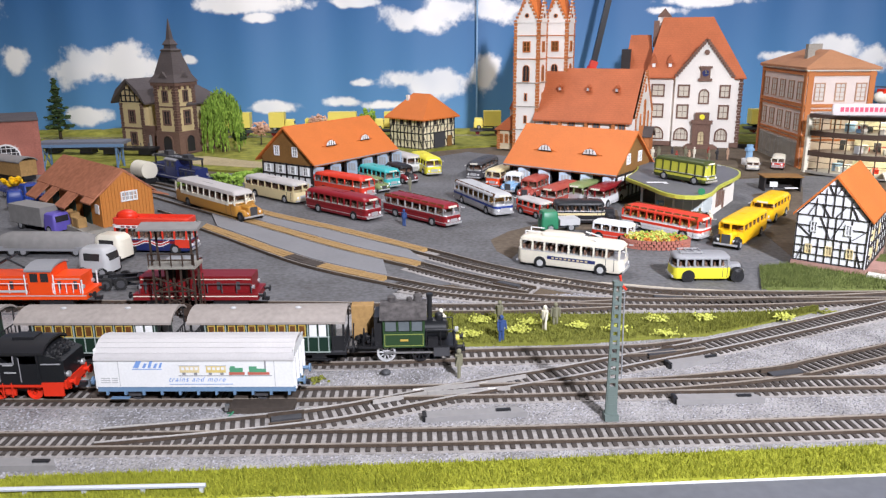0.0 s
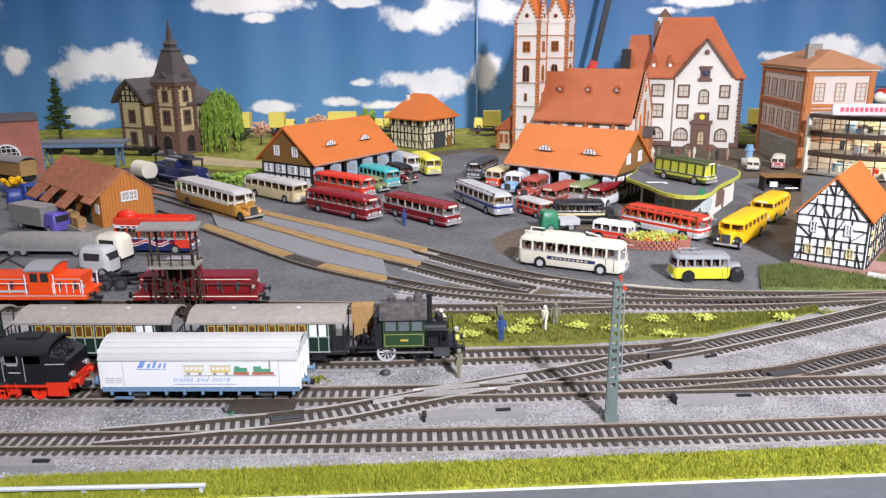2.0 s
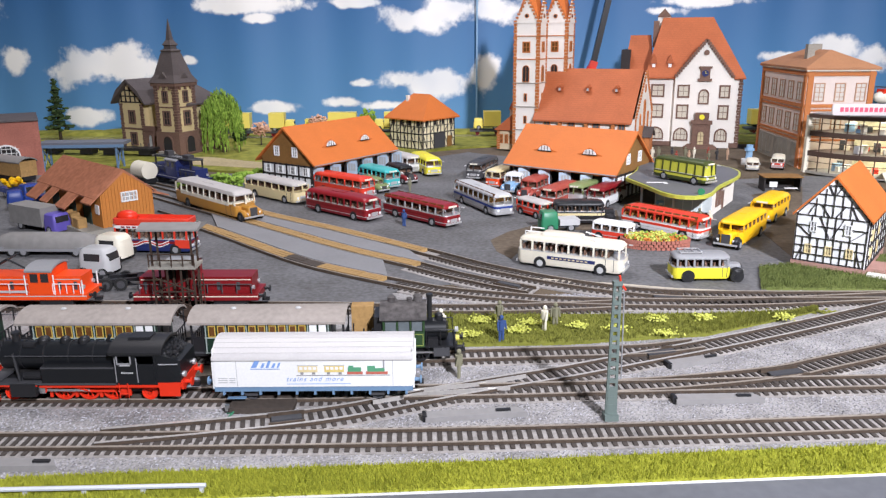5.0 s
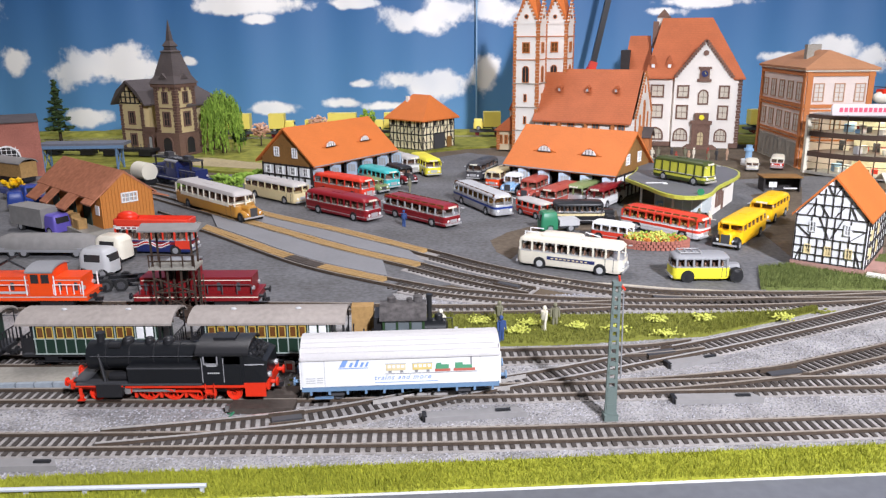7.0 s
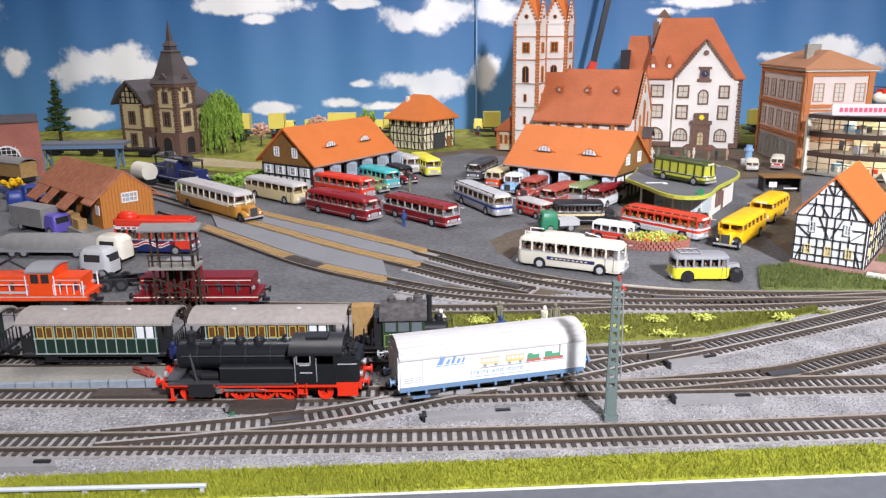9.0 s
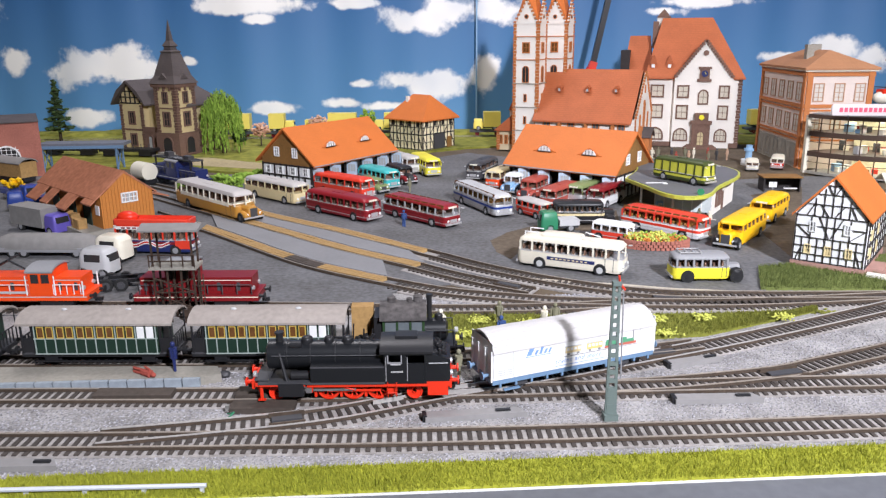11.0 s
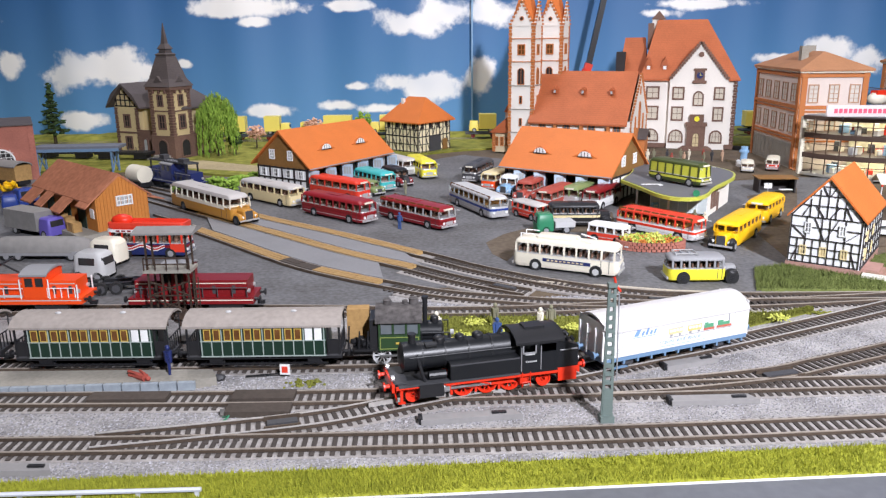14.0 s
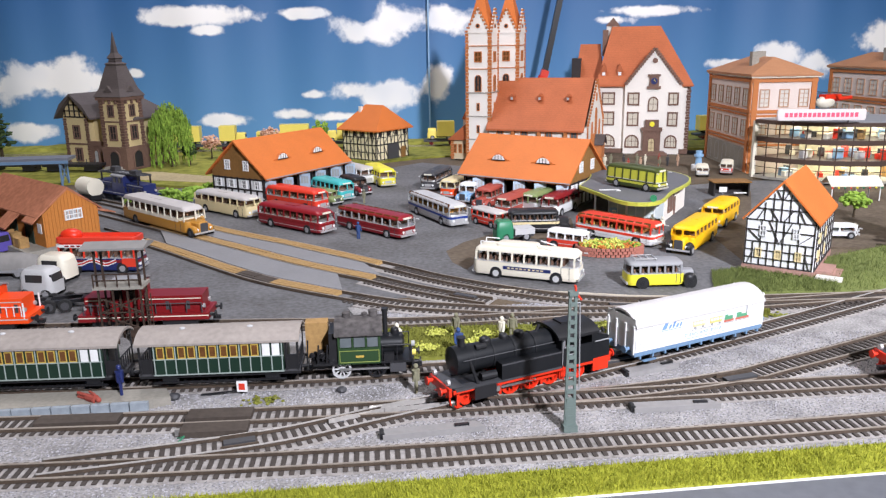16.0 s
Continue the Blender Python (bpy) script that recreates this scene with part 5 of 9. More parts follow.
def old_engine(x, y, rz):
    root = thing("steam_locomotive", "small green and black glass-cab steam engine", "locomotive", x, y, 0, rz, "old passenger train")
    part("cab", boxes((-1.5, 1.4, -1.3, 1.3, 1.5, 2.65)), "cabgreen", root, bevel=0.05)
    for b in ((-1.5, -1.35, -1.3, 1.3, 2.65, 3.75), (1.25, 1.4, -1.3, 1.3, 2.65, 3.75), (-1.35, 1.25, -1.3, -1.2, 3.6, 3.75), (-0.55, -0.43, -1.3, -1.2, 2.65, 3.6), (0.36, 0.48, -1.3, -1.2, 2.65, 3.6), (-1.35, 1.25, 1.2, 1.3, 2.65, 3.75)):
        part("cab_post", boxes(b), "cabgreen", root)
    for x0, x1 in ((-1.33, -0.57), (-0.41, 0.34), (0.5, 1.23)):
        part("cab_window", boxes((x0, x1, -1.23, -1.18, 2.7, 3.58)), "cabglass", root)
    for b in ((-1.4, 1.3, -1.33, -1.3, 1.62, 1.67), (-1.4, 1.3, -1.33, -1.3, 2.45, 2.5), (-1.4, -1.35, -1.33, -1.3, 1.67, 2.45), (1.25, 1.3, -1.33, -1.3, 1.67, 2.45)):
        part("trim_line", boxes(b), "limeline", root)
    part("number_plate", boxes((-0.3, 0.25, -1.34, -1.3, 1.98, 2.12)), "goldframe", root)
    part("cab_roof", arched_roof(-1.7, 1.55, 2.95, 3.72, 0.75), "sootroof", root, "sooty dark grey arched cab roof", smooth=True)
    for u, r, h in ((-0.9, 0.28, 4.75), (0.35, 0.2, 4.65), (0.95, 0.32, 4.85)):
        bm = bmesh.new()
        rod(bm, (u, 0.1, 4.3), (u, 0.1, h), r, 12)
        blob(bm, (u, 0.1, h), r * 1.1, r * 1.1, 0.1, 2)
        part("roof_vent", bm, "sootroof", root, smooth=True)
    bm = bmesh.new()
    rod(bm, (1.4, 0, 2.4), (2.9, 0, 2.4), 0.78, 20)
    rod(bm, (2.9, 0, 2.4), (3.05, 0, 2.4), 0.78, 20, 0.45)
    part("boiler", bm, "satinblack", root, smooth=True)
    bm = bmesh.new()
    rod(bm, (1.75, 0, 3.0), (1.75, 0, 4.95), 0.17, 12, 0.19)
    rod(bm, (1.75, 0, 4.8), (1.75, 0, 5.0), 0.25, 12)
    part("chimney", bm, "black", root, smooth=True)
    bm = bmesh.new()
    rod(bm, (2.4, 0, 3.0), (2.4, 0, 3.4), 0.3, 12)
    blob(bm, (2.4, 0, 3.4), 0.3, 0.3, 0.22, 2)
    part("dome", bm, "black", root, smooth=True)
    part("frame", boxes((-3.4, 3.5, -0.7, 0.7, 1.0, 1.5)), "black", root)
    part("front_deck", boxes((1.4, 3.6, -1.25, 1.25, 1.45, 1.58)), "black", root, bevel=0.03)
    part("rear_deck", boxes((-3.2, -1.5, -1.25, 1.25, 1.45, 1.58)), "black", root, bevel=0.03)
    part("buffer_beam", boxes((3.5, 3.65, -1.3, 1.3, 1.1, 1.75)), "black", root)
    part("load_box", boxes((-3.75, -2.2, 0.2, 1.2, 1.5, 4.05)), "crate", root, "brown wooden box behind the cab", bevel=0.06)
    part("bunker", boxes((-2.1, -1.55, -1.1, 1.1, 1.55, 3.7)), "black", root, bevel=0.1)
    for u in (-3.6, -2.9, -2.3):
        part("stanchion", rods(0.06, ((u, -1.1, 1.5), (u + 0.1, -1.1, 3.3 - 0.4 * (u > -3))), n=6), "black", root)
    bm = bmesh.new()
    for k in range(30):
        blob(bm, (random.uniform(-3.3, -1.8), random.uniform(-1.0, 0), random.uniform(1.6, 2.2)), 0.22, 0.2, 0.18, 1, 0.3)
    tagged(part("coal", bm, "black", root), kind="stuff")
    for s in (-1, 1):
        part("cylinder", boxes((2.0, 3.1, s * 1.15 - 0.25, s * 1.15 + 0.25, 0.85, 1.45)), "darkgrey", root, bevel=0.1)
        part("rod", boxes((-1.4, 2.2, s * 1.1 - 0.05, s * 1.1 + 0.05, 1.0, 1.12)), "steel", root)
        spoked(root, -1.3, s * 0.85, 0.66, "lightgrey")
        spoked(root, 1.1, s * 0.85, 0.66, "black")
        part("tool_box", boxes((1.6, 2.3, s * 1.0 - 0.2, s * 1.0 + 0.2, 1.58, 2.1)), "black", root, bevel=0.05)
        for u in (1.5, 2.5, 3.4):
            part("railing_post", rods(0.04, ((u, s * 1.22, 1.55), (u, s * 1.22, 2.75)), n=5), "black", root)
        part("railing", rods(0.04, ((1.5, s * 1.22, 2.75), (3.4, s * 1.22, 2.75)), n=5), "black", root)
        bm = bmesh.new()
        rod(bm, (3.55, s * 0.8, 2.0), (3.8, s * 0.8, 2.0), 0.2, 10)
        part("lamp", bm, "postyellow" if s < 0 else "silver", root)
    buffers(root, 3.65, 1, "black", 1.4)
    return root


M["cabgreen"] = paint("cab_green", 0.025, 0.058, 0.022, 0.5)
M["sootroof"] = material("soot_roof", (0.035, 0.03, 0.03), 0.85, 0, 0.5, 220, 0.4, (0.16, 0.145, 0.14))


def diesel(x, y, rz, L, mat, label, cab_at, line="offwhite", cab_h=4.2):
    root = thing("diesel_locomotive", label, "locomotive", x, y, 0, rz, "shunting locomotives")
    part("underframe", boxes((-L / 2, L / 2, -1.45, 1.45, 1.2, 1.75)), mat, root, bevel=0.05)
    cx0, cx1 = cab_at
    part("cab", boxes((cx0, cx1, -1.45, 1.45, 1.7, cab_h)), mat, root, bevel=0.08)
    part("cab_roof", arched_roof(cx0 - 0.15, cx1 + 0.15, 3.1, cab_h - 0.05, 0.35), "grey", root, smooth=True)
    for s in (-1, 1):
        for k in range(2):
            q = cx0 + (cx1 - cx0) * (0.28 + 0.44 * k)
            part("window", boxes((q - 0.32, q + 0.32, s * 1.46 - 0.03, s * 1.46 + 0.03, cab_h - 1.1, cab_h - 0.35)), "glass", root)
    for a, b in ((-L / 2 + 0.5, cx0), (cx1, L / 2 - 0.5)):
        if b - a > 0.8:
            part("engine_hood", boxes((a, b, -1.05, 1.05, 1.7, 3.15)), mat, root, bevel=0.18)
            n = int((b - a) / 0.55)
            for s in (-1, 1):
                part("hood_line", boxes((a + 0.1, b - 0.1, s * 1.06 - 0.02, s * 1.06 + 0.02, 2.86, 2.93)), line, root)
                for k in range(n):
                    q = a + 0.3 + k * (b - a - 0.5) / max(n, 1)
                    part("louvre", boxes((q, q + 0.28, s * 1.06 - 0.02, s * 1.06 + 0.02, 2.0, 2.7)), "darkgrey" if k % 3 == 0 else mat, root)
            part("walkway_rail", rods(0.045, *[((a + k * (b - a) / 4, sy * 1.4, 1.7), (a + k * (b - a) / 4, sy * 1.4, 2.6)) for k in range(5) for sy in (-1,)], ((a, -1.4, 2.6), (b, -1.4, 2.6)), n=5), "white" if mat == "orange" else "darkgrey", root)
    part("side_line", boxes((-L / 2, L / 2, -1.47, -1.45, 1.5, 1.58)), line, root)
    for s in (-1, 1):
        buffers(root, s * L / 2, s, "black", 1.5)
        part("bogie", boxes((s * L * 0.27 - 1.4, s * L * 0.27 + 1.4, -1.2, 1.2, 0.7, 1.25)), "black", root, bevel=0.1)
        for dx in (-0.9, 0.9):
            for yy in (-0.82, 0.82):
                spoked(root, s * L * 0.27 + dx, yy, 0.5, "darkgrey")
        bm = bmesh.new()
        for yy in (-0.9, 0.9):
            rod(bm, (s * (L / 2 - 0.6), yy, 2.2), (s * (L / 2 - 0.35), yy, 2.2), 0.18, 10)
        part("lamp", bm, "silver", root)
    return root


old_coach(-23.95, 51.85, -0.8, "green four-wheeled passenger coach with grey roof")
old_coach(-12.1, 51.72, 0, "green four-wheeled passenger coach with grey roof")
old_coach(-36.3, 52.1, -1.0, "green four-wheeled passenger coach with grey roof")
old_engine(-2.75, 51.95, 1.5)
diesel(-20.6, 63.3, -1, 10.4, "darkred", "dark red diesel shunter with cream lines", (-2.4, -0.2))
orange_loco = diesel(-35.8, 63.75, -1, 12.0, "orange", "bright orange electric shunter with roof gear", (1.2, 3.2), "lightgrey", 3.85)
for ends in (((-3.0, -0.8, 3.3), (-0.6, -0.8, 4.6)), ((-3.0, 0.8, 3.3), (-0.6, 0.8, 4.6)), ((-0.6, -1.0, 4.6), (-0.6, 1.0, 4.6)), ((-0.6, -0.8, 4.6), (1.0, -0.8, 3.7)), ((1.0, -0.8, 3.7), (2.4, -0.8, 3.9))):
    part("pantograph_arm", rods(0.09, ends), "black", orange_loco)
for u in (1.0, 3.4):
    part("grab_rail", rods(0.06, ((u, -1.5, 1.7), (u, -1.5, 3.4)), n=5), "white", orange_loco)
part("end_rail", rods(0.07, ((5.7, -1.4, 1.5), (5.7, -1.4, 2.9)), n=5), "white", orange_loco)
part("end_rail", rods(0.07, ((5.7, 1.4, 1.5), (5.7, 1.4, 2.9)), n=5), "white", orange_loco)
part("side_band", boxes((-6.0, 1.1, -1.49, -1.45, 1.85, 2.05)), "lightgrey", orange_loco)


def rail_bus():
    root = bus("rail_bus", "ochre and ivory rail bus with grey roof", -29.4, 100.2, -45, 17.5, "ochre", "offwhite", "roofgrey", W=2.9, H=3.5, nwin=10, hood=1.6, z=0.4, category="rail bus", group="shunting locomotives", waist=0.5, axles=(-0.3, 0.25), rim="darkgrey")
    part("upper_band", hull(13.4, 2.9, 0.55, ((1.55, 1.004, 1.006), (1.95, 1.002, 1.004)), -0.8), "offwhite", root, smooth=True)


rail_bus()

# ---- the moving train ----
SLIDE = [(0.0, 59.65), (0.5, 59.65), (1.0, 59.65), (1.5, 59.65), (2.0, 59.92), (2.5, 60.61), (3.0, 61.57), (3.5, 62.84), (4.0, 64.16), (6.5, 71.04), (7.0, 72.26), (7.5, 73.71), (8.0, 75.03), (8.5, 76.5), (9.0, 78.0), (11.5, 85.0), (12.0, 86.44), (12.5, 87.84), (13.0, 89.34), (13.5, 90.71), (14.0, 92.2), (14.5, 93.61), (15.0, 95.09), (15.5, 96.48), (16.0, 97.91)]


def rails_at(pts, s):
    """Place and direction after s centimetres along evenly spaced points."""
    k = max(0, min(len(pts) - 2, int(s / 0.25)))
    f = s / 0.25 - k
    return pts[k] * (1 - f) + pts[k + 1] * f


def train_pose(pts, s, half):
    a, b = rails_at(pts, s - half), rails_at(pts, s + half)
    m, d = (a + b) / 2, b - a
    return pose(m.x * C, m.y * C, 0.0002, 0, 0, math.degrees(math.atan2(d.y, d.x)))


def run(t):
    """Travelled distance at t: smooth through the rows."""
    ts = [r[0] for r in SLIDE]
    ss = [r[1] for r in SLIDE]
    i = max(0, min(len(ts) - 2, int(np.searchsorted(ts, t, side="right")) - 1))
    slope = lambda j: 0.0 if j <= 0 else (ss[min(j + 1, len(ss) - 1)] - ss[j - 1]) / (ts[min(j + 1, len(ts) - 1)] - ts[j - 1])
    h = ts[i + 1] - ts[i]
    u = (t - ts[i]) / h
    return ((2 * u ** 3 - 3 * u * u + 1) * ss[i] + (u ** 3 - 2 * u * u + u) * h * slope(i) + (3 * u * u - 2 * u ** 3) * ss[i + 1] + (u ** 3 - u * u) * h * slope(i + 1))




def fit_length(root, kx, kz=1.0):
    """Shorten a vehicle along its axis; its wheels stay round."""
    for ob in root.children:
        ob.location.x *= kx
        if ob.name.split(".")[0] != "wheel":
            ob.data.transform(Matrix.Diagonal((kx, 1, kz, 1)))


wagon, wagon_wheels = box_wagon()
engine, engine_wheels = tank_engine()
fit_length(wagon, 0.962, 0.945)
fit_length(engine, 0.915)


def motions():
    pts = spline(TRAIN, 0.25)
    steps = [k * 0.25 for k in range(65)]
    for root, wheels, back, half in ((wagon, [(w, 0.5) for w in wagon_wheels], 0.0, 4.1), (engine, engine_wheels, 14.38, 3.2)):
        walk(root, [(t, train_pose(pts, run(t) - back, half)) for t in steps])
        for w, r in wheels:
            p = w.location.copy()
            walk(w, [(t, Matrix.Translation(p) @ pose(0, 0, 0, 0, math.degrees((run(t) - SLIDE[0][1]) / r), 0)) for t in [k * 0.2 for k in range(81)]])


# ---- buildings ----
def walls(parent, L, D, h, mat, name="wall", t=0.25, z0=0.0, gables=None):
    """Four walls round a rectangle from (0, 0) to (L, D); gables: ridge height of the end walls."""
    part(name, boxes((0, L, 0, t, z0, h)), mat, parent)
    part(name, boxes((0, L, D - t, D, z0, h)), mat, parent)
    for x0 in (0, L - t):
        if gables:
            bm = bmesh.new()
            ring = [(t, z0), (D - t, z0), (D - t, h), (D / 2, gables), (t, h)]
            loft(bm, [[(x, y, z) for y, z in ring] for x in (x0, x0 + t)])
        else:
            bm = boxes((x0, x0 + t, t, D - t, z0, h))
        part(name, bm, mat, parent)


def eyebrow(parent, face_m):
    bm = bmesh.new()
    n = 10
    prof = [(-1.5 + 3.0 * k / n, 0.62 * math.exp(-((-1.5 + 3.0 * k / n) / 0.75) ** 2)) for k in range(n + 1)]
    loft(bm, [[(x, -0.1, z) for x, z in prof] + [(1.5, -0.1, -0.06), (-1.5, -0.1, -0.06)], [(x, 1.1, z * 0.25) for x, z in prof] + [(1.5, 1.1, -0.06), (-1.5, 1.1, -0.06)]])
    o = part("dormer", bm, "tile", parent, smooth=True)
    o.matrix_basis = face_m
    bm = bmesh.new()
    arc = [(0.8 * math.cos(a), 0.48 * math.sin(a)) for a in [k * math.pi / 8 for k in range(9)]]
    loft(bm, [[(x, y, z) for x, z in arc] for y in (-0.16, -0.11)])
    p = part("dormer_window", bm, "white", o)
    for k in (-0.4, 0.0, 0.4):
        part("glazing_bar", boxes((k - 0.03, k + 0.03, -0.19, -0.15, 0.02, 0.42)), "darkgrey", o)
    part("dormer_trim", boxes((-0.9, 0.9, -0.2, -0.12, -0.06, 0.02)), "beam", o)


def bus_depot(x, y, rz, L, D, gable_end, label):
    """A depot hall with open bay doors at the front and a half-timbered gable."""
    root = thing("bus_depot", label, "depot", x, y, 0.06, rz, "bus depot halls")
    h, ridge, t = 4.4, 9.0, 0.25
    part("wall", boxes((0, L, D - t, D, 0, h)), "board", root)
    for x0 in (0, L - t):
        part("wall", boxes((x0, x0 + t, t, D - t, 0, 3.6)), "timberwhite", root)
        bm = bmesh.new()
        loft(bm, [[(xx, 0.0, 3.6), (xx, D, 3.6), (xx, D, h), (xx, D / 2, ridge - 0.3), (xx, 0.0, h)] for xx in (x0 - 0.02, x0 + t + 0.02)])
        part("gable", bm, "board", root, "brown boarded gable")
    face = ((0, D), -90) if gable_end == "left" else ((L, 0), 90)
    for k in range(9):
        u = 0.15 + k * (D - 0.3) / 8
        beam(root, face, (u, 0.0), (u, 3.6), 0.26)
    for z in (0.15, 1.9, 3.5):
        beam(root, face, (0.1, z), (D - 0.1, z), 0.24)
    for k in range(4):
        window(root, face, (k + 0.5) * D / 4, 2.05, 1.1, 1.3, "white", "paleglass", (1, 1))
    for u in (D / 2 - 1.9, D / 2 + 1.9):
        window(root, face, u, 4.7, 1.1, 1.5, "white", "paleglass", (1, 2))
    part("floor", boxes((t, L - t, 0.3, D - t, 0.0, 0.05)), "darkgrey", root)
    part("lintel", boxes((0, L, 0, 0.3, 3.7, h)), "beam", root)
    bays = 5
    for k in range(bays + 1):
        u = k * (L - 0.35) / bays
        part("door_post", boxes((u, u + 0.35, 0, 0.35, 0, 3.75)), "beam", root)
        if k > 0 or gable_end == "left":
            d = part("door", boxes((0, 1.7, -0.07, 0.07, 0.1, 3.5)), "doorblue", root, "pale blue bay door standing open", bevel=0.03)
            d.matrix_basis = Matrix.Translation(((u + 0.2) * C, -0.05 * C, 0)) @ pose(0, 0, 0, 0, 0, -72 if gable_end == "left" else -138)
            for q in range(3):
                for s in (-1, 1):
                    part("door_pane", boxes((0.25 + q * 0.42, 0.58 + q * 0.42, s * 0.08 - 0.02, s * 0.08 + 0.02, 2.0, 3.1)), "paleglass", d)
    bm = bmesh.new()
    gable_roof(bm, -0.5, L + 0.5, -1.0, D + 1.0, h - 0.5, ridge + 0.15, 0.28)
    part("roof", bm, "tile", root, "smooth orange tiled roof")
    slope = math.degrees(math.atan2(ridge + 0.65 - h, D / 2 + 1.0))
    for u in (L * 0.3, L * 0.72):
        yy = D * 0.14
        zz = h - 0.5 + (ridge + 0.65 - h) * (yy + 1.0) / (D / 2 + 1.0)
        eyebrow(root, Matrix.Translation((u * C, yy * C, zz * C)) @ Matrix.Diagonal((1.25, 1.5, 1.6, 1)))
    part("gutter", rods(0.09, ((-0.5, -1.05, h - 0.6), (L + 0.5, -1.05, h - 0.6)), n=6), "grey", root)
    return root


M["doorblue"] = paint("door_pale_blue", 0.45, 0.55, 0.66, 0.6)
bus_depot(-19.2, 114.3, 55, 18.9, 10.5, "left", "half-timbered bus depot with orange roof and open doors")
bus_depot(9.9, 114.9, -37.2, 17.0, 10.9, "right", "half-timbered bus depot with orange roof and open doors")


def timber_house():
    root = thing("timbered_house", "white half-timbered house with orange gable roof", "house", 34.4, 74.3, 0.2, -37)
    L, D, h, ridge = 6.45, 10.5, 5.5, 9.0
    part("plinth", boxes((-0.1, L + 0.1, -0.1, D + 0.1, -0.2, 0.55)), "brickred2", root, "pinkish stone plinth")
    t = 0.25
    for y0 in (0, D - t):
        bm = bmesh.new()
        ring = [(0, 0.55), (L, 0.55), (L, h), (L / 2, ridge), (0, h)]
        loft(bm, [[(x, y, z) for x, z in ring] for y in (y0, y0 + t)])
        part("wall", bm, "timberwhite", root)
    for x0 in (0, L - t):
        part("wall", boxes((x0, x0 + t, t, D - t, 0.55, h)), "timberwhite", root)
    bm = bmesh.new()
    gable_roof(bm, -0.3, L + 0.3, -0.3, D + 0.3, h - 0.25, ridge + 0.25, 0.22, "y")
    part("roof", bm, "tile", root, "orange tiled roof")
    F = ((0, 0), 0)
    up = lambda z: z if z < 3 else 3 + (z - 3) * 1.11
    bar = lambda face, a, b, w: beam(root, face, (a[0] * 0.948, up(a[1])), (b[0] * 0.948, up(b[1])), w * 0.6)
    for k in range(10):
        u = 0.12 + k * 6.56 / 9
        bar(F, (u, 0.6), (u, 2.95), 0.125)
    for z in (0.65, 1.35, 2.15, 3.0, 4.05, 4.95):
        bar(F, (0.1, z), (6.8 - 0.1, z), 0.125)
    for k in (0, 2, 4, 5, 7, 9):
        u = 0.12 + k * 6.56 / 9
        bar(F, (u, 3.0), (u, 5.0), 0.125)
    for a, b in (((0.3, 4.0), (1.6, 3.05)), ((6.8 - 0.3, 4.0), (6.8 - 1.6, 3.05)), ((2.3, 4.9), (3.3, 3.1)), ((4.5, 4.9), (3.5, 3.1)), ((0.4, 0.7), (0.9, 2.1)), ((6.8 - 0.4, 0.7), (6.8 - 0.9, 2.1))):
        bar(F, a, b, 0.11)
    for z, w in ((6.0, 2.5), (6.9, 1.65), (7.7, 0.95)):
        bar(F, (3.4 - w, z), (3.4 + w, z), 0.12)
    for u in (-1.6, -0.8, 0, 0.8, 1.6):
        bar(F, (3.4 + u, 5.0), (3.4 + u, 8.4 - abs(u) * 1.05 - 0.2), 0.11)
    for s in (-1, 1):
        bar(F, (3.4 + s * 0.3, 5.0), (3.4 + s * 1.1, 6.0), 0.14)
        bar(F, (3.4 + s * 2.3, 5.0), (3.4 + s * 1.7, 6.0), 0.14)
        bar(F, (3.4 + s * 0.15, 6.95), (3.4 + s * 0.55, 7.6), 0.13)
        bar(F, (3.4 + s * 3.35, 5.0), (3.4, 8.5), 0.2)
    for u in (1.45, 3.35, 5.3):
        window(root, F, u * 0.948, 1.4, 0.62, 0.95, "cream", "warmpane", (1, 1), t=0.1)
    for u in (1.75, 4.95):
        window(root, F, u * 0.948, 3.6, 0.62, 1.05, "white", "paleglass", (1, 1), t=0.1)
    S = ((L, 0), 90)
    for k in range(8):
        u = 0.15 + k * (D - 0.3) / 7
        beam(root, S, (u, 0.6), (u, h - 0.2), 0.125)
    for z in (0.65, 1.6, 2.7, 3.7, 4.7):
        beam(root, S, (0.1, z), (D - 0.1, z), 0.125)
    for u in (1.7, 4.9):
        window(root, S, u, 1.3, 0.8, 1.1, "cream", "warmpane", (1, 1), t=0.1)
        window(root, S, u, 3.1, 0.8, 1.0, "cream", "paleglass", (1, 1), t=0.1)
    part("steps", boxes((L + 0.1, L + 1.5, 1.0, 4.2, -0.2, 0.5), (L + 1.5, L + 2.2, 1.2, 4.0, -0.2, 0.2)), "brickred2", root, bevel=0.05)
    part("bench_wall", boxes((L + 0.3, L + 2.6, -0.4, 0.6, -0.3, 0.3)), "plaster", root, bevel=0.15)


M["brickred2"] = material("pink_stone", (0.42, 0.24, 0.2), 0.85, 0, 0.2, 300, 0.3)
M["warmpane"] = material("cream_blind", (0.62, 0.52, 0.3), 0.4, 0, 0.15, 300, 0.0)
timber_house()


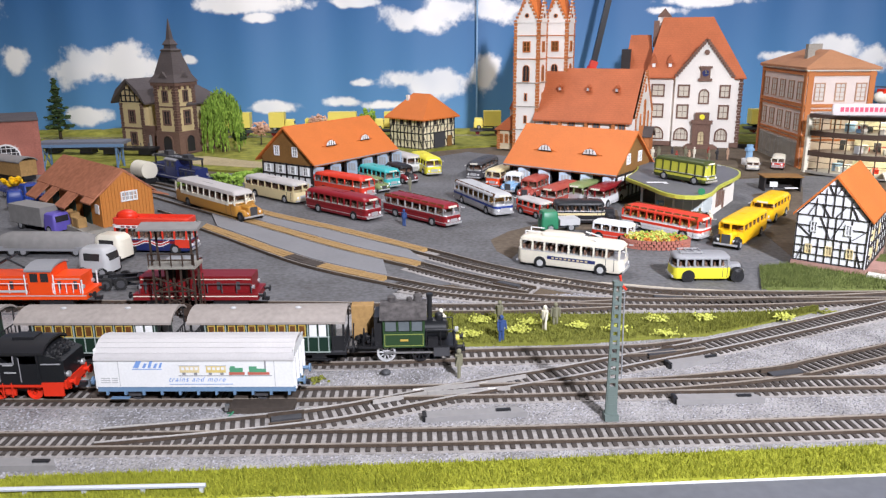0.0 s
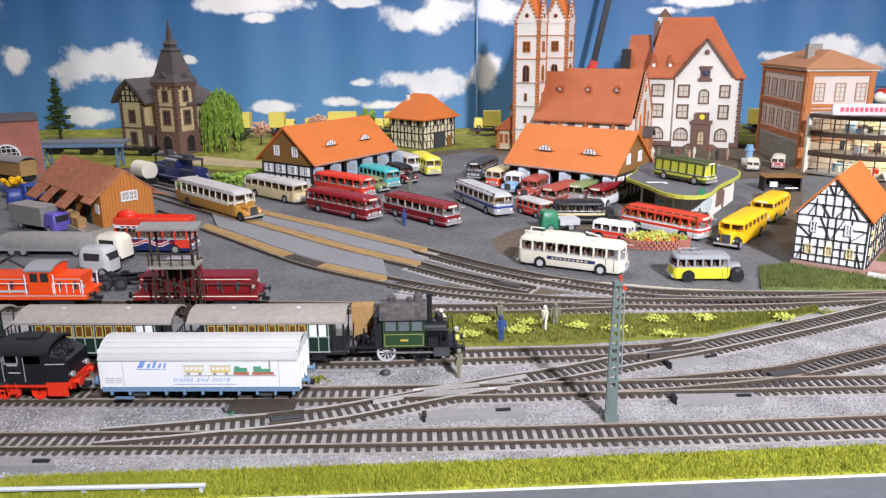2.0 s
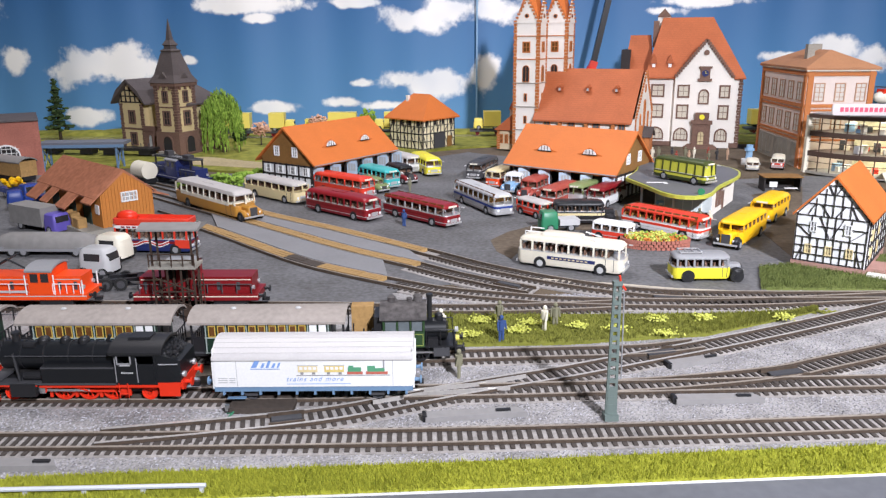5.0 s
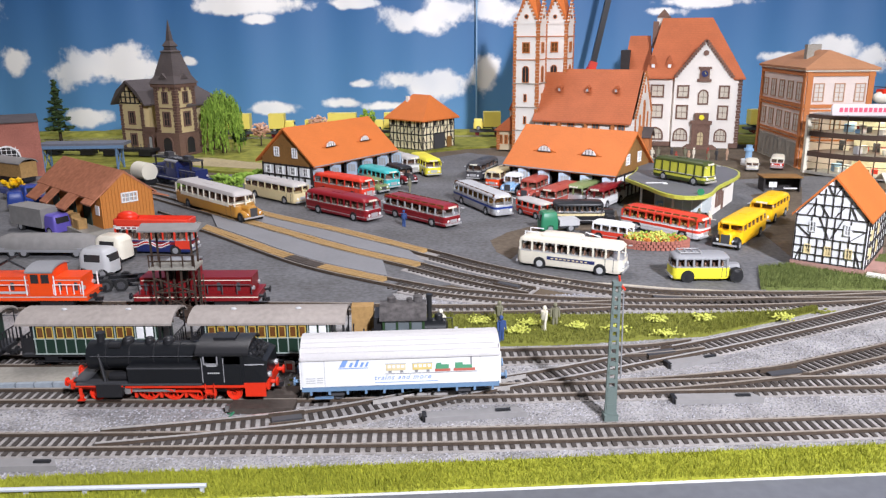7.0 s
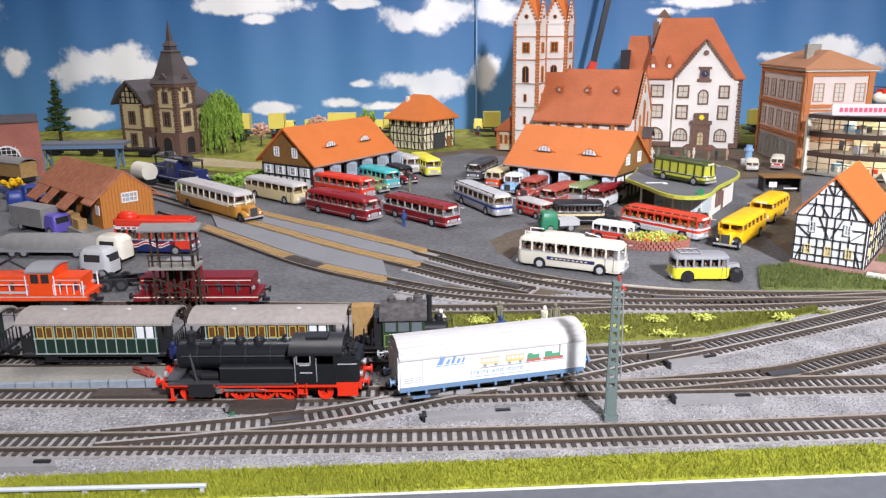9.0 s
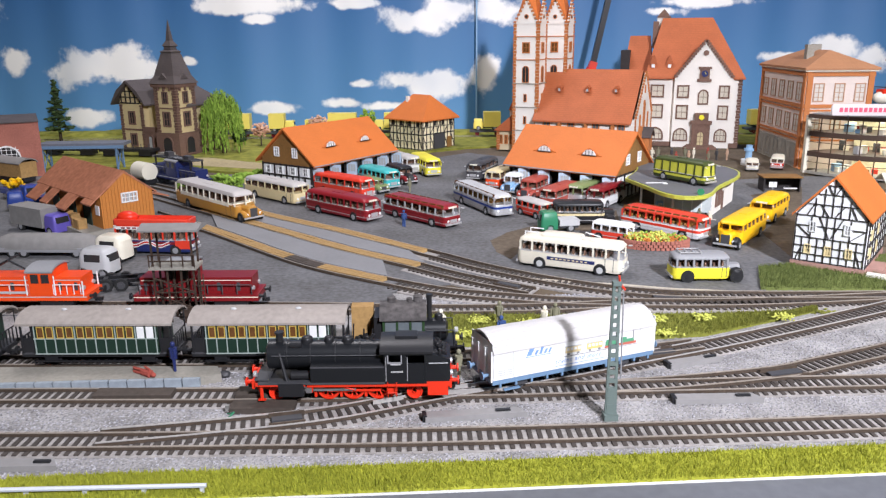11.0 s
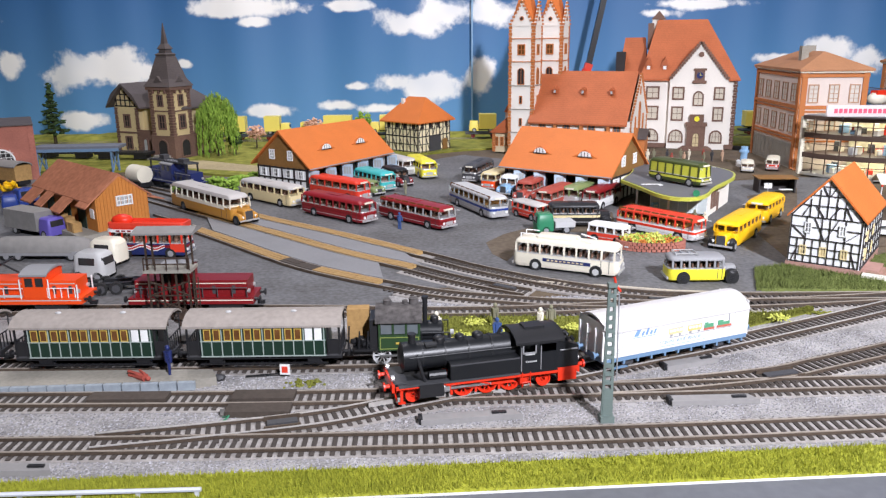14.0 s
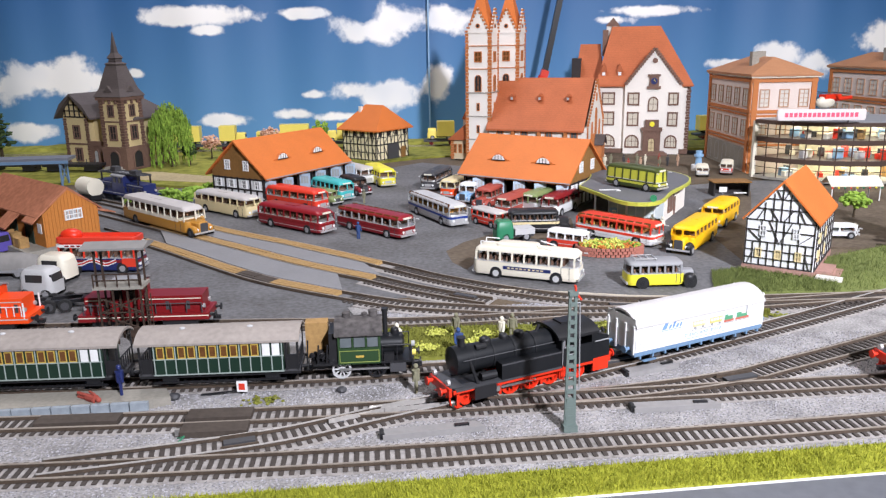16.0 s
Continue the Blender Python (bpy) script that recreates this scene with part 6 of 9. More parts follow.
def mill():
    root = thing("gate_house", "half-timbered gate house with orange hipped roof", "house", -10.6, 159.5, 0.2, -41)
    L, D, h = 9.0, 9.6, 6.2
    # front wall faces the yard's left, right wall holds the gateway
    walls(root, L, D, h, "yellowtimber")
    for face, W, gate in ((((0, 0), 0), L, False), (((L, 0), 90), D, True)):
        n = 9
        for k in range(n + 1):
            u = 0.1 + k * (W - 0.2) / n
            beam(root, face, (u, 0.1), (u, h), 0.13)
        for z in (0.2, 1.6, 3.1, 4.5, 6.0):
            beam(root, face, (0.1, z), (W - 0.1, z), 0.22 if z == 3.1 else 0.12)
        for k in range(0, n, 2):
            u0, u1 = 0.1 + k * (W - 0.2) / n, 0.1 + (k + 1) * (W - 0.2) / n
            beam(root, face, (u0, 3.2), (u1, 4.4 + 1.5 * (k % 4 == 0)), 0.1)
            beam(root, face, (u1, 0.3), (u0, 2.9), 0.1)
        for k in range(4):
            window(root, face, (k + 0.5) * W / 4, 4.7, 0.75, 0.95, "beam", "glass", (0, 0), t=0.1)
        if gate:
            # No opening is cut; the slab's dark colour gives the passage its shade.
            part("gateway", boxes((L + 0.02, L + 0.14, 3.3, 6.6, 0, 3.0)), "darkgrey", root, "dark slab coloured as the gateway's inner shade, in timber framing")
            part("door", boxes((L + 0.02, L + 0.2, 7.2, 8.6, 0, 2.2)), "board", root)
    bm = bmesh.new()
    gable_roof(bm, -0.8, L + 0.8, -0.8, D + 0.8, h - 0.2, 10.5, 0.25, "x", 3.0)
    part("roof", bm, "tile", root, "orange hipped roof")
    part("chimney", boxes((1.8, 2.4, 3.0, 3.6, 7.5, 10.2)), "plaster", root)


M["yellowtimber"] = material("cream_infill", (0.8, 0.72, 0.48), 0.8, 0, 0.08, 400, 0.1)
mill()


def quoins(parent, face, u, h, mat, n, w=0.5):
    for k in range(n):
        ww = w if k % 2 else w * 0.62
        beam(parent, face, (u - ww / 2, (k + 0.5) * h / n), (u + ww / 2, (k + 0.5) * h / n), h / n * 0.86, 0.16, mat, "quoin")


def church():
    root = thing("church", "white church with red roof and twin towers", "church", 17.7, 149.8, 0.2, -25)
    # nave: local x along the long wall, front towards the yard
    L, D, h, ridge = 18.8, 15.5, 7.0, 15.2
    walls(root, L, D, h, "plaster", gables=ridge - 0.2)
    bm = bmesh.new()
    gable_roof(bm, -0.3, L - 0.5, -0.9, D + 0.9, h - 0.6, ridge + 0.3, 0.3)
    part("roof", bm, "redtile", root, "dull red tiled nave roof")
    F, E = ((0, 0), 0), ((L, 0), 90)
    for k in range(4):
        window(root, F, 2.3 + k * 4.7, 3.4, 1.4, 3.0, "brickorange", "cabglass", (1, 0), True, 0.16)
        part("buttress", boxes((k * 5.0 + 4.6, k * 5.0 + 5.2, -0.7, 0.0, 0, 6.0)), "brickorange", root, bevel=0.06)
    for k in range(3):
        bm = boxes((-0.35, 0.35, -0.4, 0.9, 0, 0.75))
        loft(bm, [[(-0.5, yy, 0.7), (0.5, yy, 0.7), (0, yy, 1.25)] for yy in (-0.55, 1.3)])
        o = part("dormer", bm, "redtile", root)
        o.matrix_basis = Matrix.Translation(((3.6 + k * 5.4) * C, 3.6 * C, 11.5 * C))
        part("pane", boxes((-0.2, 0.2, -0.45, -0.38, 0.1, 0.6)), "paleglass", o)
    window(root, E, D / 2, 4.0, 1.6, 6.0, "brickorange", "amberglass", (1, 2), True, 0.25)
    for u in (D / 2 - 3.6, D / 2 + 3.6):
        window(root, E, u, 3.6, 0.9, 4.0, "brickorange", "amberglass", (0, 1), True, 0.18)
    window(root, E, D / 2, 11.3, 0.7, 1.5, "brickorange", "glass", (0, 0), True, 0.15)
    quoins(root, E, 0.25, 7, "brickorange", 14)
    quoins(root, E, D - 0.25, 7, "brickorange", 14)
    n = 16
    for k in range(n):
        f = (k + 0.5) / n
        for s in (0, 1):
            u = f * D / 2 if s == 0 else D - f * D / 2
            beam(root, E, (u - 0.22, h + f * (ridge - h) + 0.1), (u + 0.22, h + f * (ridge - h) + 0.1), 0.42, 0.3, "brickorange", "gable_step")
    part("porch", boxes((L, L + 1.6, D / 2 - 1.6, D / 2 + 1.6, 0, 3.4)), "brickorange", root, bevel=0.1)
    bm = bmesh.new()
    gable_roof(bm, L - 0.2, L + 2.0, D / 2 - 2.0, D / 2 + 2.0, 3.3, 5.0, 0.2)
    part("porch_roof", bm, "slate", root)

    def tower(tx, ty, w, top):
        tw = part("tower", boxes((tx, tx + w, ty, ty + w, 0, top)), "plaster", root)
        faces = (((tx, ty), 0), ((tx + w, ty), 90))
        for face in faces:
            for u in (0.18, w - 0.18):
                quoins(root, face, u, top, "brickorange", 40, 0.36)
            for z in (4.2, 8.6, 13.0, 17.4, 21.6):
                beam(root, face, (0, z), (w, z), 0.16, 0.2, "brickorange" if z > 16 else "greystone", "cornice")
            window(root, face, w / 2, 13.2, 1.35, 3.1, "brickorange", "glass", (1, 0), True, 0.1)
            for z in (5.4, 9.6):
                window(root, face, w / 2, z, 0.6, 1.5, "brickorange", "glass", (0, 0), False, 0.12)
            window(root, face, w / 2, 18.6, 1.5, 2.0, "brickorange", "amberglass", (1, 1), False, 0.18)
            bm = bmesh.new()
            loft(bm, [[(0, y, 0), (w, y, 0), (w / 2, y, w * 0.95)] for y in (-0.1, 0.12)])
            g = part("tower_gable", bm, "plaster", root)
            g.matrix_basis = pose(face[0][0] * C, face[0][1] * C, top * C, 0, 0, face[1])
            for k in range(7):
                f = (k + 0.5) / 7
                for uu in (f * w / 2, w - f * w / 2):
                    beam(root, face, (uu - 0.16, top + f * w * 0.95), (uu + 0.16, top + f * w * 0.95), 0.36, 0.4, "brickorange", "gable_step")
            bm = bmesh.new()
            rod(bm, (w / 2, -0.2, 1.3), (w / 2, 0.0, 1.3), 0.42, 16)
            o = part("round_window", bm, "brickorange", root)
            o.matrix_basis = pose(face[0][0] * C, face[0][1] * C, top * C, 0, 0, face[1])
            bm = bmesh.new()
            rod(bm, (w / 2, -0.24, 1.3), (w / 2, -0.15, 1.3), 0.27, 16)
            part("pane", bm, "glass", o)
        bm = bmesh.new()
        c = (tx + w / 2, ty + w / 2)
        loft(bm, [[(tx + 0.1, ty + 0.1, top), (tx + w - 0.1, ty + 0.1, top), (tx + w - 0.1, ty + w - 0.1, top), (tx + 0.1, ty + w - 0.1, top)], [(c[0] + dx, c[1] + dy, top + 9) for dx, dy in ((-0.1, -0.1), (0.1, -0.1), (0.1, 0.1), (-0.1, 0.1))]])
        part("spire", bm, "tile", root, "orange pointed spire")
    tower(-4.6, 0.4, 4.8, 23.9)
    tower(-1.2, 7.2, 4.8, 23.9)
    # side chapel
    part("chapel", boxes((-8.4, -4.7, 2.0, 8.5, 0, 4.0)), "cream2", root)
    bm = bmesh.new()
    loft(bm, [[(-9.0, y, 3.8), (-4.4, y, 7.6), (-4.4, y, 3.8)] for y in (1.5, 9.0)])
    part("chapel_roof", bm, "redtile", root)
    bm = bmesh.new()
    loft(bm, [[(-7.6, y, 7.4), (-4.4, y, 14.0), (-4.4, y, 7.4)] for y in (6.0, 12.5)])
    part("aisle_roof", bm, "redtile", root)
    part("aisle", boxes((-7.4, -4.6, 6.2, 12.3, 0, 7.4)), "plaster", root)
    for k in range(3):
        window(root, ((-8.4, 2.0), 0), 0.8 + k * 1.1, 1.2, 0.7, 1.8, "brickorange", "amberglass", (1, 1), False, 0.14)
    quoins(root, ((-8.4, 2.0), 0), 0.2, 4, "brickorange", 8)
    quoins(root, ((-8.4, 2.0), 0), 3.5, 4, "brickorange", 8)


M["cream2"] = material("cream_stone", (0.6, 0.5, 0.33), 0.85, 0, 0.1, 400, 0.2)
church()


def town_hall():
    root = thing("town_hall", "white town hall with red roof and stepped gable", "town hall", 40.9, 158.6, 0.3, -17)
    L, D, h, ridge = 17.6, 14.0, 13.6, 24.8
    walls(root, L, D, h, "plaster")
    part("plinth", boxes((-0.15, L + 0.15, -0.15, D, 0, 0.9)), "brownstone", root)
    F = ((0, 0), 0)
    bm = bmesh.new()
    gable_roof(bm, -0.6, L + 0.6, -0.7, D + 0.7, h - 0.1, ridge, 0.3, "x", 2.6, 6.6)
    part("roof", bm, "redtile", root, "red tiled hipped roof")
    FB = ((0, -0.95), 0)
    g0, g1, gz = 5.2, 16.0, 20.6
    bm = bmesh.new()
    loft(bm, [[(g0, y, h - 0.2), (g1, y, h - 0.2), ((g0 + g1) / 2, y, gz)] for y in (-0.95, 0.4)])
    box(bm, g0, g1, -0.95, 0.0, 0, h - 0.2)
    part("gable", bm, "plaster", root, "tall white stepped gable")
    bm = bmesh.new()
    loft(bm, [[(g0 - 0.3, y, h - 0.2), (g1 + 0.3, y, h - 0.2), ((g0 + g1) / 2, y, gz + 0.3)] for y in (0.42, 7.0)])
    part("gable_roof", bm, "redtile", root)
    n = 15
    for k in range(n):
        f = (k + 0.5) / n
        for u in (g0 + f * (g1 - g0) / 2, g1 - f * (g1 - g0) / 2):
            beam(root, FB, (u - 0.2, h + f * (gz - h)), (u + 0.2, h + f * (gz - h)), 0.45, 0.5, "brownstone", "gable_step")
    mid = (g0 + g1) / 2
    for u in (2.0, 15.2):
        for z, hh in ((9.6, 2.5), (5.5, 2.8)):
            window(root, F if u < 5 else FB, u if u < 5 else u - 0.7, z, 2.6 if u < 5 else 2.0, hh, "brownstone", "palepane", (1, 1), False, 0.3)
        window(root, F if u < 5 else FB, u if u < 5 else u - 0.8, 1.2, 3.2 if u < 5 else 2.4, 2.6, "brownstone", "palepane", (3, 1), True, 0.28)
    for z, hh in ((9.6, 2.5), (5.5, 2.8)):
        window(root, FB, 6.9, z, 2.3, hh, "brownstone", "palepane", (1, 1), False, 0.3)
    window(root, FB, 6.9, 1.2, 2.8, 2.6, "brownstone", "palepane", (3, 1), True, 0.28)
    window(root, FB, mid + 0.1, 8.4, 2.0, 2.9, "brownstone", "palepane", (1, 1), True, 0.26)
    part("portal", boxes((mid - 1.6, mid + 1.8, -1.8, -0.9, 0, 4.6)), "brownstone", root, bevel=0.1)
    part("portal_cap", boxes((mid - 1.9, mid + 2.1, -1.9, -0.9, 4.6, 5.3), (mid - 1.2, mid + 1.4, -1.8, -0.9, 5.3, 6.8)), "brownstone", root, bevel=0.15)
    o = window(root, ((0, -1.8), 0), mid + 0.1, 0.2, 1.5, 3.2, "brownstone", "warmpane", (1, 2), True, 0.2)
    bm = bmesh.new()
    rod(bm, (mid + 0.1, -1.95, 6.0), (mid + 0.1, -1.8, 6.0), 0.5, 12)
    part("arms_shield", bm, "lemon", root)
    part("clock_frame", boxes((mid - 1.2, mid + 1.4, -1.35, -0.95, 12.8, 13.3), (mid - 0.8, mid + 1.0, -1.3, -0.95, 13.3, 15.2), (mid - 1.1, mid + 1.3, -1.35, -0.95, 15.2, 15.6)), "brownstone", root, bevel=0.08)
    bm = bmesh.new()
    rod(bm, (mid + 0.1, -1.42, 14.3), (mid + 0.1, -1.25, 14.3), 0.62, 18)
    c = part("clock_face", bm, "navy", root)
    part("clock_hand", boxes((mid + 0.07, mid + 0.13, -1.47, -1.42, 14.3, 14.75), (mid + 0.1, mid + 0.45, -1.47, -1.42, 14.27, 14.33)), "lemon", c)
    bm = bmesh.new()
    rod(bm, (mid + 0.1, -1.15, 18.2), (mid + 0.1, -0.95, 18.2), 0.5, 14)
    part("round_window", bm, "brownstone", root)
    quoins(root, F, L - 0.2, h, "brownstone", 26, 0.6)
    quoins(root, ((L, 0), 90), 0.2, h, "brownstone", 26, 0.6)
    for u in (0.9, 4.0):
        bm = boxes((-0.5, 0.5, -0.5, 1.0, 0, 1.0))
        loft(bm, [[(-0.7, yy, 0.9), (0.7, yy, 0.9), (0, yy, 2.6)] for yy in (-0.65, 1.2)])
        o = part("dormer", bm, "redtile", root)
        o.matrix_basis = Matrix.Translation((u * C, 0.9 * C, 15.2 * C))
        part("pane", boxes((-0.3, 0.3, -0.56, -0.48, 0.15, 0.8)), "white", o)
    part("chimney", boxes((0.2, 1.3, 6.0, 7.0, 19, 24.2)), "brownstone", root, bevel=0.08)
    part("turret", boxes((0.9, 3.4, 7.2, 9.4, 20, 25.0)), "plaster", root)
    bm = bmesh.new()
    loft(bm, [[(0.7, y, 24.9), (3.6, y, 24.9), (2.15, y, 26.6)] for y in (7.0, 9.6)])
    part("turret_roof", bm, "brownstone", root)
    # side wing with a timbered bay
    part("side_wing", boxes((-4.5, 0, 5, 13, 0, 14)), "plaster", root)
    bm = bmesh.new()
    gable_roof(bm, -5.2, 0.5, 4.2, 14, 13.6, 21.4, 0.3, "x", 0.8)
    part("wing_roof", bm, "redtile", root)
    part("oriel", boxes((-5.8, -4.0, 4.6, 8, 13.2, 18.6)), "beam", root, "dark timbered oriel", bevel=0.1)
    for k in range(3):
        part("stair", boxes((mid - 3.0 + k * 0.3, mid + 3.2 - k * 0.3, -3.6 + k * 0.6, -1.0, 0, 0.25 + k * 0.2)), "brownstone", root)


town_hall()


def station():
    root = thing("station_building", "pale rose three-storey building with brick corners", "building", 59.4, 129.9, 0.2, -2)
    L, D, h = 10.8, 19.8, 16.2
    walls(root, L, D, h, "pinkplaster")
    bm = bmesh.new()
    rect = lambda z: [(-0.6, -0.6, z), (L + 0.6, -0.6, z), (L + 0.6, D + 0.6, z), (-0.6, D + 0.6, z)]
    loft(bm, [rect(h - 0.1), rect(h + 0.25), [(L / 2 - 0.1, 5.0, h + 2.9), (L / 2 + 0.1, 5.0, h + 2.9), (L / 2 + 0.1, D - 5.0, h + 2.9), (L / 2 - 0.1, D - 5.0, h + 2.9)]])
    part("roof", bm, "browntile", root, "light brown hipped roof")
    part("eave", boxes((-0.4, L + 0.4, -0.4, D + 0.4, h - 0.35, h)), "offwhite", root)
    for k, (cx, cy) in enumerate(((2.6, 6.5), (5.2, 10.0))):
        part("chimney", boxes((cx - 0.6, cx + 0.6, cy - 0.6, cy + 0.6, h, h + 3.8)), "greystone", root, bevel=0.06)
    F, S = ((0, 0), 0), ((0, D), -90)
    for face, W in ((F, L), (S, D)):
        for u in (0.5, W - 0.5):
            beam(root, face, (u, 0.2), (u, h - 0.6), 0.9, 0.3, "brickorange", "corner_pier")
        for z in (h - 0.8, 10.3, 5.3):
            beam(root, face, (0.1, z), (W - 0.1, z), 0.55 if z > 10 else 0.35, 0.28, "brickorange", "brick_band")
        for z in (9.6, 4.7):
            beam(root, face, (0.1, z), (W - 0.1, z), 0.3, 0.22, "brickorange", "brick_band")
    for k in range(3):
        window(root, F, 2.1 + k * (L - 4.2) / 2, 11.0, 1.7, 3.0, "sandframe", "blind", (1, 3), False, 0.17)
        window(root, F, 2.1 + k * (L - 4.2) / 2, 5.8, 1.7, 3.0, "sandframe", "blind", (1, 3), False, 0.17)
    for k in range(5):
        u = D * (0.12 + 0.19 * k)
        window(root, S, u, 11.0, 2.2, 3.1, "sandframe", "blind", (1, 2), False, 0.15)
        window(root, S, u, 5.9, 2.2, 3.0, "sandframe", "blind", (1, 2), False, 0.15)
        window(root, S, u, 0.6, 2.0, 3.4, "lightgrey", "glass", (1, 2), True, 0.18)
    part("ground_storey", boxes((-0.16, -0.02, 1.2, D - 1.2, 0, 4.2)), "greystone", root)


M["sandframe"] = material("sandstone_frame", (0.46, 0.27, 0.17), 0.8, 0, 0.12, 400, 0.1)
M["blind"] = material("pale_blind", (0.6, 0.56, 0.5), 0.5, 0, 0.12, 300, 0.0)
station()


def glass_front():
    root = thing("glass_building", "curved glass-fronted building lit from inside", "building", 75.5, 131.0, 0.2, 0)
    R0, a0, a1, n = 17.5, 200, 335, 18
    ang = [radians(a0 + (a1 - a0) * k / n) for k in range(n + 1)]
    def ring(r, z):
        return [(r * math.cos(a), r * math.sin(a) * 0.82, z) for a in ang]
    def band(name, r0, r1, z0, z1, mat, parent=root, label=""):
        bm = bmesh.new()
        A, B, A2, B2 = ring(r0, z0), ring(r1, z0), ring(r0, z1), ring(r1, z1)
        loft(bm, [[A[k], B[k], B2[k], A2[k]] for k in range(n + 1)])
        return part(name, bm, mat, parent, label)
    for z0 in (2.8, 6.0):
        band("floor_band", 3, R0 + 0.15, z0, z0 + 0.8, "bronze", root, "dark bronze floor edge")
    band("roof", 1, R0 + 0.6, 8.9, 9.5, "bronze", root, "flat roof with dark curved rim")
    band("roof_deck", 1, R0 - 0.2, 9.5, 9.6, "grey")
    band("base", 3, R0 + 0.2, 0, 0.4, "greystone")
    for z0, z1 in ((0.4, 2.8), (3.6, 6.0), (6.8, 8.9)):
        band("back_wall", 8.0, 8.2, z0, z1, "roomwall")
        band("ceiling_light", 9.5, 15.0, z1 - 0.2, z1 - 0.12, "roomglow")
        for k in range(n + 1):
            a = ang[k]
            x, y = R0 * math.cos(a), R0 * math.sin(a) * 0.82
            part("mullion", rods(0.1, ((x, y, z0), (x, y, z1)), n=6), "bronze", root)
        for k in range(n):
            p, q = ring(R0 - 0.12, 0)[k], ring(R0 - 0.12, 0)[k + 1]
            bm = bmesh.new()
            bm.faces.new([bm.verts.new(v) for v in ((p[0], p[1], z0), (q[0], q[1], z0), (q[0], q[1], z1), (p[0], p[1], z1))])
            g = part("pane", bm, GLASS, root)
            g.visible_shadow = False
        bm = bmesh.new()
        for s in range(len(ang) - 1):
            p, q = ring(R0, z0 + (z1 - z0) * 0.62)[s], ring(R0, z0 + (z1 - z0) * 0.62)[s + 1]
            rod(bm, p, q, 0.06, 5)
        part("transom", bm, "bronze", root)
        for k in range(34):
            a = radians(random.uniform(a0 + 6, a1 - 6))
            r = random.uniform(10, 15.5)
            bm = bmesh.new()
            w = random.uniform(0.5, 1.2)
            box(bm, -w * 0.7, w * 0.7, -0.4, 0.4, 0, random.uniform(0.5, 1.7))
            o = part("furniture", bm, random.choice(("crate", "lightgrey", "brightred", "offwhite", "darkgrey", "lightblue")), root, bevel=0.06)
            o.matrix_basis = pose(r * math.cos(a) * C, r * math.sin(a) * 0.82 * C, z0 * C, 0, 0, random.uniform(0, 90))
    part("end_wall", boxes((-16.9, -16.3, -5.0, -4.2, 0, 9.2)), "offwhite", root)
    # roof sign: pink bars stand for its lettering
    sg = thing("roof_sign", "rounded white roof sign with pink lettering bars", "sign", 64.3, 116.6, 10.3, -8)
    part("panel", hull(13.0, 0.4, 0.18, ((0, 0.97, 1), (0.25, 1, 1), (1.4, 1, 1), (1.65, 0.97, 1))), "signwhite", sg, smooth=True)
    for k in range(16):
        part("letter_bar", boxes((-5.4 + k * 0.68, -4.92 + k * 0.68, -0.24, -0.2, 0.5, 1.15)), "pink", sg)
    for u in (-4, 4):
        part("post", rods(0.12, ((u, 0, -0.4), (u, 0, 0.1))), "darkgrey", sg)


M["bronze"] = paint("dark_bronze", 0.07, 0.045, 0.035, 0.45)
M["roomwall"] = material("room_cream", (0.7, 0.66, 0.48), 0.8, 0, 0.45, 90, 0.1)
M["signwhite"] = paint("sign_white", 0.75, 0.68, 0.68, 0.4)
GLASS = bpy.data.materials.new("clear_pane")
GLASS.use_nodes = True
GLASS.node_tree.nodes["Principled BSDF"].inputs["Transmission Weight"].default_value = 1.0
GLASS.node_tree.nodes["Principled BSDF"].inputs["Roughness"].default_value = 0.02
GLASS.node_tree.nodes["Principled BSDF"].inputs["IOR"].default_value = 1.02
glass_front()


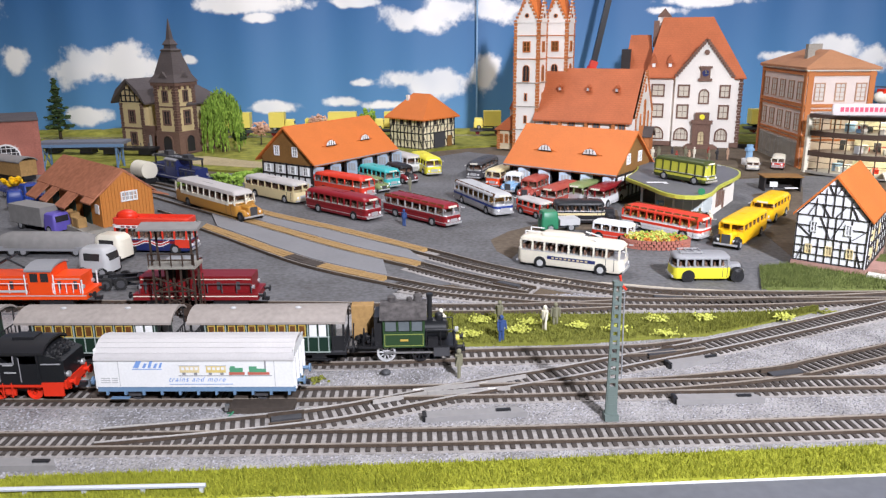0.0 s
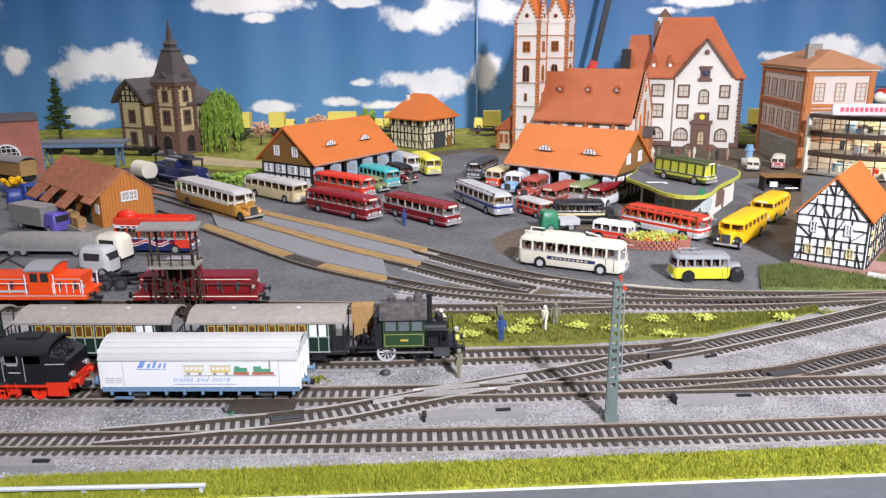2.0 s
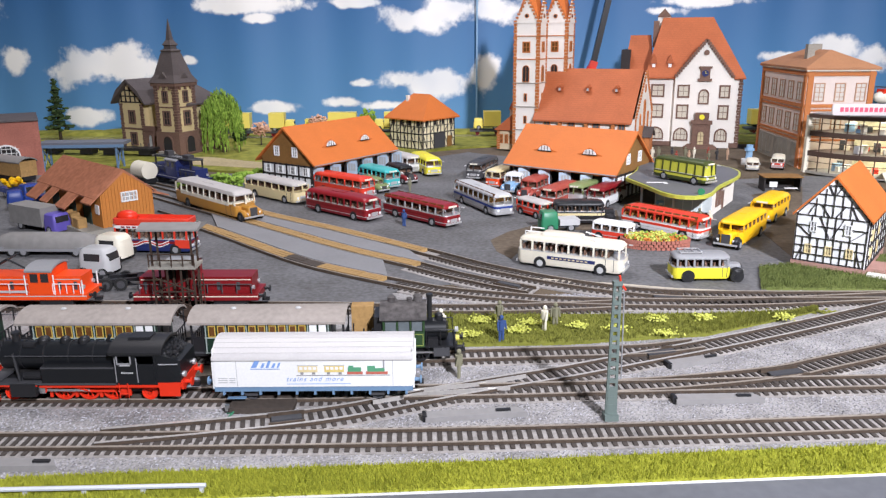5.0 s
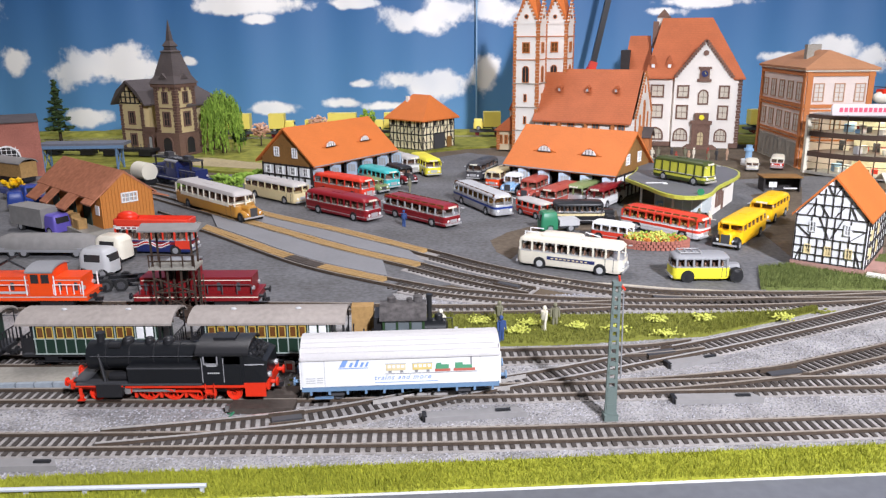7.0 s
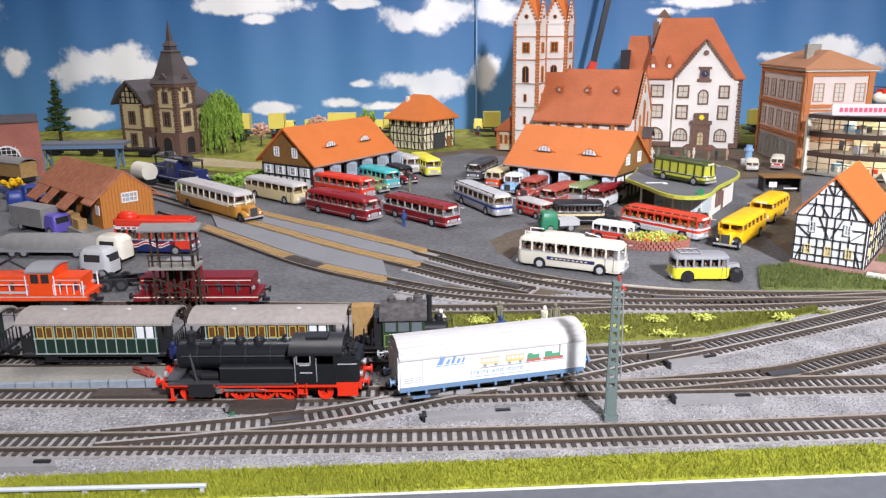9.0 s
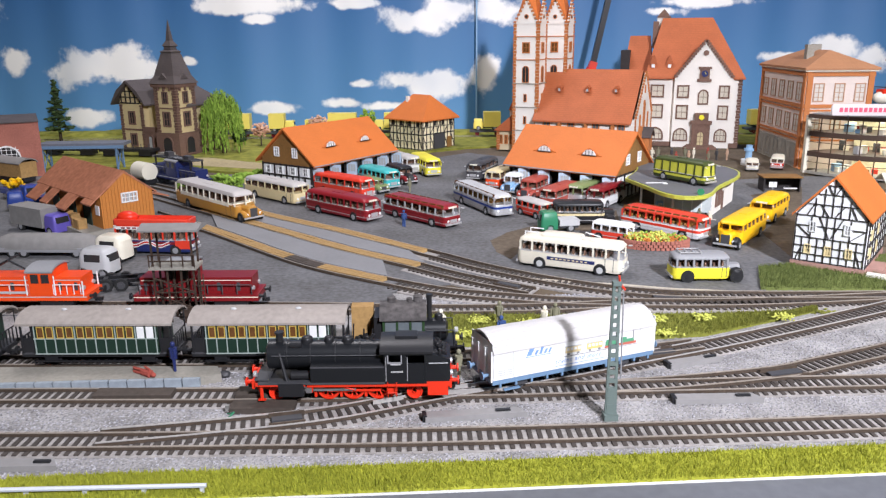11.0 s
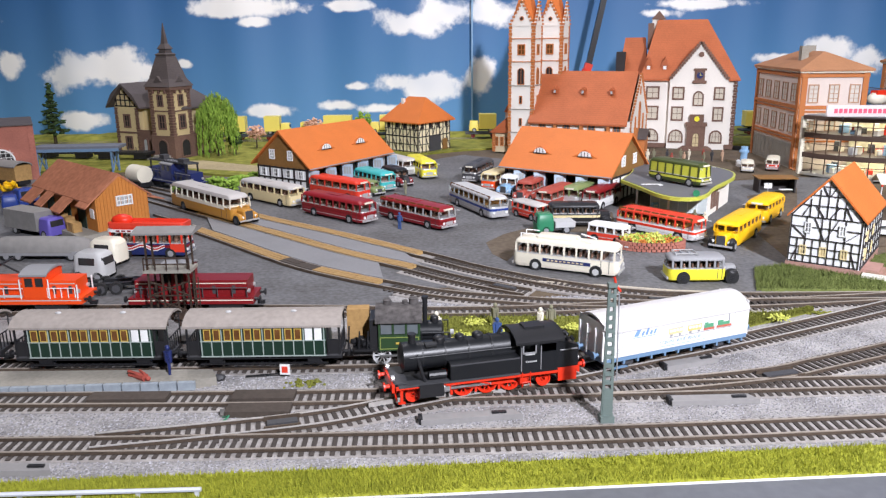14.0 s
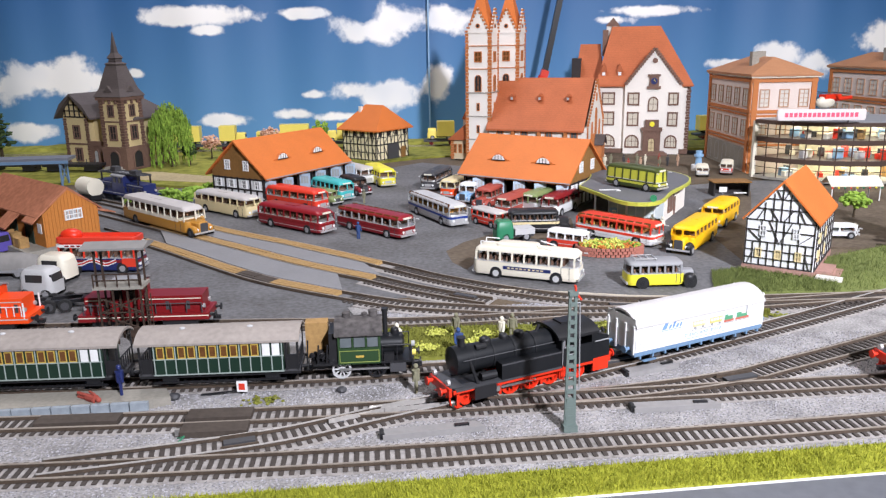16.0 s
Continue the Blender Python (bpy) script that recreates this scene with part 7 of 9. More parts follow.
def villa():
    root = thing("villa", "yellow and brown turreted villa with slate roof", "villa", -64.3, 157.4, 0.2, -25)
    root.matrix_basis = root.matrix_basis @ Matrix.Diagonal((1.2, 1.2, 1.03, 1))
    # local x from the left wing to the right wing
    part("left_wing", boxes((0, 5.0, 0.5, 10, 0, 9.2)), "yellowplaster", root)
    part("middle", boxes((5.0, 9.9, 1.6, 10, 0, 9.4)), "yellowplaster", root)
    part("loggia", boxes((5.0, 9.3, 0.4, 2.2, 0, 4.0)), "brownstone", root, "brown sandstone loggia")
    part("right_wing", boxes((9.9, 13.2, 3.0, 9.0, 4.2, 9.2)), "yellowplaster", root)
    part("right_base", boxes((9.9, 14.0, 3.3, 9.4, 0, 4.4)), "brownstone", root)
    tw = part("tower", boxes((9.6, 13.8, -1.2, 3.0, 4.2, 12.8)), "yellowplaster", root)
    part("tower_base", boxes((9.3, 14.1, -1.5, 3.3, 0, 4.3)), "brownstone", root, bevel=0.08)
    part("tower_cornice", boxes((9.2, 14.2, -1.6, 3.4, 12.6, 13.2)), "brownstone", root, bevel=0.12)
    sq = lambda r, z: [(11.7 + dx * r, 0.9 + dy * r, z) for dx, dy in ((-1, -1), (1, -1), (1, 1), (-1, 1))]
    bm = bmesh.new()
    loft(bm, [sq(2.7, 13.2), sq(2.0, 14.6), sq(1.1, 18.4), sq(1.0, 18.6)])
    part("tower_roof", bm, "slate", root, "steep slate mansard roof")
    bm = bmesh.new()
    loft(bm, [sq(1.0, 18.6), sq(1.15, 18.9), sq(0.7, 19.2), sq(0.65, 19.7), sq(0.85, 19.9), sq(0.4, 20.8), sq(0.04, 24.4)])
    part("spire", bm, "slate", root)
    for face in (((9.6, -1.2), 0), ((13.8, -1.2), 90)):
        for u in (0.25, 3.95):
            quoins(root, face, u, 12.6, "brownstone", 26, 0.6)
        beam(root, face, (0, 8.8), (4.2, 8.8), 0.22, 0.18, "brownstone", "cornice")
        for u, hh in ((0.9, 12.0), (2.1, 12.0), (3.3, 12.0)):
            part("bracket", boxes((-0.14, 0.14, -0.35, 0.0, 0, 0.6)), "brownstone", root).matrix_basis = pose(face[0][0] * C, face[0][1] * C, hh * C, 0, 0, face[1]) @ Matrix.Translation((u * C, 0, 0))
        window(root, face, 2.1, 9.6, 1.2, 2.2, "brownstone", "glass", (1, 1), False, 0.2)
        window(root, face, 2.1, 5.4, 1.6, 2.8, "brownstone", "glass", (1, 1), False, 0.28)
        o = window(root, (((9.3, -1.5), 0) if face[1] == 0 else ((14.1, -1.5), 90)), 2.4, 0.3, 2.2, 3.4, "brownstone", "glass", (0, 0), True, 0.2)
        bm = boxes((-0.6, 0.6, -0.3, 0.8, 0, 0.9))
        loft(bm, [[(-0.8, yy, 0.8), (0.8, yy, 0.8), (0, yy, 1.8)] for yy in (-0.45, 1.2)])
        d = part("dormer", bm, "slate", root)
        d.matrix_basis = pose(face[0][0] * C, face[0][1] * C, 0.133, 0, 0, face[1]) @ Matrix.Translation((0.021, 0.002, 0))
    LW = ((0, 0.5), 0)
    window(root, LW, 2.5, 5.2, 1.5, 2.6, "brownstone", "glass", (1, 1), False, 0.28)
    window(root, LW, 2.5, 1.0, 1.5, 2.6, "brownstone", "glass", (1, 1), False, 0.28)
    beam(root, LW, (0, 4.3), (5, 4.3), 0.3, 0.2, "brownstone", "cornice")
    for u in (0.25, 4.75):
        quoins(root, LW, u, 9.0, "brownstone", 20, 0.5)
    bm = bmesh.new()
    loft(bm, [[(0, y, 9.2), (5, y, 9.2), (4.4, y, 11.4), (2.5, y, 13.2), (0.6, y, 11.4)] for y in (0.5, 0.8)])
    part("timber_gable", bm, "yellowplaster", root)
    for k in range(5):
        beam(root, LW, (0.5 + k, 9.3), (0.5 + k, 11.2 if k in (0, 4) else 12.4), 0.2)
    for z in (9.3, 10.4, 11.5):
        beam(root, LW, (0.3, z), (4.7, z), 0.22)
    bm = bmesh.new()
    loft(bm, [[(-1.2, y, 9.2), (0.2, y, 11.6), (2.5, y, 13.6), (4.8, y, 11.6), (6.2, y, 9.2), (6.2, y, 8.9), (2.5, y, 13.1), (-1.2, y, 8.9)] for y in (-0.3, 10)])
    part("wing_roof", bm, "slate", root)
    bm = bmesh.new()
    gable_roof(bm, 4.6, 14.0, 1.0, 10.2, 9.2, 12.8, 0.3, "x", 2.6)
    part("roof", bm, "slate", root)
    part("chimney", boxes((7.0, 8.0, 5.0, 6.0, 12, 15.6)), "cream2", root, bevel=0.06)
    for u in (6.2, 7.8):
        window(root, ((0, 0.4), 0), u, 0.8, 1.1, 2.6, "brownstone", "paleglass", (0, 0), True, 0.18)
    window(root, ((0, 2.0), 0), 7.4, 5.2, 1.3, 2.7, "brownstone", "glass", (1, 1), False, 0.25)
    for k in range(2):
        window(root, ((14.0, 3.3), 90), 1.4 + 2.6 * k, 0.6, 1.2, 2.8, "brownstone", "warmpane", (0, 0), True, 0.18)
    window(root, ((13.2, 3.0), 90), 2.8, 5.4, 1.1, 2.6, "brownstone", "glass", (1, 1), False, 0.2)
    part("balustrade", boxes((5.0, 9.3, 0.3, 0.6, 4.0, 4.9)), "brownstone", root, bevel=0.06)
    part("steps", boxes((9.9, 13.4, -3.4, -1.5, -0.1, 0.4), (10.4, 13.0, -2.5, -1.5, 0.4, 0.8)), "greystone", root)


villa()


def goods_shed():
    root = thing("goods_shed", "orange boarded goods shed with red roof", "goods shed", -51.6, 100.2, 0.06, -44)
    L, D, h, ridge = 17.0, 6.3, 4.8, 7.2
    part("platform", boxes((-0.5, L + 0.6, -2.4, D + 0.3, 0, 0.9)), "greystone", root, "grey loading platform", bevel=0.05)
    z0 = 0.9
    part("wall", boxes((0, L, 0, 0.25, z0, h)), "shedwall", root)
    part("wall", boxes((0, L, D - 0.25, D, z0, h)), "shedwall", root)
    for x0 in (0, L - 0.25):
        bm = bmesh.new()
        loft(bm, [[(x, 0.25, z0), (x, D - 0.25, z0), (x, D - 0.25, h), (x, D / 2, ridge), (x, 0.25, h)] for x in (x0, x0 + 0.25)])
        part("wall", bm, "shedwall", root)
    for k in range(16):
        u = 0.2 + k * 0.4
        beam(root, ((L, 0), 90), (u, z0), (u, min(h, h) + (ridge - h) * (1 - abs(u - D / 2) / (D / 2)) - 0.3), 0.05, 0.08, "shedwall", "board")
    bm = bmesh.new()
    gable_roof(bm, -0.5, L + 0.12, -0.7, D + 0.5, h - 0.35, ridge + 0.2, 0.2)
    part("roof", bm, "shedroof", root, "weathered red sheet roof")
    drop = (ridge + 0.55 - h) / (D / 2 + 0.6)
    for u0, u1 in ((0.2, 3.6), (4.8, 7.0), (9.6, 12.6), (14.4, 17.1)):
        bm = bmesh.new()
        far = -2.5 if u1 < 15 else -1.3
        ring = [(-0.6, h - 0.33), (far, h - 0.33 + (far + 0.6) * drop), (far, h - 0.5 + (far + 0.6) * drop), (-0.6, h - 0.5)]
        loft(bm, [[(u, y, z) for y, z in ring] for u in (u0, u1)])
        part("canopy_board", bm, "shedroof", root)
    bm = bmesh.new()
    loft(bm, [[(L - 0.2, D - 0.3, 4.4), (L - 0.2, D + 2.2, 3.6), (L - 0.2, D + 2.2, 3.45), (L - 0.2, D - 0.3, 4.2)], [(2, D - 0.3, 4.4), (2, D + 2.2, 3.6), (2, D + 2.2, 3.45), (2, D - 0.3, 4.2)]])
    part("canopy", bm, "shedroof", root)
    window(root, ((L, 0), 90), 3.4, 3.6, 2.0, 1.2, "white", "paleglass", (3, 1), False, 0.15)
    for u in (3.6, 8.6, 13.0):
        part("sliding_door", boxes((u - 1.1, u + 1.1, -0.1, 0.0, z0, 3.6)), "midgreen2", root)
    part("notice", boxes((15.4, 16.4, -0.08, 0.0, 2.4, 3.5)), "white", root)
    for k, (u, v, w, hh) in enumerate(((6.5, -1.6, 1.2, 1.1), (10.4, -1.5, 1.6, 1.5), (11.9, -1.3, 1.4, 1.3), (14.2, -1.6, 2.0, 1.1), (8.2, -1.4, 1.0, 0.9))):
        c = thing("crate", "plain brown wooden freight crate on the platform", "crate", 0, 0, 0, 0, "freight crates")
        c.matrix_basis = root.matrix_basis @ Matrix.Translation((u * C, v * C, 0.009))
        part("case", boxes((-w / 2, w / 2, -0.5, 0.5, 0, hh)), "crate", c, bevel=0.04)
        for s in (-1, 1):
            part("batten", boxes((s * w * 0.35 - 0.08, s * w * 0.35 + 0.08, -0.54, 0.54, 0.02, hh + 0.04)), "crate", c)


M["midgreen2"] = paint("dark_green_door", 0.03, 0.05, 0.035, 0.7)
goods_shed()


def petrol_station():
    root = thing("petrol_station", "petrol station with sweeping grey canopy roof", "petrol station", 0, 0, 0.06)
    outline = [(24.0, 101.5), (25.4, 95.5), (26.2, 91.8), (27.6, 89.6), (29.8, 89.3), (31.8, 91.0), (34.0, 95.0), (40.5, 105.5), (38.5, 114.0), (34.0, 118.5), (29.5, 116.0), (27.0, 108.0)]
    P = [(v.x, v.y) for v in spline(outline + [outline[0]], 1.2)][:-1]
    cx, cy = sum(p[0] for p in P) / len(P), sum(p[1] for p in P) / len(P)
    bm = bmesh.new()
    prism(bm, P, 3.55, 3.95)
    part("canopy_rim", bm, "limerim", root, "yellow-green canopy edge")
    bm = bmesh.new()
    prism(bm, [(cx + (x - cx) * 0.965, cy + (y - cy) * 0.965) for x, y in P], 3.95, 4.0)
    part("canopy_deck", bm, "asphalt2", root, "dark grey canopy deck")
    part("shop_wall", boxes((33.0, 33.3, 97.0, 110.0, 0, 3.55), (33.3, 39.0, 109.7, 110.0, 0, 3.55)), "plaster", root)
    wall = part("side_wall", boxes((0, 11.5, 0, 0.3, 0, 3.55)), "plaster", root)
    wall.matrix_basis = pose(0.335, 0.957, 0, 0, 0, 57)
    for k in range(2):
        window(root, ((33.5, 95.7), 57), 2.6 + k * 1.5, 0.8, 1.1, 2.4, "brownstone", "paleglass", (1, 2), False, 0.1)
    part("door", boxes((5.2, 6.0, -0.08, 0.05, 0, 2.4)), "brownstone", wall)
    shop = part("shop_front", boxes((0, 7.0, 0, 0.12, 0.5, 3.5)), "shopglass", root, "pale shop window front")
    shop.matrix_basis = pose(0.272, 0.985, 0, 0, 0, -24)
    for k in range(7):
        part("glazing_bar", boxes((k * 1.15, k * 1.15 + 0.1, -0.06, 0.16, 0, 3.55)), "white", shop)
    part("column", rods(0.14, ((27.8, 92.5, 0), (27.8, 92.5, 3.6))), "white", root)
    part("column", rods(0.14, ((25.6, 99.0, 0), (25.6, 99.0, 3.6))), "white", root)
    part("logo_disc", rods(0.42, ((30.2, 89.9, 4.35), (30.25, 90.1, 4.35)), n=8), "midgreen", root)
    part("arrow", boxes((25.8, 28.2, 97.6, 98.0, 4.0, 4.05)), "white", root)
    part("arrow", boxes((27.8, 28.3, 96.9, 97.9, 4.0, 4.06)), "white", root)
    for x, y in ((26.8, 95.2), (27.6, 97.5)):
        p = thing("petrol_pump", "white petrol pump under the canopy", "petrol pump", x, y, 0.06, 0, "petrol pumps")
        part("case", boxes((-0.4, 0.4, -0.3, 0.3, 0, 1.7)), "lightblue", p, bevel=0.08)
        part("dial", boxes((-0.25, 0.25, -0.34, -0.28, 1.0, 1.5)), "white", p)


M["limerim"] = paint("lime_rim", 0.5, 0.52, 0.08)
M["asphalt2"] = material("canopy_grey", (0.14, 0.14, 0.15), 0.6, 0, 0.15, 200, 0.1)
M["shopglass"] = material("shop_glass", (0.55, 0.6, 0.6), 0.1, 0, 0.3, 60, 0.0)
petrol_station()
M["dullyellow"] = paint("dull_yellow", 0.5, 0.5, 0.06)
M["darkolive"] = paint("dark_olive", 0.06, 0.075, 0.02)
bus("bus", "green and yellow double-deck coach on the canopy", 30.7, 98.6, -56, 8.4, "darkolive", "darkolive", "darkolive", W=2.3, H=3.0, nwin=6, z=4.02 + 0.06, glass="dullyellow", stripe="dullyellow", waist=0.42)


# ---- things behind the yard ----
def conifer(x, y, z, h, r, label):
    root = thing("tree", label, "tree", x, y, z, random.uniform(0, 360))
    bm = bmesh.new()
    rod(bm, (0, 0, 0), (0.1, 0, h * 0.95), r * 0.13, 8, 0.05)
    for k in range(26):
        zz = h * (0.22 + 0.72 * k / 26)
        a, rr = k * 2.4, r * (1.05 - k / 28)
        rod(bm, (0, 0, zz), (rr * math.cos(a), rr * math.sin(a), zz - 0.2), 0.08, 5, 0.02)
    part("trunk", bm, "bark", root)
    bm = bmesh.new()
    for k in range(330):
        f = random.random() ** 0.8
        zz = h * (0.2 + 0.8 * f)
        lay = 0.65 + 0.35 * math.sin(f * 34)
        rr = r * (1.08 - f) * lay * random.uniform(0.35, 1.05)
        a = random.uniform(0, 6.28)
        s = random.uniform(0.22, 0.5) * (1.2 - 0.6 * f)
        blob(bm, (rr * math.cos(a), rr * math.sin(a), zz), s * 1.3, s * 1.3, s * 0.7, 1, 0.35)
    part("crown", bm, "leaf", root)
    return root


def willow(x, y, z, h, r):
    root = thing("tree", "light green weeping willow by the villa", "tree", x, y, z)
    bm = bmesh.new()
    rod(bm, (0, 0, 0), (0, 0, h * 0.7), 0.5, 8, 0.3)
    for k in range(9):
        a = k * 0.7
        rod(bm, (0, 0, h * 0.5), (r * 0.6 * math.cos(a), r * 0.6 * math.sin(a), h * 0.9), 0.16, 6, 0.06)
    part("trunk", bm, "bark", root)
    verts, faces = [], []
    for k in range(300):
        a, q = random.uniform(0, 6.28), r * math.sqrt(random.random())
        top = h * (1 - 0.28 * (q / r) ** 2) * random.uniform(0.88, 1.02)
        ln = random.uniform(0.25, 0.8) * h * (0.4 + 0.6 * q / r)
        for j in range(8):
            f = j / 8
            px, py, pz = q * math.cos(a) * (1 + 0.1 * f), q * math.sin(a) * (1 + 0.1 * f), top - ln * f
            for s in (-1, 1):
                n = len(verts)
                dx, dy = math.cos(a + s * 1.1 + j) * 0.26, math.sin(a + s * 1.1 + j) * 0.26
                verts += [(px * C, py * C, pz * C), ((px + dx) * C, (py + dy) * C, (pz - 0.15) * C), ((px + dx * 0.5) * C, (py + dy * 0.5) * C, (pz - ln / 6) * C)]
                faces.append((n, n + 1, n + 2))
    me = bpy.data.meshes.new("crown")
    me.from_pydata(verts, [], faces)
    me.materials.append(M["willow"])
    o = new("crown", me)
    o.parent = root


def round_tree(x, y, z, h, r, mat, label, n=160):
    root = thing("tree", label, "tree", x, y, z)
    bm = bmesh.new()
    rod(bm, (0, 0, 0), (0.05, 0, h * 0.6), 0.16, 7, 0.1)
    for k in range(6):
        rod(bm, (0, 0, h * 0.45), (r * 0.6 * math.cos(k), r * 0.6 * math.sin(k), h * 0.75), 0.07, 5, 0.03)
    part("trunk", bm, "bark", root)
    bm = bmesh.new()
    for k in range(n):
        a, u = random.uniform(0, 6.28), random.uniform(-1, 1)
        q = random.random() ** 0.4
        w = math.sqrt(1 - u * u) * q
        s = random.uniform(0.15, 0.4)
        blob(bm, (r * w * math.cos(a), r * w * math.sin(a), h * 0.72 + h * 0.3 * u * q), s, s, s * 0.8, 1, 0.4)
    part("crown", bm, mat, root)


conifer(-83, 171, 0.2, 13.4, 3.0, "dark green conifer standing by the backdrop")
willow(-42.8, 153.5, 0.2, 12.4, 3.7)
round_tree(-37.6, 163, 0.2, 4.8, 1.9, "blossom", "pink blossom tree on the meadow")
round_tree(-27, 172, 0.2, 5.2, 2.2, "blossom", "pink blossom tree behind the depot")
round_tree(-16.5, 176, 0.2, 6.0, 1.9, "willow", "small green bush behind the depot")
round_tree(-40, 155, 0.2, 4.2, 1.4, "leaf", "dark shrub under the willow")
conifer(57.5, 80, 0.2, 9.5, 4.2, "dark green tree beside the half-timbered house")
round_tree(58, 95, 0.2, 3.2, 1.8, "willow", "green garden bush beside the house")


def flat_wagon(x, L, truck_label, cab_side, boxy=True):
    y = 175.5
    w = thing("flat_wagon", "dark flat wagon carrying a yellow truck", "freight wagon", x, y, 0.2, 0, "truck train")
    part("deck", boxes((-L / 2 - 0.8, L / 2 + 0.8, -1.4, 1.4, 1.1, 1.5)), "darkgrey", w)
    for s in (-1, 1):
        for yy in (-0.82, 0.82):
            spoked(w, s * L * 0.36, yy, 0.45, "darkred")
    box_truck(truck_label, x, y, 0 if cab_side > 0 else 180, L, "postyellow", "postyellow", z=1.7, H=4.0 if boxy else 2.6)


for x, L, s, b in ((-46.5, 8.0, -1, True), (-35.5, 5.6, 1, True), (-27.5, 5.6, 1, False), (-21, 8.4, 1, True), (-11.5, 7.0, -1, True), (10.0, 6.0, -1, True), (72, 7.5, 1, True)):
    flat_wagon(x, L, "pale yellow delivery truck on a flat wagon", s, b)
track([(-100, 175.5), (100, 175.5)], "rear track along the backdrop", 0.0, False, False)


def crane():
    root = thing("mobile_crane", "mobile crane with black telescopic boom", "crane", 29.8, 178, 0.2)
    part("carrier", boxes((-4, 3, -1.4, 1.4, 0.6, 2.4)), "brightred", root, bevel=0.1)
    for s in (-1, 1):
        for xx in (-3, -1, 1.8):
            wheel(root, xx, s * 1.2, 0.6, "grey", s)
    rodbox = lambda a, b, w, mat, lab: part("boom", rods(w, (a, b), n=4), mat, root, lab)
    rodbox((0, 0, 2.2), (3.9, 0, 16.0), 1.15, "brightred", "red lower boom section")
    rodbox((3.7, 0, 15.2), (7.9, 0, 36), 0.85, "black", "black upper boom section")
    part("collar", rods(1.3, ((3.3, 0, 13.2), (3.7, 0, 14.6)), n=6), "red", root)


crane()


def brick_shed():
    root = thing("engine_shed", "red brick engine shed with white barred window", "engine shed", -88.5, 118.5, 0.06, 28)
    part("wall", boxes((0, 24.6, 0, 14, 0, 9.0)), "brickred", root)
    part("roof", boxes((-0.4, 24.9, -0.4, 14.4, 9.0, 9.2)), "slate", root)
    part("corner_pier", boxes((23.9, 24.8, -0.12, 0.9, 0, 9.0)), "brickred", root)
    for u in (2.6, 8.2, 13.8, 19.6):
        window(root, ((0, 0), 0), u, 1.0, 4.2, 4.4, "white", "glass", (5, 5), True, 0.25)


brick_shed()


def gantry():
    root = thing("loading_gantry", "blue-grey loading gantry over the siding", "gantry", -69.0, 135.0, 0.06, 3)
    part("deck", boxes((0, 14.5, -2.0, 2.0, 4.4, 4.9)), "slate2", root, "flat grey gantry deck", bevel=0.05)
    for u in (0.6, 13.0):
        for v in (-1.6, 1.6):
            part("leg", rods(0.2, ((u, v, 0), (u, v, 4.4)), n=6), "bluegrey", root)
        part("brace", rods(0.13, ((u, -1.6, 0.3), (u, 1.6, 4.2)), ((u, 1.6, 0.3), (u, -1.6, 4.2))), "bluegrey", root)
    part("girder", boxes((0, 14.5, -2.1, -1.9, 4.0, 4.5)), "bluegrey", root)


M["slate2"] = material("deck_grey", (0.16, 0.17, 0.2), 0.7, 0, 0.2, 150, 0.2)
gantry()
for k, (x, y) in enumerate(((-72, 152), (-60, 150), (-84, 150))):
    w = thing("flat_wagon", "black bogie flat wagon standing empty", "freight wagon", x, y, 0.2, -8, "empty wagons")
    part("deck", boxes((-5.5, 5.5, -1.4, 1.4, 1.1, 1.6)), "black", w, bevel=0.05)
    for s in (-1, 1):
        part("bogie", boxes((s * 3.6 - 1.2, s * 3.6 + 1.2, -1.1, 1.1, 0.3, 1.1)), "black", w, bevel=0.1)
    for u in range(7):
        part("stake", rods(0.08, ((-4.8 + u * 1.6, -1.35, 1.5), (-4.8 + u * 1.6, -1.35, 2.6))), "darkgrey", w)

blue = diesel(-40.6, 119.9, -40, 13.0, "navy", "dark blue electric locomotive with roof gantry", (-1.5, 1.5), "lightgrey")
part("roof_gantry", rods(0.14, ((-5, -1, 4.4), (5, -1, 4.4)), ((-5, 1, 4.4), (5, 1, 4.4)), *[((u, -1, 4.4), (u + 1.2, 1, 4.4)) for u in range(-5, 5)], *[((u, s, 3.0), (u, s, 4.4)) for u in (-4.8, 0, 4.8) for s in (-1, 1)]), "black", blue)
part("hook_block", boxes((-3.0, -1.8, -0.5, 0.5, 4.4, 5.2)), "darkgrey", blue, bevel=0.1)
part("hook_block", boxes((2.0, 3.6, -0.5, 0.5, 4.4, 5.0)), "darkgrey", blue, bevel=0.1)
w = thing("tank_wagon", "white tank wagon behind the goods shed", "freight wagon", -46.5, 121.0, 0.3, -40)
part("tank", rods(1.35, ((-1.7, 0, 2.0), (1.7, 0, 2.0)), n=20), "offwhite", w, smooth=True)
part("frame", boxes((-1.9, 1.9, -1.0, 1.0, 0.1, 0.8)), "black", w)

# ---- the goods yard on the asphalt ----
box_truck("purple and grey box truck in the goods yard", -48.2, 91.6, -30, 8.4, "purple", "tarp", W=2.5, H=3.0)
t = box_truck("blue flatbed truck loaded with a yellow machine", -60.5, 110.5, -38, 8.0, "blue", "blue", W=2.6, flat=True)
for k in range(14):
    bm = bmesh.new()
    blob(bm, (random.uniform(-3.4, 1.2), random.uniform(-0.9, 0.9), random.uniform(1.7, 2.9)), random.uniform(0.4, 0.9), 0.45, 0.4, 1, 0.25)
    part("machine_block", bm, "yellow", t)
box_truck("small blue pickup truck in the goods yard", -56.5, 104.5, -150, 4.8, "blue", "blue", W=2.1, flat=True)
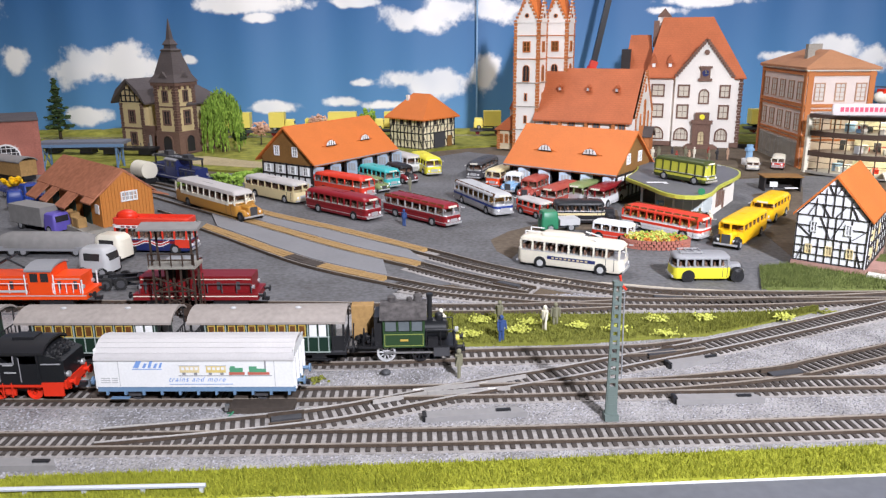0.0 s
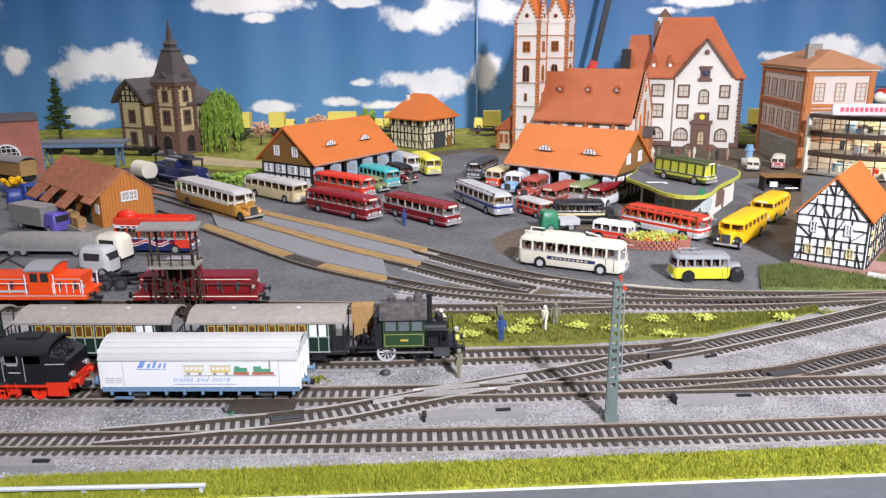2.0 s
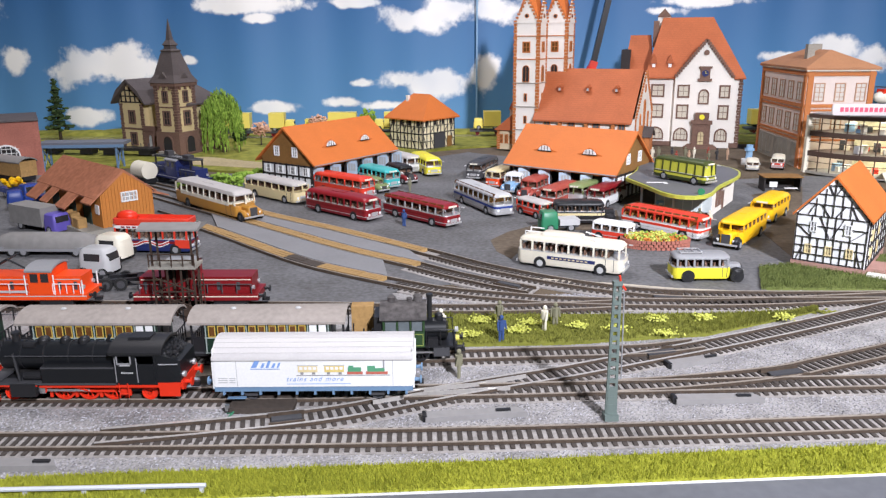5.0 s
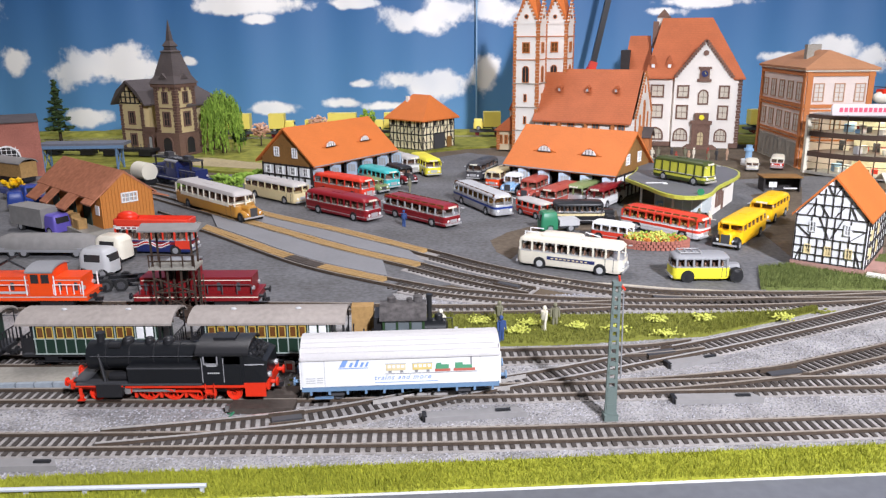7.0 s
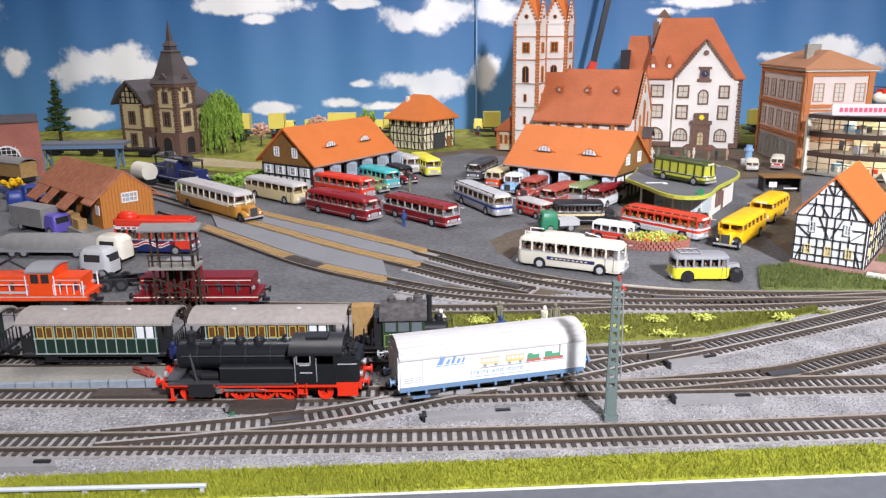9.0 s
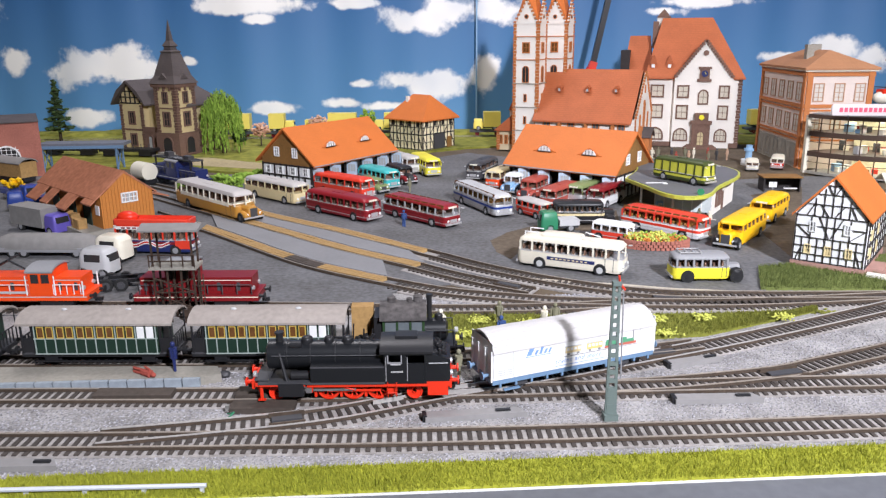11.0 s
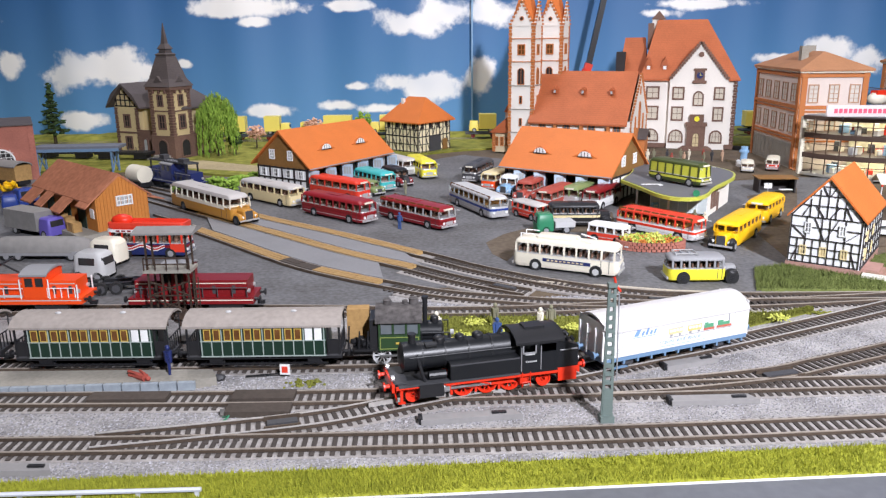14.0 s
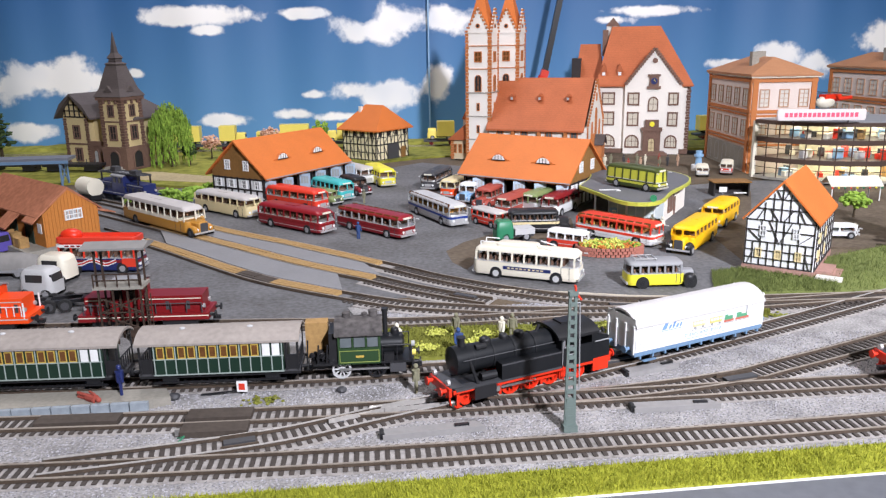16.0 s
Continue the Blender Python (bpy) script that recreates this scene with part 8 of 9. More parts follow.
box_truck("white truck at the edge of the goods yard", -68.5, 114.0, -60, 6.0, "offwhite", "offwhite", W=2.4, H=2.8)
box_truck("black and yellow truck at the yard edge", -65.0, 104.0, -100, 5.0, "black", "lemon", W=2.4, H=2.4)
w = thing("box_wagon", "brown wooden covered wagon with grey roof", "freight wagon", -69.5, 125.5, 0.06, -30)
part("body", boxes((-4.5, 4.5, -1.4, 1.4, 1.0, 3.4)), "crate", w)
part("roof", arched_roof(-4.7, 4.7, 3.2, 3.3, 0.7), "tarp", w, smooth=True)
part("frame", boxes((-4.5, 4.5, -1.0, 1.0, 0.3, 1.0)), "black", w)

t = thing("tarp_trailer", "low trailer with a grey tarpaulin-covered load", "trailer", -42.0, 81.0, 0.06, -3)
bm = bmesh.new()
loft(bm, [[(x, 1.55 * s * math.cos(a), 0.9 + (1.45 * s) * math.sin(a)) for a in [k * math.pi / 10 for k in range(11)]] for x, s in ((-5.2, 0.75), (-4.2, 0.98), (0, 1.0), (3.6, 0.98), (4.8, 0.8), (5.2, 0.5))])
part("tarpaulin", bm, "tarp", t, smooth=True)
part("bed", boxes((-5.8, 5.0, -1.5, 1.5, 0.6, 1.05)), "grey", t)
part("ramp", rods(0.12, ((-6.0, -1.3, 0.8), (-9.5, -1.3, 2.4)), ((-6.0, 1.3, 0.8), (-9.5, 1.3, 2.4)), ((-7.5, -1.3, 1.6), (-7.5, 1.3, 1.6))), "crate", t)
for s in (-1, 1):
    for xx in (-3.5, -2.2, 3.5):
        wheel(t, xx, s * 1.25, 0.5, "grey", s)
for x, y, rz, mat, lab in ((-34.0, 78.2, -15, "offwhite", "ivory truck cab with rounded roof"), (-33.4, 73.2, -12, "lightgrey", "light grey truck cab with large windows")):
    t = thing("truck_cab", lab, "truck", x, y, 0.06, rz, "parked trucks")
    part("cab", hull(3.4, 2.4, 0.6, ((0.5, 1, 1), (1.6, 1, 1), (2.5, 0.9, 0.9), (2.8, 0.7, 0.7))), mat, t, smooth=True)
    part("glazing", hull(3.4, 2.4, 0.6, ((1.65, 1.015, 0.9), (2.35, 0.95, 0.86))), "glass" if mat == "lightgrey" else "offwhite", t, smooth=True)
    part("side_glass", hull(3.4, 2.4, 0.6, ((1.65, 0.7, 1.01), (2.35, 0.66, 0.95))), "glass", t, smooth=True)
    for s in (-1, 1):
        for xx in (-1.2, 1.2):
            wheel(t, xx * 0.85, s * 0.98, 0.5, "grey", s)
t = thing("truck_chassis", "bare black truck chassis without body", "truck", -28.4, 69.6, 0.06, 12, "parked trucks")
part("frame", boxes((-4, 4, -0.9, -0.5, 0.7, 1.0), (-4, 4, 0.5, 0.9, 0.7, 1.0), (-3, -2.6, -0.9, 0.9, 0.7, 1.0), (0, 0.4, -0.9, 0.9, 0.7, 1.0), (3, 3.4, -0.9, 0.9, 0.7, 1.0)), "black", t)
part("engine", boxes((1.6, 3.2, -0.6, 0.6, 0.9, 1.9)), "darkgrey", t, bevel=0.15)
for s in (-1, 1):
    for xx in (-2.6, -1.3, 2.6):
        wheel(t, xx, s * 1.1, 0.58, "darkgrey", s)

dd = bus("bus", "navy open-top double-deck bus with red top deck", -30.8, 81.6, -6, 8.6, "navy", "brightred", "brightred", W=2.5, H=3.3, nwin=6, stripe="darkred", waist=0.5, category="bus")
part("top_deck", hull(8.4, 2.4, 0.4, ((3.2, 1, 1), (3.75, 1, 1), (3.8, 0.96, 0.93), (3.4, 0.95, 0.92))), "brightred", dd, smooth=True)
part("name_band", hull(8.8, 2.5, 0.55, ((2.75, 0.985, 0.985), (3.05, 0.985, 0.985))), "white", dd)
for k in range(10):
    part("letter_bar", boxes((-3.2 + k * 0.62, -2.8 + k * 0.62, -1.27, -1.22, 2.82, 2.98)), "darkred", dd)
for mat, dz in (("white", 0.0), ("brightred", 0.14), ("white", 0.28)):
    wave = [(-4.0 + k * 0.4, -1.29, 1.05 + dz + 0.22 * math.sin(k * 0.9)) for k in range(16)]
    part("painted_wave", rods(0.06, *zip(wave, wave[1:]), n=4), mat, dd)
part("front_panel", boxes((2.6, 4.25, -1.275, -1.24, 0.7, 1.6)), "brightred", dd)
bm = bmesh.new()
blob(bm, (-3.0, 0, 3.8), 1.2, 0.9, 0.7, 2)
part("hood_cover", bm, "red", dd, smooth=True)


def watch_tower():
    root = thing("sand_tower", "rusty steel loading tower with grey canopy", "tower", -21.6, 60.7, 0.0)
    for sx in (-1.6, -0.5, 0.6, 1.6):
        for sy in (-0.7, 0.7):
            part("leg", boxes((sx - 0.07, sx + 0.07, sy - 0.07, sy + 0.07, 0, 4.6 if abs(sx) < 1 else 7.9)), "rust", root)
    for z in (1.2, 2.6):
        part("brace", rods(0.07, ((-1.6, -0.7, z), (1.6, -0.7, z + 1.2)), ((1.6, -0.7, z), (-1.6, -0.7, z + 1.2)), ((-1.6, -0.7, z), (1.6, -0.7, z))), "rust", root)
    part("platform", boxes((-1.9, 1.9, -1.0, 1.0, 4.55, 4.8)), "greystone", root, "pale grey upper platform")
    part("railing", rods(0.06, *[((u, -0.95, 4.7), (u, -0.95, 5.8)) for u in (-1.8, -0.9, 0, 0.9, 1.8)], ((-1.8, -0.95, 5.8), (1.8, -0.95, 5.8)), ((-1.8, -0.95, 5.3), (1.8, -0.95, 5.3))), "rust", root)
    bm = bmesh.new()
    loft(bm, [[(-2.4, y, 7.9 + (0.3 if abs(y) < 0.1 else 0)), (2.4, y, 7.9 + (0.3 if abs(y) < 0.1 else 0)), (2.4, y, 7.75), (-2.4, y, 7.75)] for y in (-1.3, 0, 1.3)])
    part("canopy", bm, "tarp", root, "flat grey canopy sheet")
    for u, z in ((-1.0, 0.8), (0.9, 1.0), (1.7, 0.7)):
        part("pulley", rods(0.45, ((u, -0.95, z), (u, -0.85, z)), n=14), "rust", root)
    part("ladder", rods(0.05, ((2.0, -0.9, 0), (2.0, -0.9, 4.2)), ((2.4, -0.9, 0), (2.4, -0.9, 4.2)), *[((2.0, -0.9, 0.4 * k), (2.4, -0.9, 0.4 * k)) for k in range(1, 10)]), "rust", root)


M["rust"] = material("rusty_steel", (0.055, 0.035, 0.025), 0.8, 0.2, 0.5, 300, 0.3)
watch_tower()


# ---- lineside things ----
def mast():
    root = thing("catenary_mast", "grey-green lattice mast beside the tracks", "mast", 10.0, 42.9, 0.0, 3)
    part("foot", boxes((-0.42, 0.42, -0.35, 0.35, -0.1, 0.4)), "mastgreen", root, bevel=0.06)
    w0, w1, h = 0.28, 0.16, 8.6
    for s in (-1, 1):
        part("channel", rods(0.11, ((s * w0, 0, 0.4), (s * w1, 0, h)), n=4), "mastgreen", root)
    n = 14
    for k in range(n):
        z = 0.8 + (h - 1.0) * k / n
        w = w0 + (w1 - w0) * z / h
        part("lattice_plate", boxes((-w, w, -0.12, 0.12, z, z + 0.22)), "mastgreen", root)
    part("web", boxes((-0.26, 0.26, -0.1, 0.1, 0.4, 1.9)), "mastgreen", root)
    part("cap", boxes((-0.26, 0.26, -0.2, 0.2, h - 0.1, h + 0.15)), "mastgreen", root)
    part("signal_rod", rods(0.045, ((0.55, 0.1, 2.6), (0.45, 0.1, 8.0)), ((0.25, 0.1, 8.0), (0.45, 0.1, 8.0)), ((0.3, 0.1, 2.6), (0.55, 0.1, 2.6)), n=5), "grey", root)
    part("red_tip", rods(0.07, ((0.2, 0, h), (0.5, 0, h - 0.4)), ((0.2, 0, h), (0.1, 0, h + 0.5)), n=5), "brightred", root)


mast()
sheet("platform", [(-60, 47.0), (-29.5, 47.5), (-16.0, 48.2), (-15.0, 48.6), (-15.6, 49.9), (-31, 50.0), (-60, 50.6)], -0.1, 0.62, "greystone", "low grey station platform with worn edge", "platform")
edge_root = thing("platform_edge", "pale stone blocks along the platform edge", "platform edge", kind="structure")
blk = None
for k in range(22):
    x = -42 + k * 1.2
    m = pose(x * C, (47.45 + (x + 29.5) * 0.045 - 0.1) * C, 0.0005, 0, 0, 2.3)
    if blk is None:
        M["platestone"] = material("blue_grey_stone", (0.3, 0.34, 0.38), 0.85, 0, 0.2, 300, 0.3)
        blk = part("stone", boxes((-0.55, 0.55, -0.16, 0.16, 0, 0.56)), "platestone", edge_root, bevel=0.05)
        blk.matrix_basis = m
    else:
        again("stone", blk, edge_root, m)


M["dullred"] = paint("dull_red_cloth", 0.35, 0.07, 0.05, 0.8)


def figure(x, y, mat, label, z=0.0, rz=0.0, lying=False, category="figurine"):
    bm = bmesh.new()
    for s in (-1, 1):
        rod(bm, (0, s * 0.13, 0), (0, s * 0.12, 0.95), 0.1, 6, 0.12)
        rod(bm, (0, s * 0.3, 1.6), (0.15, s * 0.34, 0.95), 0.09, 6, 0.07)
    rod(bm, (0, 0, 0.9), (0, 0, 1.65), 0.24, 8, 0.28)
    blob(bm, (0, 0, 1.9), 0.17, 0.17, 0.2, 2)
    o = part("figurine", bm, mat, None, smooth=True)
    o.matrix_basis = pose(x * C, y * C, (z + (0.2 if lying else 0)) * C, 90 if lying else 0, 0, rz)
    return tagged(o, label, category, "model figurines")


for x, y, mat, lab, z in ((1.0, 49.0, "cloth", "small grey painted figurine beside the track", 0.0), (4.3, 54.9, "cloth_blue", "small blue and white figurine bending on grass", 0.2), (4.4, 58.2, "cloth", "small khaki figurine standing on grass", 0.2), (7.8, 57.0, "offwhite", "small white painted figurine on grass", 0.2), (8.8, 58.2, "cloth", "small brown painted figurine on grass", 0.0), (-4.7, 92.0, "cloth_blue", "small blue figurine beside a red coach", 0.06), (-4.8, 113.5, "cloth", "small brown figurine by the depot", 0.06), (-0.2, 52.6, "offwhite", "small pale figurine on the engine", 1.58), (31.5, 90.2, "offwhite", "small white figurine by the bus", 0.06), (30.7, 91.5, "cloth", "small brown figurine by the bus", 0.06)):
    figure(x, y, mat, lab, z, random.uniform(0, 360))
for k in range(11):
    figure(38 + k * 1.25 + random.uniform(-0.4, 0.4), 138.5 + random.uniform(-3, 3), ("offwhite", "cloth", "dullred", "darkgrey", "skin", "cloth")[k % 6], "tiny painted figurine on the town square", 0.3, random.uniform(0, 360))
figure(-21.0, 49.0, "dullred", "small red figurine lying on the platform", 0.62, 60, True)
figure(-18.3, 49.2, "navy", "small blue figurine standing on the platform", 0.62, 20)
s = thing("fountain", "pale blue fountain column on the square", "fountain", 52.5, 133.5, 0.3)
part("basin", rods(1.2, ((0, 0, 0), (0, 0, 1.0)), n=12), "white", s, bevel=0.1)
part("column", rods(0.55, ((0, 0, 1.0), (0, 0, 3.4)), n=10), "lightblue", s)
part("bowl", rods(0.8, ((0, 0, 2.4), (0, 0, 2.8)), n=10), "lightblue", s)

M["orangeflower"] = material("orange_flock", (0.5, 0.12, 0.03), 0.9, 0, 0.3, 300, 0.2, (0.7, 0.3, 0.06), 0.6)
M["motorgrey"] = material("motor_grey", (0.27, 0.26, 0.255), 0.6, 0, 0.12, 200, 0.1)
M["railwhite"] = paint("rail_white", 0.62, 0.64, 0.68)
planter = thing("flower_bed", "oval brick planter full of orange and yellow flowers", "planter", 23.0, 82.2, 0.06, -4)
first = None
for row in range(3):
    for k in range(44):
        a = (k + 0.5 * (row % 2)) * math.tau / 44
        m = pose(3.6 * math.cos(a) * C, 2.0 * math.sin(a) * C, (0.02 + row * 0.32) * C, 0, 0, math.degrees(math.atan2(2.0 * math.cos(a), -3.6 * math.sin(a))))
        if first is None:
            first = part("brick", boxes((-0.19, 0.19, -0.14, 0.14, 0, 0.28)), "brickred", planter, bevel=0.03)
            first.matrix_basis = m
        else:
            again("brick", first, planter, m)
bm = bmesh.new()
prism(bm, [(3.5 * math.cos(k * 0.2618), 1.9 * math.sin(k * 0.2618)) for k in range(24)], 0, 0.85)
part("soil", bm, "dirt", planter)
for mat, n, z in (("orangeflower", 330, 0.95), ("flower", 260, 1.1), ("willow", 120, 1.05)):
    bm = bmesh.new()
    for k in range(n):
        a, q = random.uniform(0, 6.28), math.sqrt(random.random())
        x = 3.3 * q * math.cos(a)
        if mat == "flower" and not -2.9 < x < 1.2:
            continue
        blob(bm, (x, 1.7 * q * math.sin(a), z + random.uniform(-0.2, 0.2)), 0.13, 0.13, 0.13, 1, 0.4)
    part("blossom_mass", bm, mat, planter)


for x, y in ((1.9, 55.7), (5.7, 56.5), (10.4, 57.4), (16.9, 58.7), (16.8, 55.7), (20.8, 58.9), (27.1, 58.8), (6.9, 58.1), (2.9, 58.8), (13.3, 56.7)):
    bm = bmesh.new()
    for k in range(110):
        blob(bm, (random.gauss(0, 0.42), random.gauss(0, 0.28), 0.2 + abs(random.gauss(0.1, 0.12))), 0.085, 0.085, 0.07, 1, 0.4)
    f = part("flower_tuft", bm, "flower")
    f.matrix_basis = Matrix.Translation((x * C, y * C, 0.002))
    tagged(f, "bright yellow flocked flower tuft on the grass", "flowers", "flower tufts")

for x, y, rz, L in ((1.9, 43.3, 6, 6.2), (17.3, 45.15, 1, 5.6), (-23.2, 37.9, 0, 4.6), (17.6, 51.0, 17, 4.2)):
    p = thing("point_motor", "flat grey plastic point motor beside the rails", "point motor", x, y, 0.0, rz, "point motors")
    bm = bmesh.new()
    prism(bm, [(-L / 2, -0.45), (L / 2, -0.35), (L / 2 - 0.5, 0.45), (-L / 2, 0.45)], 0, 0.34)
    part("cover", bm, "motorgrey", p, bevel=0.06)
    part("lever", boxes((L * 0.2, L * 0.2 + 0.9, -0.1, 0.12, 0.34, 0.46)), "black", p)
    part("end_cap", boxes((-L / 2 - 0.15, -L / 2 + 0.1, -0.3, 0.4, 0, 0.42)), "black", p)
board = thing("track_crossing", "dark brown wooden board crossing over the track", "crossing", kind="structure")
for x0, x1 in ((-13.3, -9.3),):
    part("board", boxes((x0, x1, 45.5, 46.8, 0.2, 0.52)), "dark_plank", board, bevel=0.03)
    part("board", boxes((x0, x1, 43.9, 45.15, 0.0, 0.4)), "dark_plank", board, bevel=0.03)
part("board", boxes((-22.5, -17.5, 45.75, 46.9, 0.2, 0.45)), "dark_plank", board, bevel=0.03)
s = thing("signal_board", "small red and white square signal board", "signal", -10.6, 49.7, 0.0, -6)
part("panel", boxes((-0.35, 0.35, -0.05, 0.05, 0.25, 1.0)), "white", s)
part("red_field", boxes((-0.2, 0.2, -0.08, -0.04, 0.4, 0.85)), "brightred", s)
part("rod", rods(0.06, ((-0.4, 0, 0.3), (-2.7, -0.3, 0.15)), n=5), "black", s)
for x, y, r in ((-4.0, 49.5, 0.35), (-15.0, 49.4, 0.4)):
    bm = bmesh.new()
    blob(bm, (0, 0, r * 0.5), r, r * 0.8, r * 0.7, 2, 0.12)
    o = part("lump", bm, "darkgrey", smooth=True)
    o.matrix_basis = Matrix.Translation((x * C, y * C, 0))
    tagged(o, "small dark cast lump lying on the ballast", "lump")
for x, y in ((-9.0, 48.6), (-2.5, 54.2), (-0.5, 55.5), (31.5, 60.9)):
    bm = bmesh.new()
    for k in range(60):
        blob(bm, (random.gauss(0, 0.5), random.gauss(0, 0.3), abs(random.gauss(0.06, 0.05))), 0.12, 0.12, 0.08, 1, 0.4)
    o = part("moss_tuft", bm, "moss")
    o.matrix_basis = Matrix.Translation((x * C, y * C, 0))
    tagged(o, "low olive moss tuft on the ballast", "moss", "moss tufts")
g = thing("guard_rail", "thin white guard rail on posts along the road", "guard rail", 0, 0, 0)
part("beam", rods(0.12, ((-34, 34.5, 0.62), (-20.5, 34.8, 0.66)), ((-20.5, 34.8, 0.66), (-12.1, 35.1, 0.6)), n=6), "railwhite", g)
for k in range(8):
    x = -33 + k * 2.95
    part("post", boxes((x - 0.1, x + 0.1, 34.62 + (x + 33) * 0.022, 34.82 + (x + 33) * 0.022, 0, 0.6)), "railwhite", g)
w = thing("wire_clip", "green wire with steel clip by the track", "wire", -13.4, 44.0, 0)
part("wire", rods(0.06, ((0, 0, 0), (0.5, -0.4, 0.3)), ((0.5, -0.4, 0.3), (0.2, -0.9, 0.1)), n=5), "midgreen", w)
part("clip", boxes((-0.1, 0.15, -0.1, 0.1, 0.2, 0.6)), "steel", w)

for x, y, rz, L in ((23.0, 48.75, 14, 2.4), (6.0, 68.4, -36, 2.2), (19.5, 64.6, -4, 2.4), (15.6, 52.4, 16, 2.2), (-9.5, 42.8, 13, 1.8)):
    fr = thing("points_frog", "dark cast plate in the middle of the points", "points plate", x, y, 0.0, rz, "points plates")
    part("plate", boxes((-L / 2, L / 2, -0.28, 0.28, 0.1, 0.36)), "darkgrey", fr, bevel=0.05)
    for s in (-1, 1):
        part("check_rail", boxes((-L * 0.6, L * 0.6, s * 0.62 - 0.05, s * 0.62 + 0.05, 0.1, 0.4)), "rail", fr)
for x, y, rz, L in ((0.4, 46.9, 12, 5.0), (1.6, 46.35, 8, 5.4), (3.8, 47.9, 20, 3.6), (-2.6, 45.5, 20, 4.0)):
    bl = thing("track_switch", "bright steel switch blade of the slip points", "track switch", x, y, 0.0, rz, "track switches")
    part("blade", boxes((-L / 2, L / 2, -0.035, 0.035, 0.12, 0.42)), "rail_bright", bl, bevel=0.02)
    for u in (-0.3, 0.3):
        part("slide_chair", boxes((u * L - 0.1, u * L + 0.1, -0.2, 0.2, 0.1, 0.16)), "darkgrey", bl)

# ---- right-hand corner, seen late ----
static_engine, _ = tank_engine()
fit_length(static_engine, 0.915)
static_engine.matrix_basis = pose(0.387, 0.4795, 0.0002, 0, 0, 1.5)
tagged(static_engine, "black tank locomotive waiting on the main track")
second = copy_thing(bpy.data.objects["station_building"], pose(0.94, 1.45, 0.002, 0, 0, 6))
h = thing("flat_block", "plain grey flat-roofed block behind the glass building", "building", 72.5, 136.5, 0.2)
part("wall", boxes((0, 11, 0, 8, 0, 9.0)), "greystone", h)
part("helipad", boxes((-0.4, 11.4, -0.4, 8.4, 9.0, 9.3)), "grey", h)
for u in range(4):
    window(h, ((0, 0), 0), 1.6 + u * 2.6, 6.0, 1.6, 2.0, "white", "glass", (1, 1))
a = thing("helicopter", "orange and white rescue helicopter on a roof", "helicopter", 79.0, 140.5, 9.5, 15)
bm = bmesh.new()
blob(bm, (-1.2, 0, 1.5), 2.0, 1.1, 1.15, 2)
part("cabin", bm, "offwhite", a, smooth=True)
part("tail_boom", rods(0.35, ((0.3, 0, 1.9), (4.6, 0, 2.2)), n=8), "red", a)
part("engine_cowl", boxes((-2.0, 1.6, -0.8, 0.8, 2.1, 2.9)), "red", a, bevel=0.3)
part("rotor", boxes((-4.6, 4.6, -0.12, 0.12, 3.1, 3.2), (-0.12, 0.12, -4.6, 4.6, 3.1, 3.2)), "darkgrey", a)
part("skid", rods(0.1, ((-2.6, -0.9, 0.1), (1.2, -0.9, 0.1)), ((-2.6, 0.9, 0.1), (1.2, 0.9, 0.1)), ((-1, -0.9, 0.1), (-1, -0.5, 0.8)), ((-1, 0.9, 0.1), (-1, 0.5, 0.8))), "grey", a)
t = thing("market_tent", "white market tent with coloured lamps", "tent", 64.5, 107, 0.1, -6)
bm = bmesh.new()
loft(bm, [[(x, -1.8, 2.2), (x, 0, 3.3), (x, 1.8, 2.2), (x, 1.8, 2.05), (x, 0, 3.1), (x, -1.8, 2.05)] for x in (-3.6, 3.6)])
part("roof", bm, "offwhite", t)
for x in (-3.3, 0, 3.3):
    for y in (-1.6, 1.6):
        part("pole", rods(0.08, ((x, y, 0), (x, y, 2.2))), "white", t)
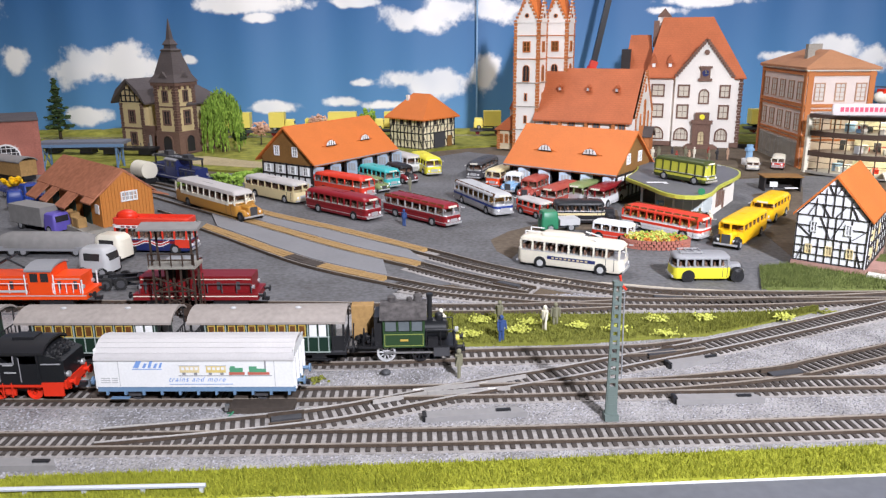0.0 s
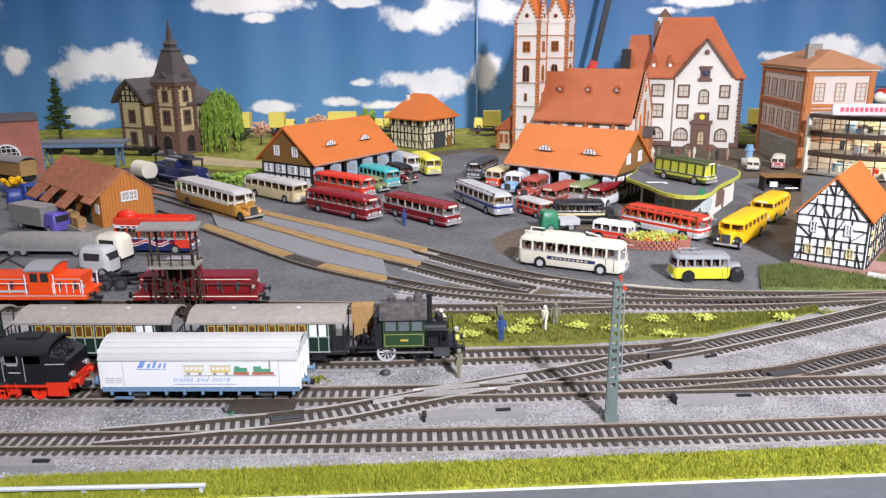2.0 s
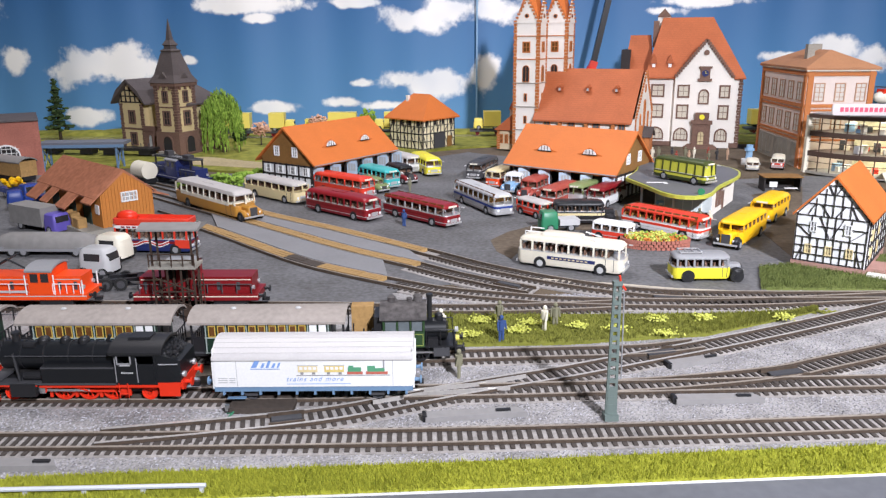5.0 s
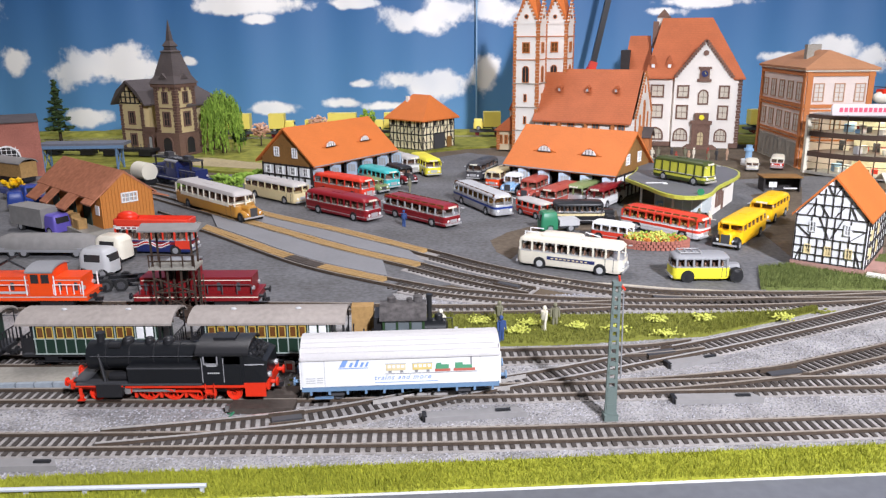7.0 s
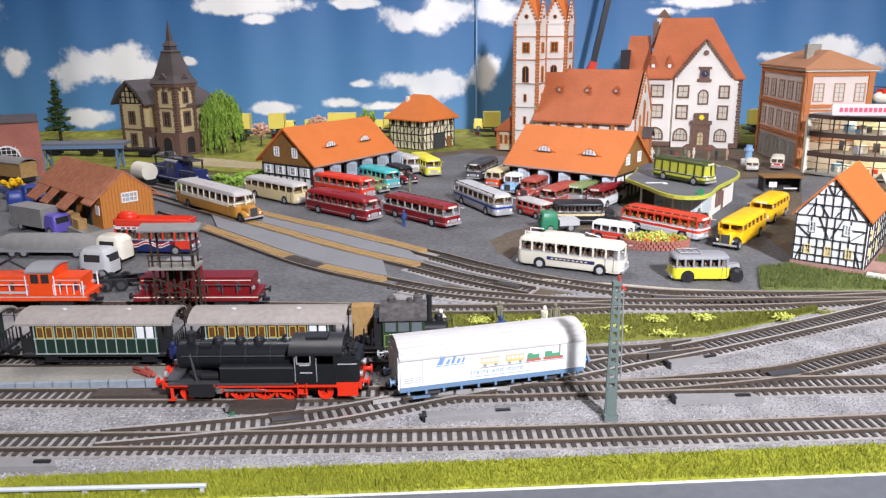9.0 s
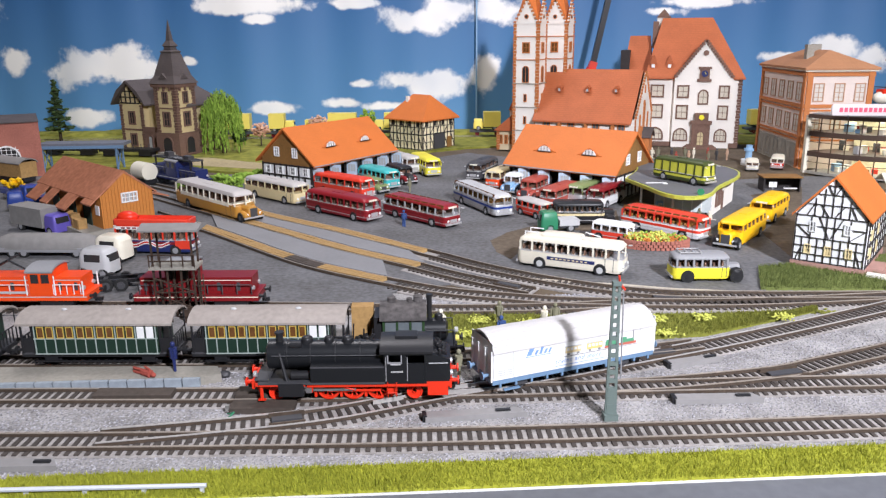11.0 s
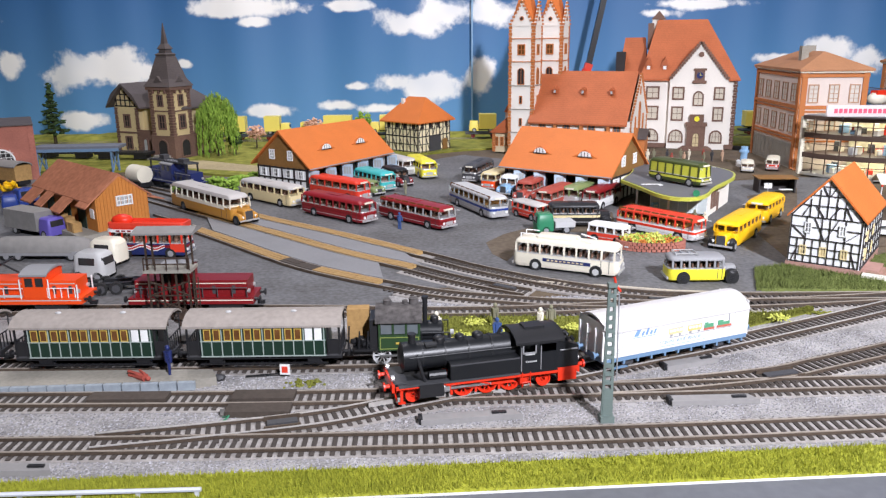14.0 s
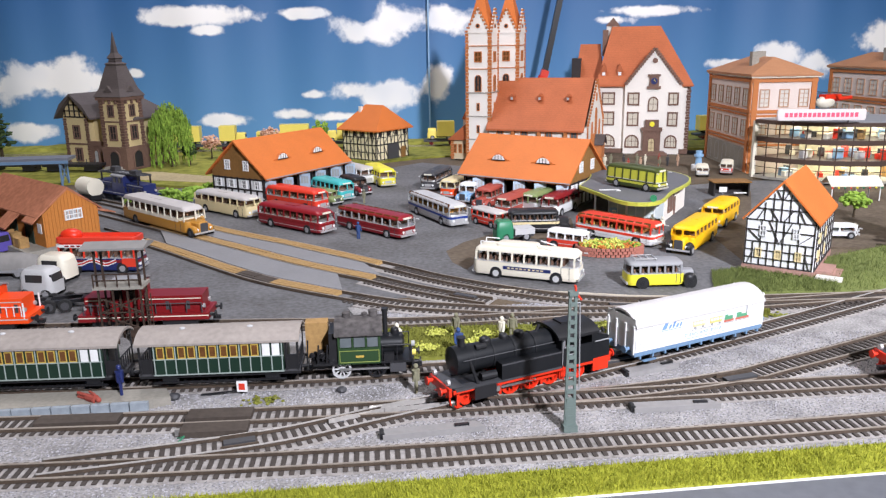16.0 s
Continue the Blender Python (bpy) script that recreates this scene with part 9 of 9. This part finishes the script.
for k in range(9):
    bm = bmesh.new()
    blob(bm, (-3.4 + k * 0.85, -1.85, 1.9), 0.16, 0.16, 0.16, 1)
    part("lamp", bm, ("brightred", "lemon", "midgreen")[k % 3], t)
bus("van", "white sports car by the house", 50.6, 86, -10, 4.4, "white", "white", "white", W=2.0, H=1.6, nwin=2, category="car", z=0.1)
bus("van", "blue and white van by the house", 58.5, 83.0, -20, 4.4, "lightblue", "white", "white", W=2.0, H=2.2, nwin=3, category="van", z=0.1)
sheet("garden", [(46, 82), (60, 80), (80, 95), (70, 112), (56, 104)], -0.1, 0.08, "yarddirt", "brown garden lane behind the house", "lane")
for x, y, L, D, rz in ((-33.5, 120.5, 7, 1.2, -35), (-36.5, 116.5, 6, 1.0, -35), (-31.0, 124.5, 6, 1.2, 52)):
    hd = thing("hedge", "clipped light green garden hedge", "hedge", x, y, 0.06, rz, "garden hedges")
    bm = bmesh.new()
    for k in range(130):
        blob(bm, (random.uniform(-L / 2, L / 2), random.uniform(-D / 2, D / 2), random.uniform(0.1, 1.3)), 0.32, 0.32, 0.26, 1, 0.35)
    part("foliage", bm, "willow", hd)
tb = thing("market_stall", "dark open shelter with white bench", "shelter", 49.0, 112.0, 0.1, -5)
part("back", boxes((-2.6, 2.6, 1.4, 1.6, 0, 2.0)), "beam", tb)
part("roof", boxes((-2.8, 2.8, -1.2, 1.8, 2.0, 2.15)), "board", tb, bevel=0.05)
part("side", boxes((-2.6, -2.4, -1.0, 1.4, 0, 2.0)), "beam", tb)
part("side", boxes((2.4, 2.6, -1.0, 1.4, 0, 2.0)), "beam", tb)
part("bench", boxes((0.2, 2.0, -1.5, -1.0, 0.5, 0.62)), "white", tb)
for x, y in ((45.0, 105), (33.6, 119.5)):
    sgn = thing("sign_post", "small white sign on a thin post", "sign", x, y, 0.06, -10, "yard signs")
    part("post", rods(0.07, ((0, 0, 0), (0, 0, 2.6))), "grey", sgn)
    part("panel", boxes((-0.5, 0.5, -0.06, 0.06, 1.9, 2.6)), "white", sgn)


motions()
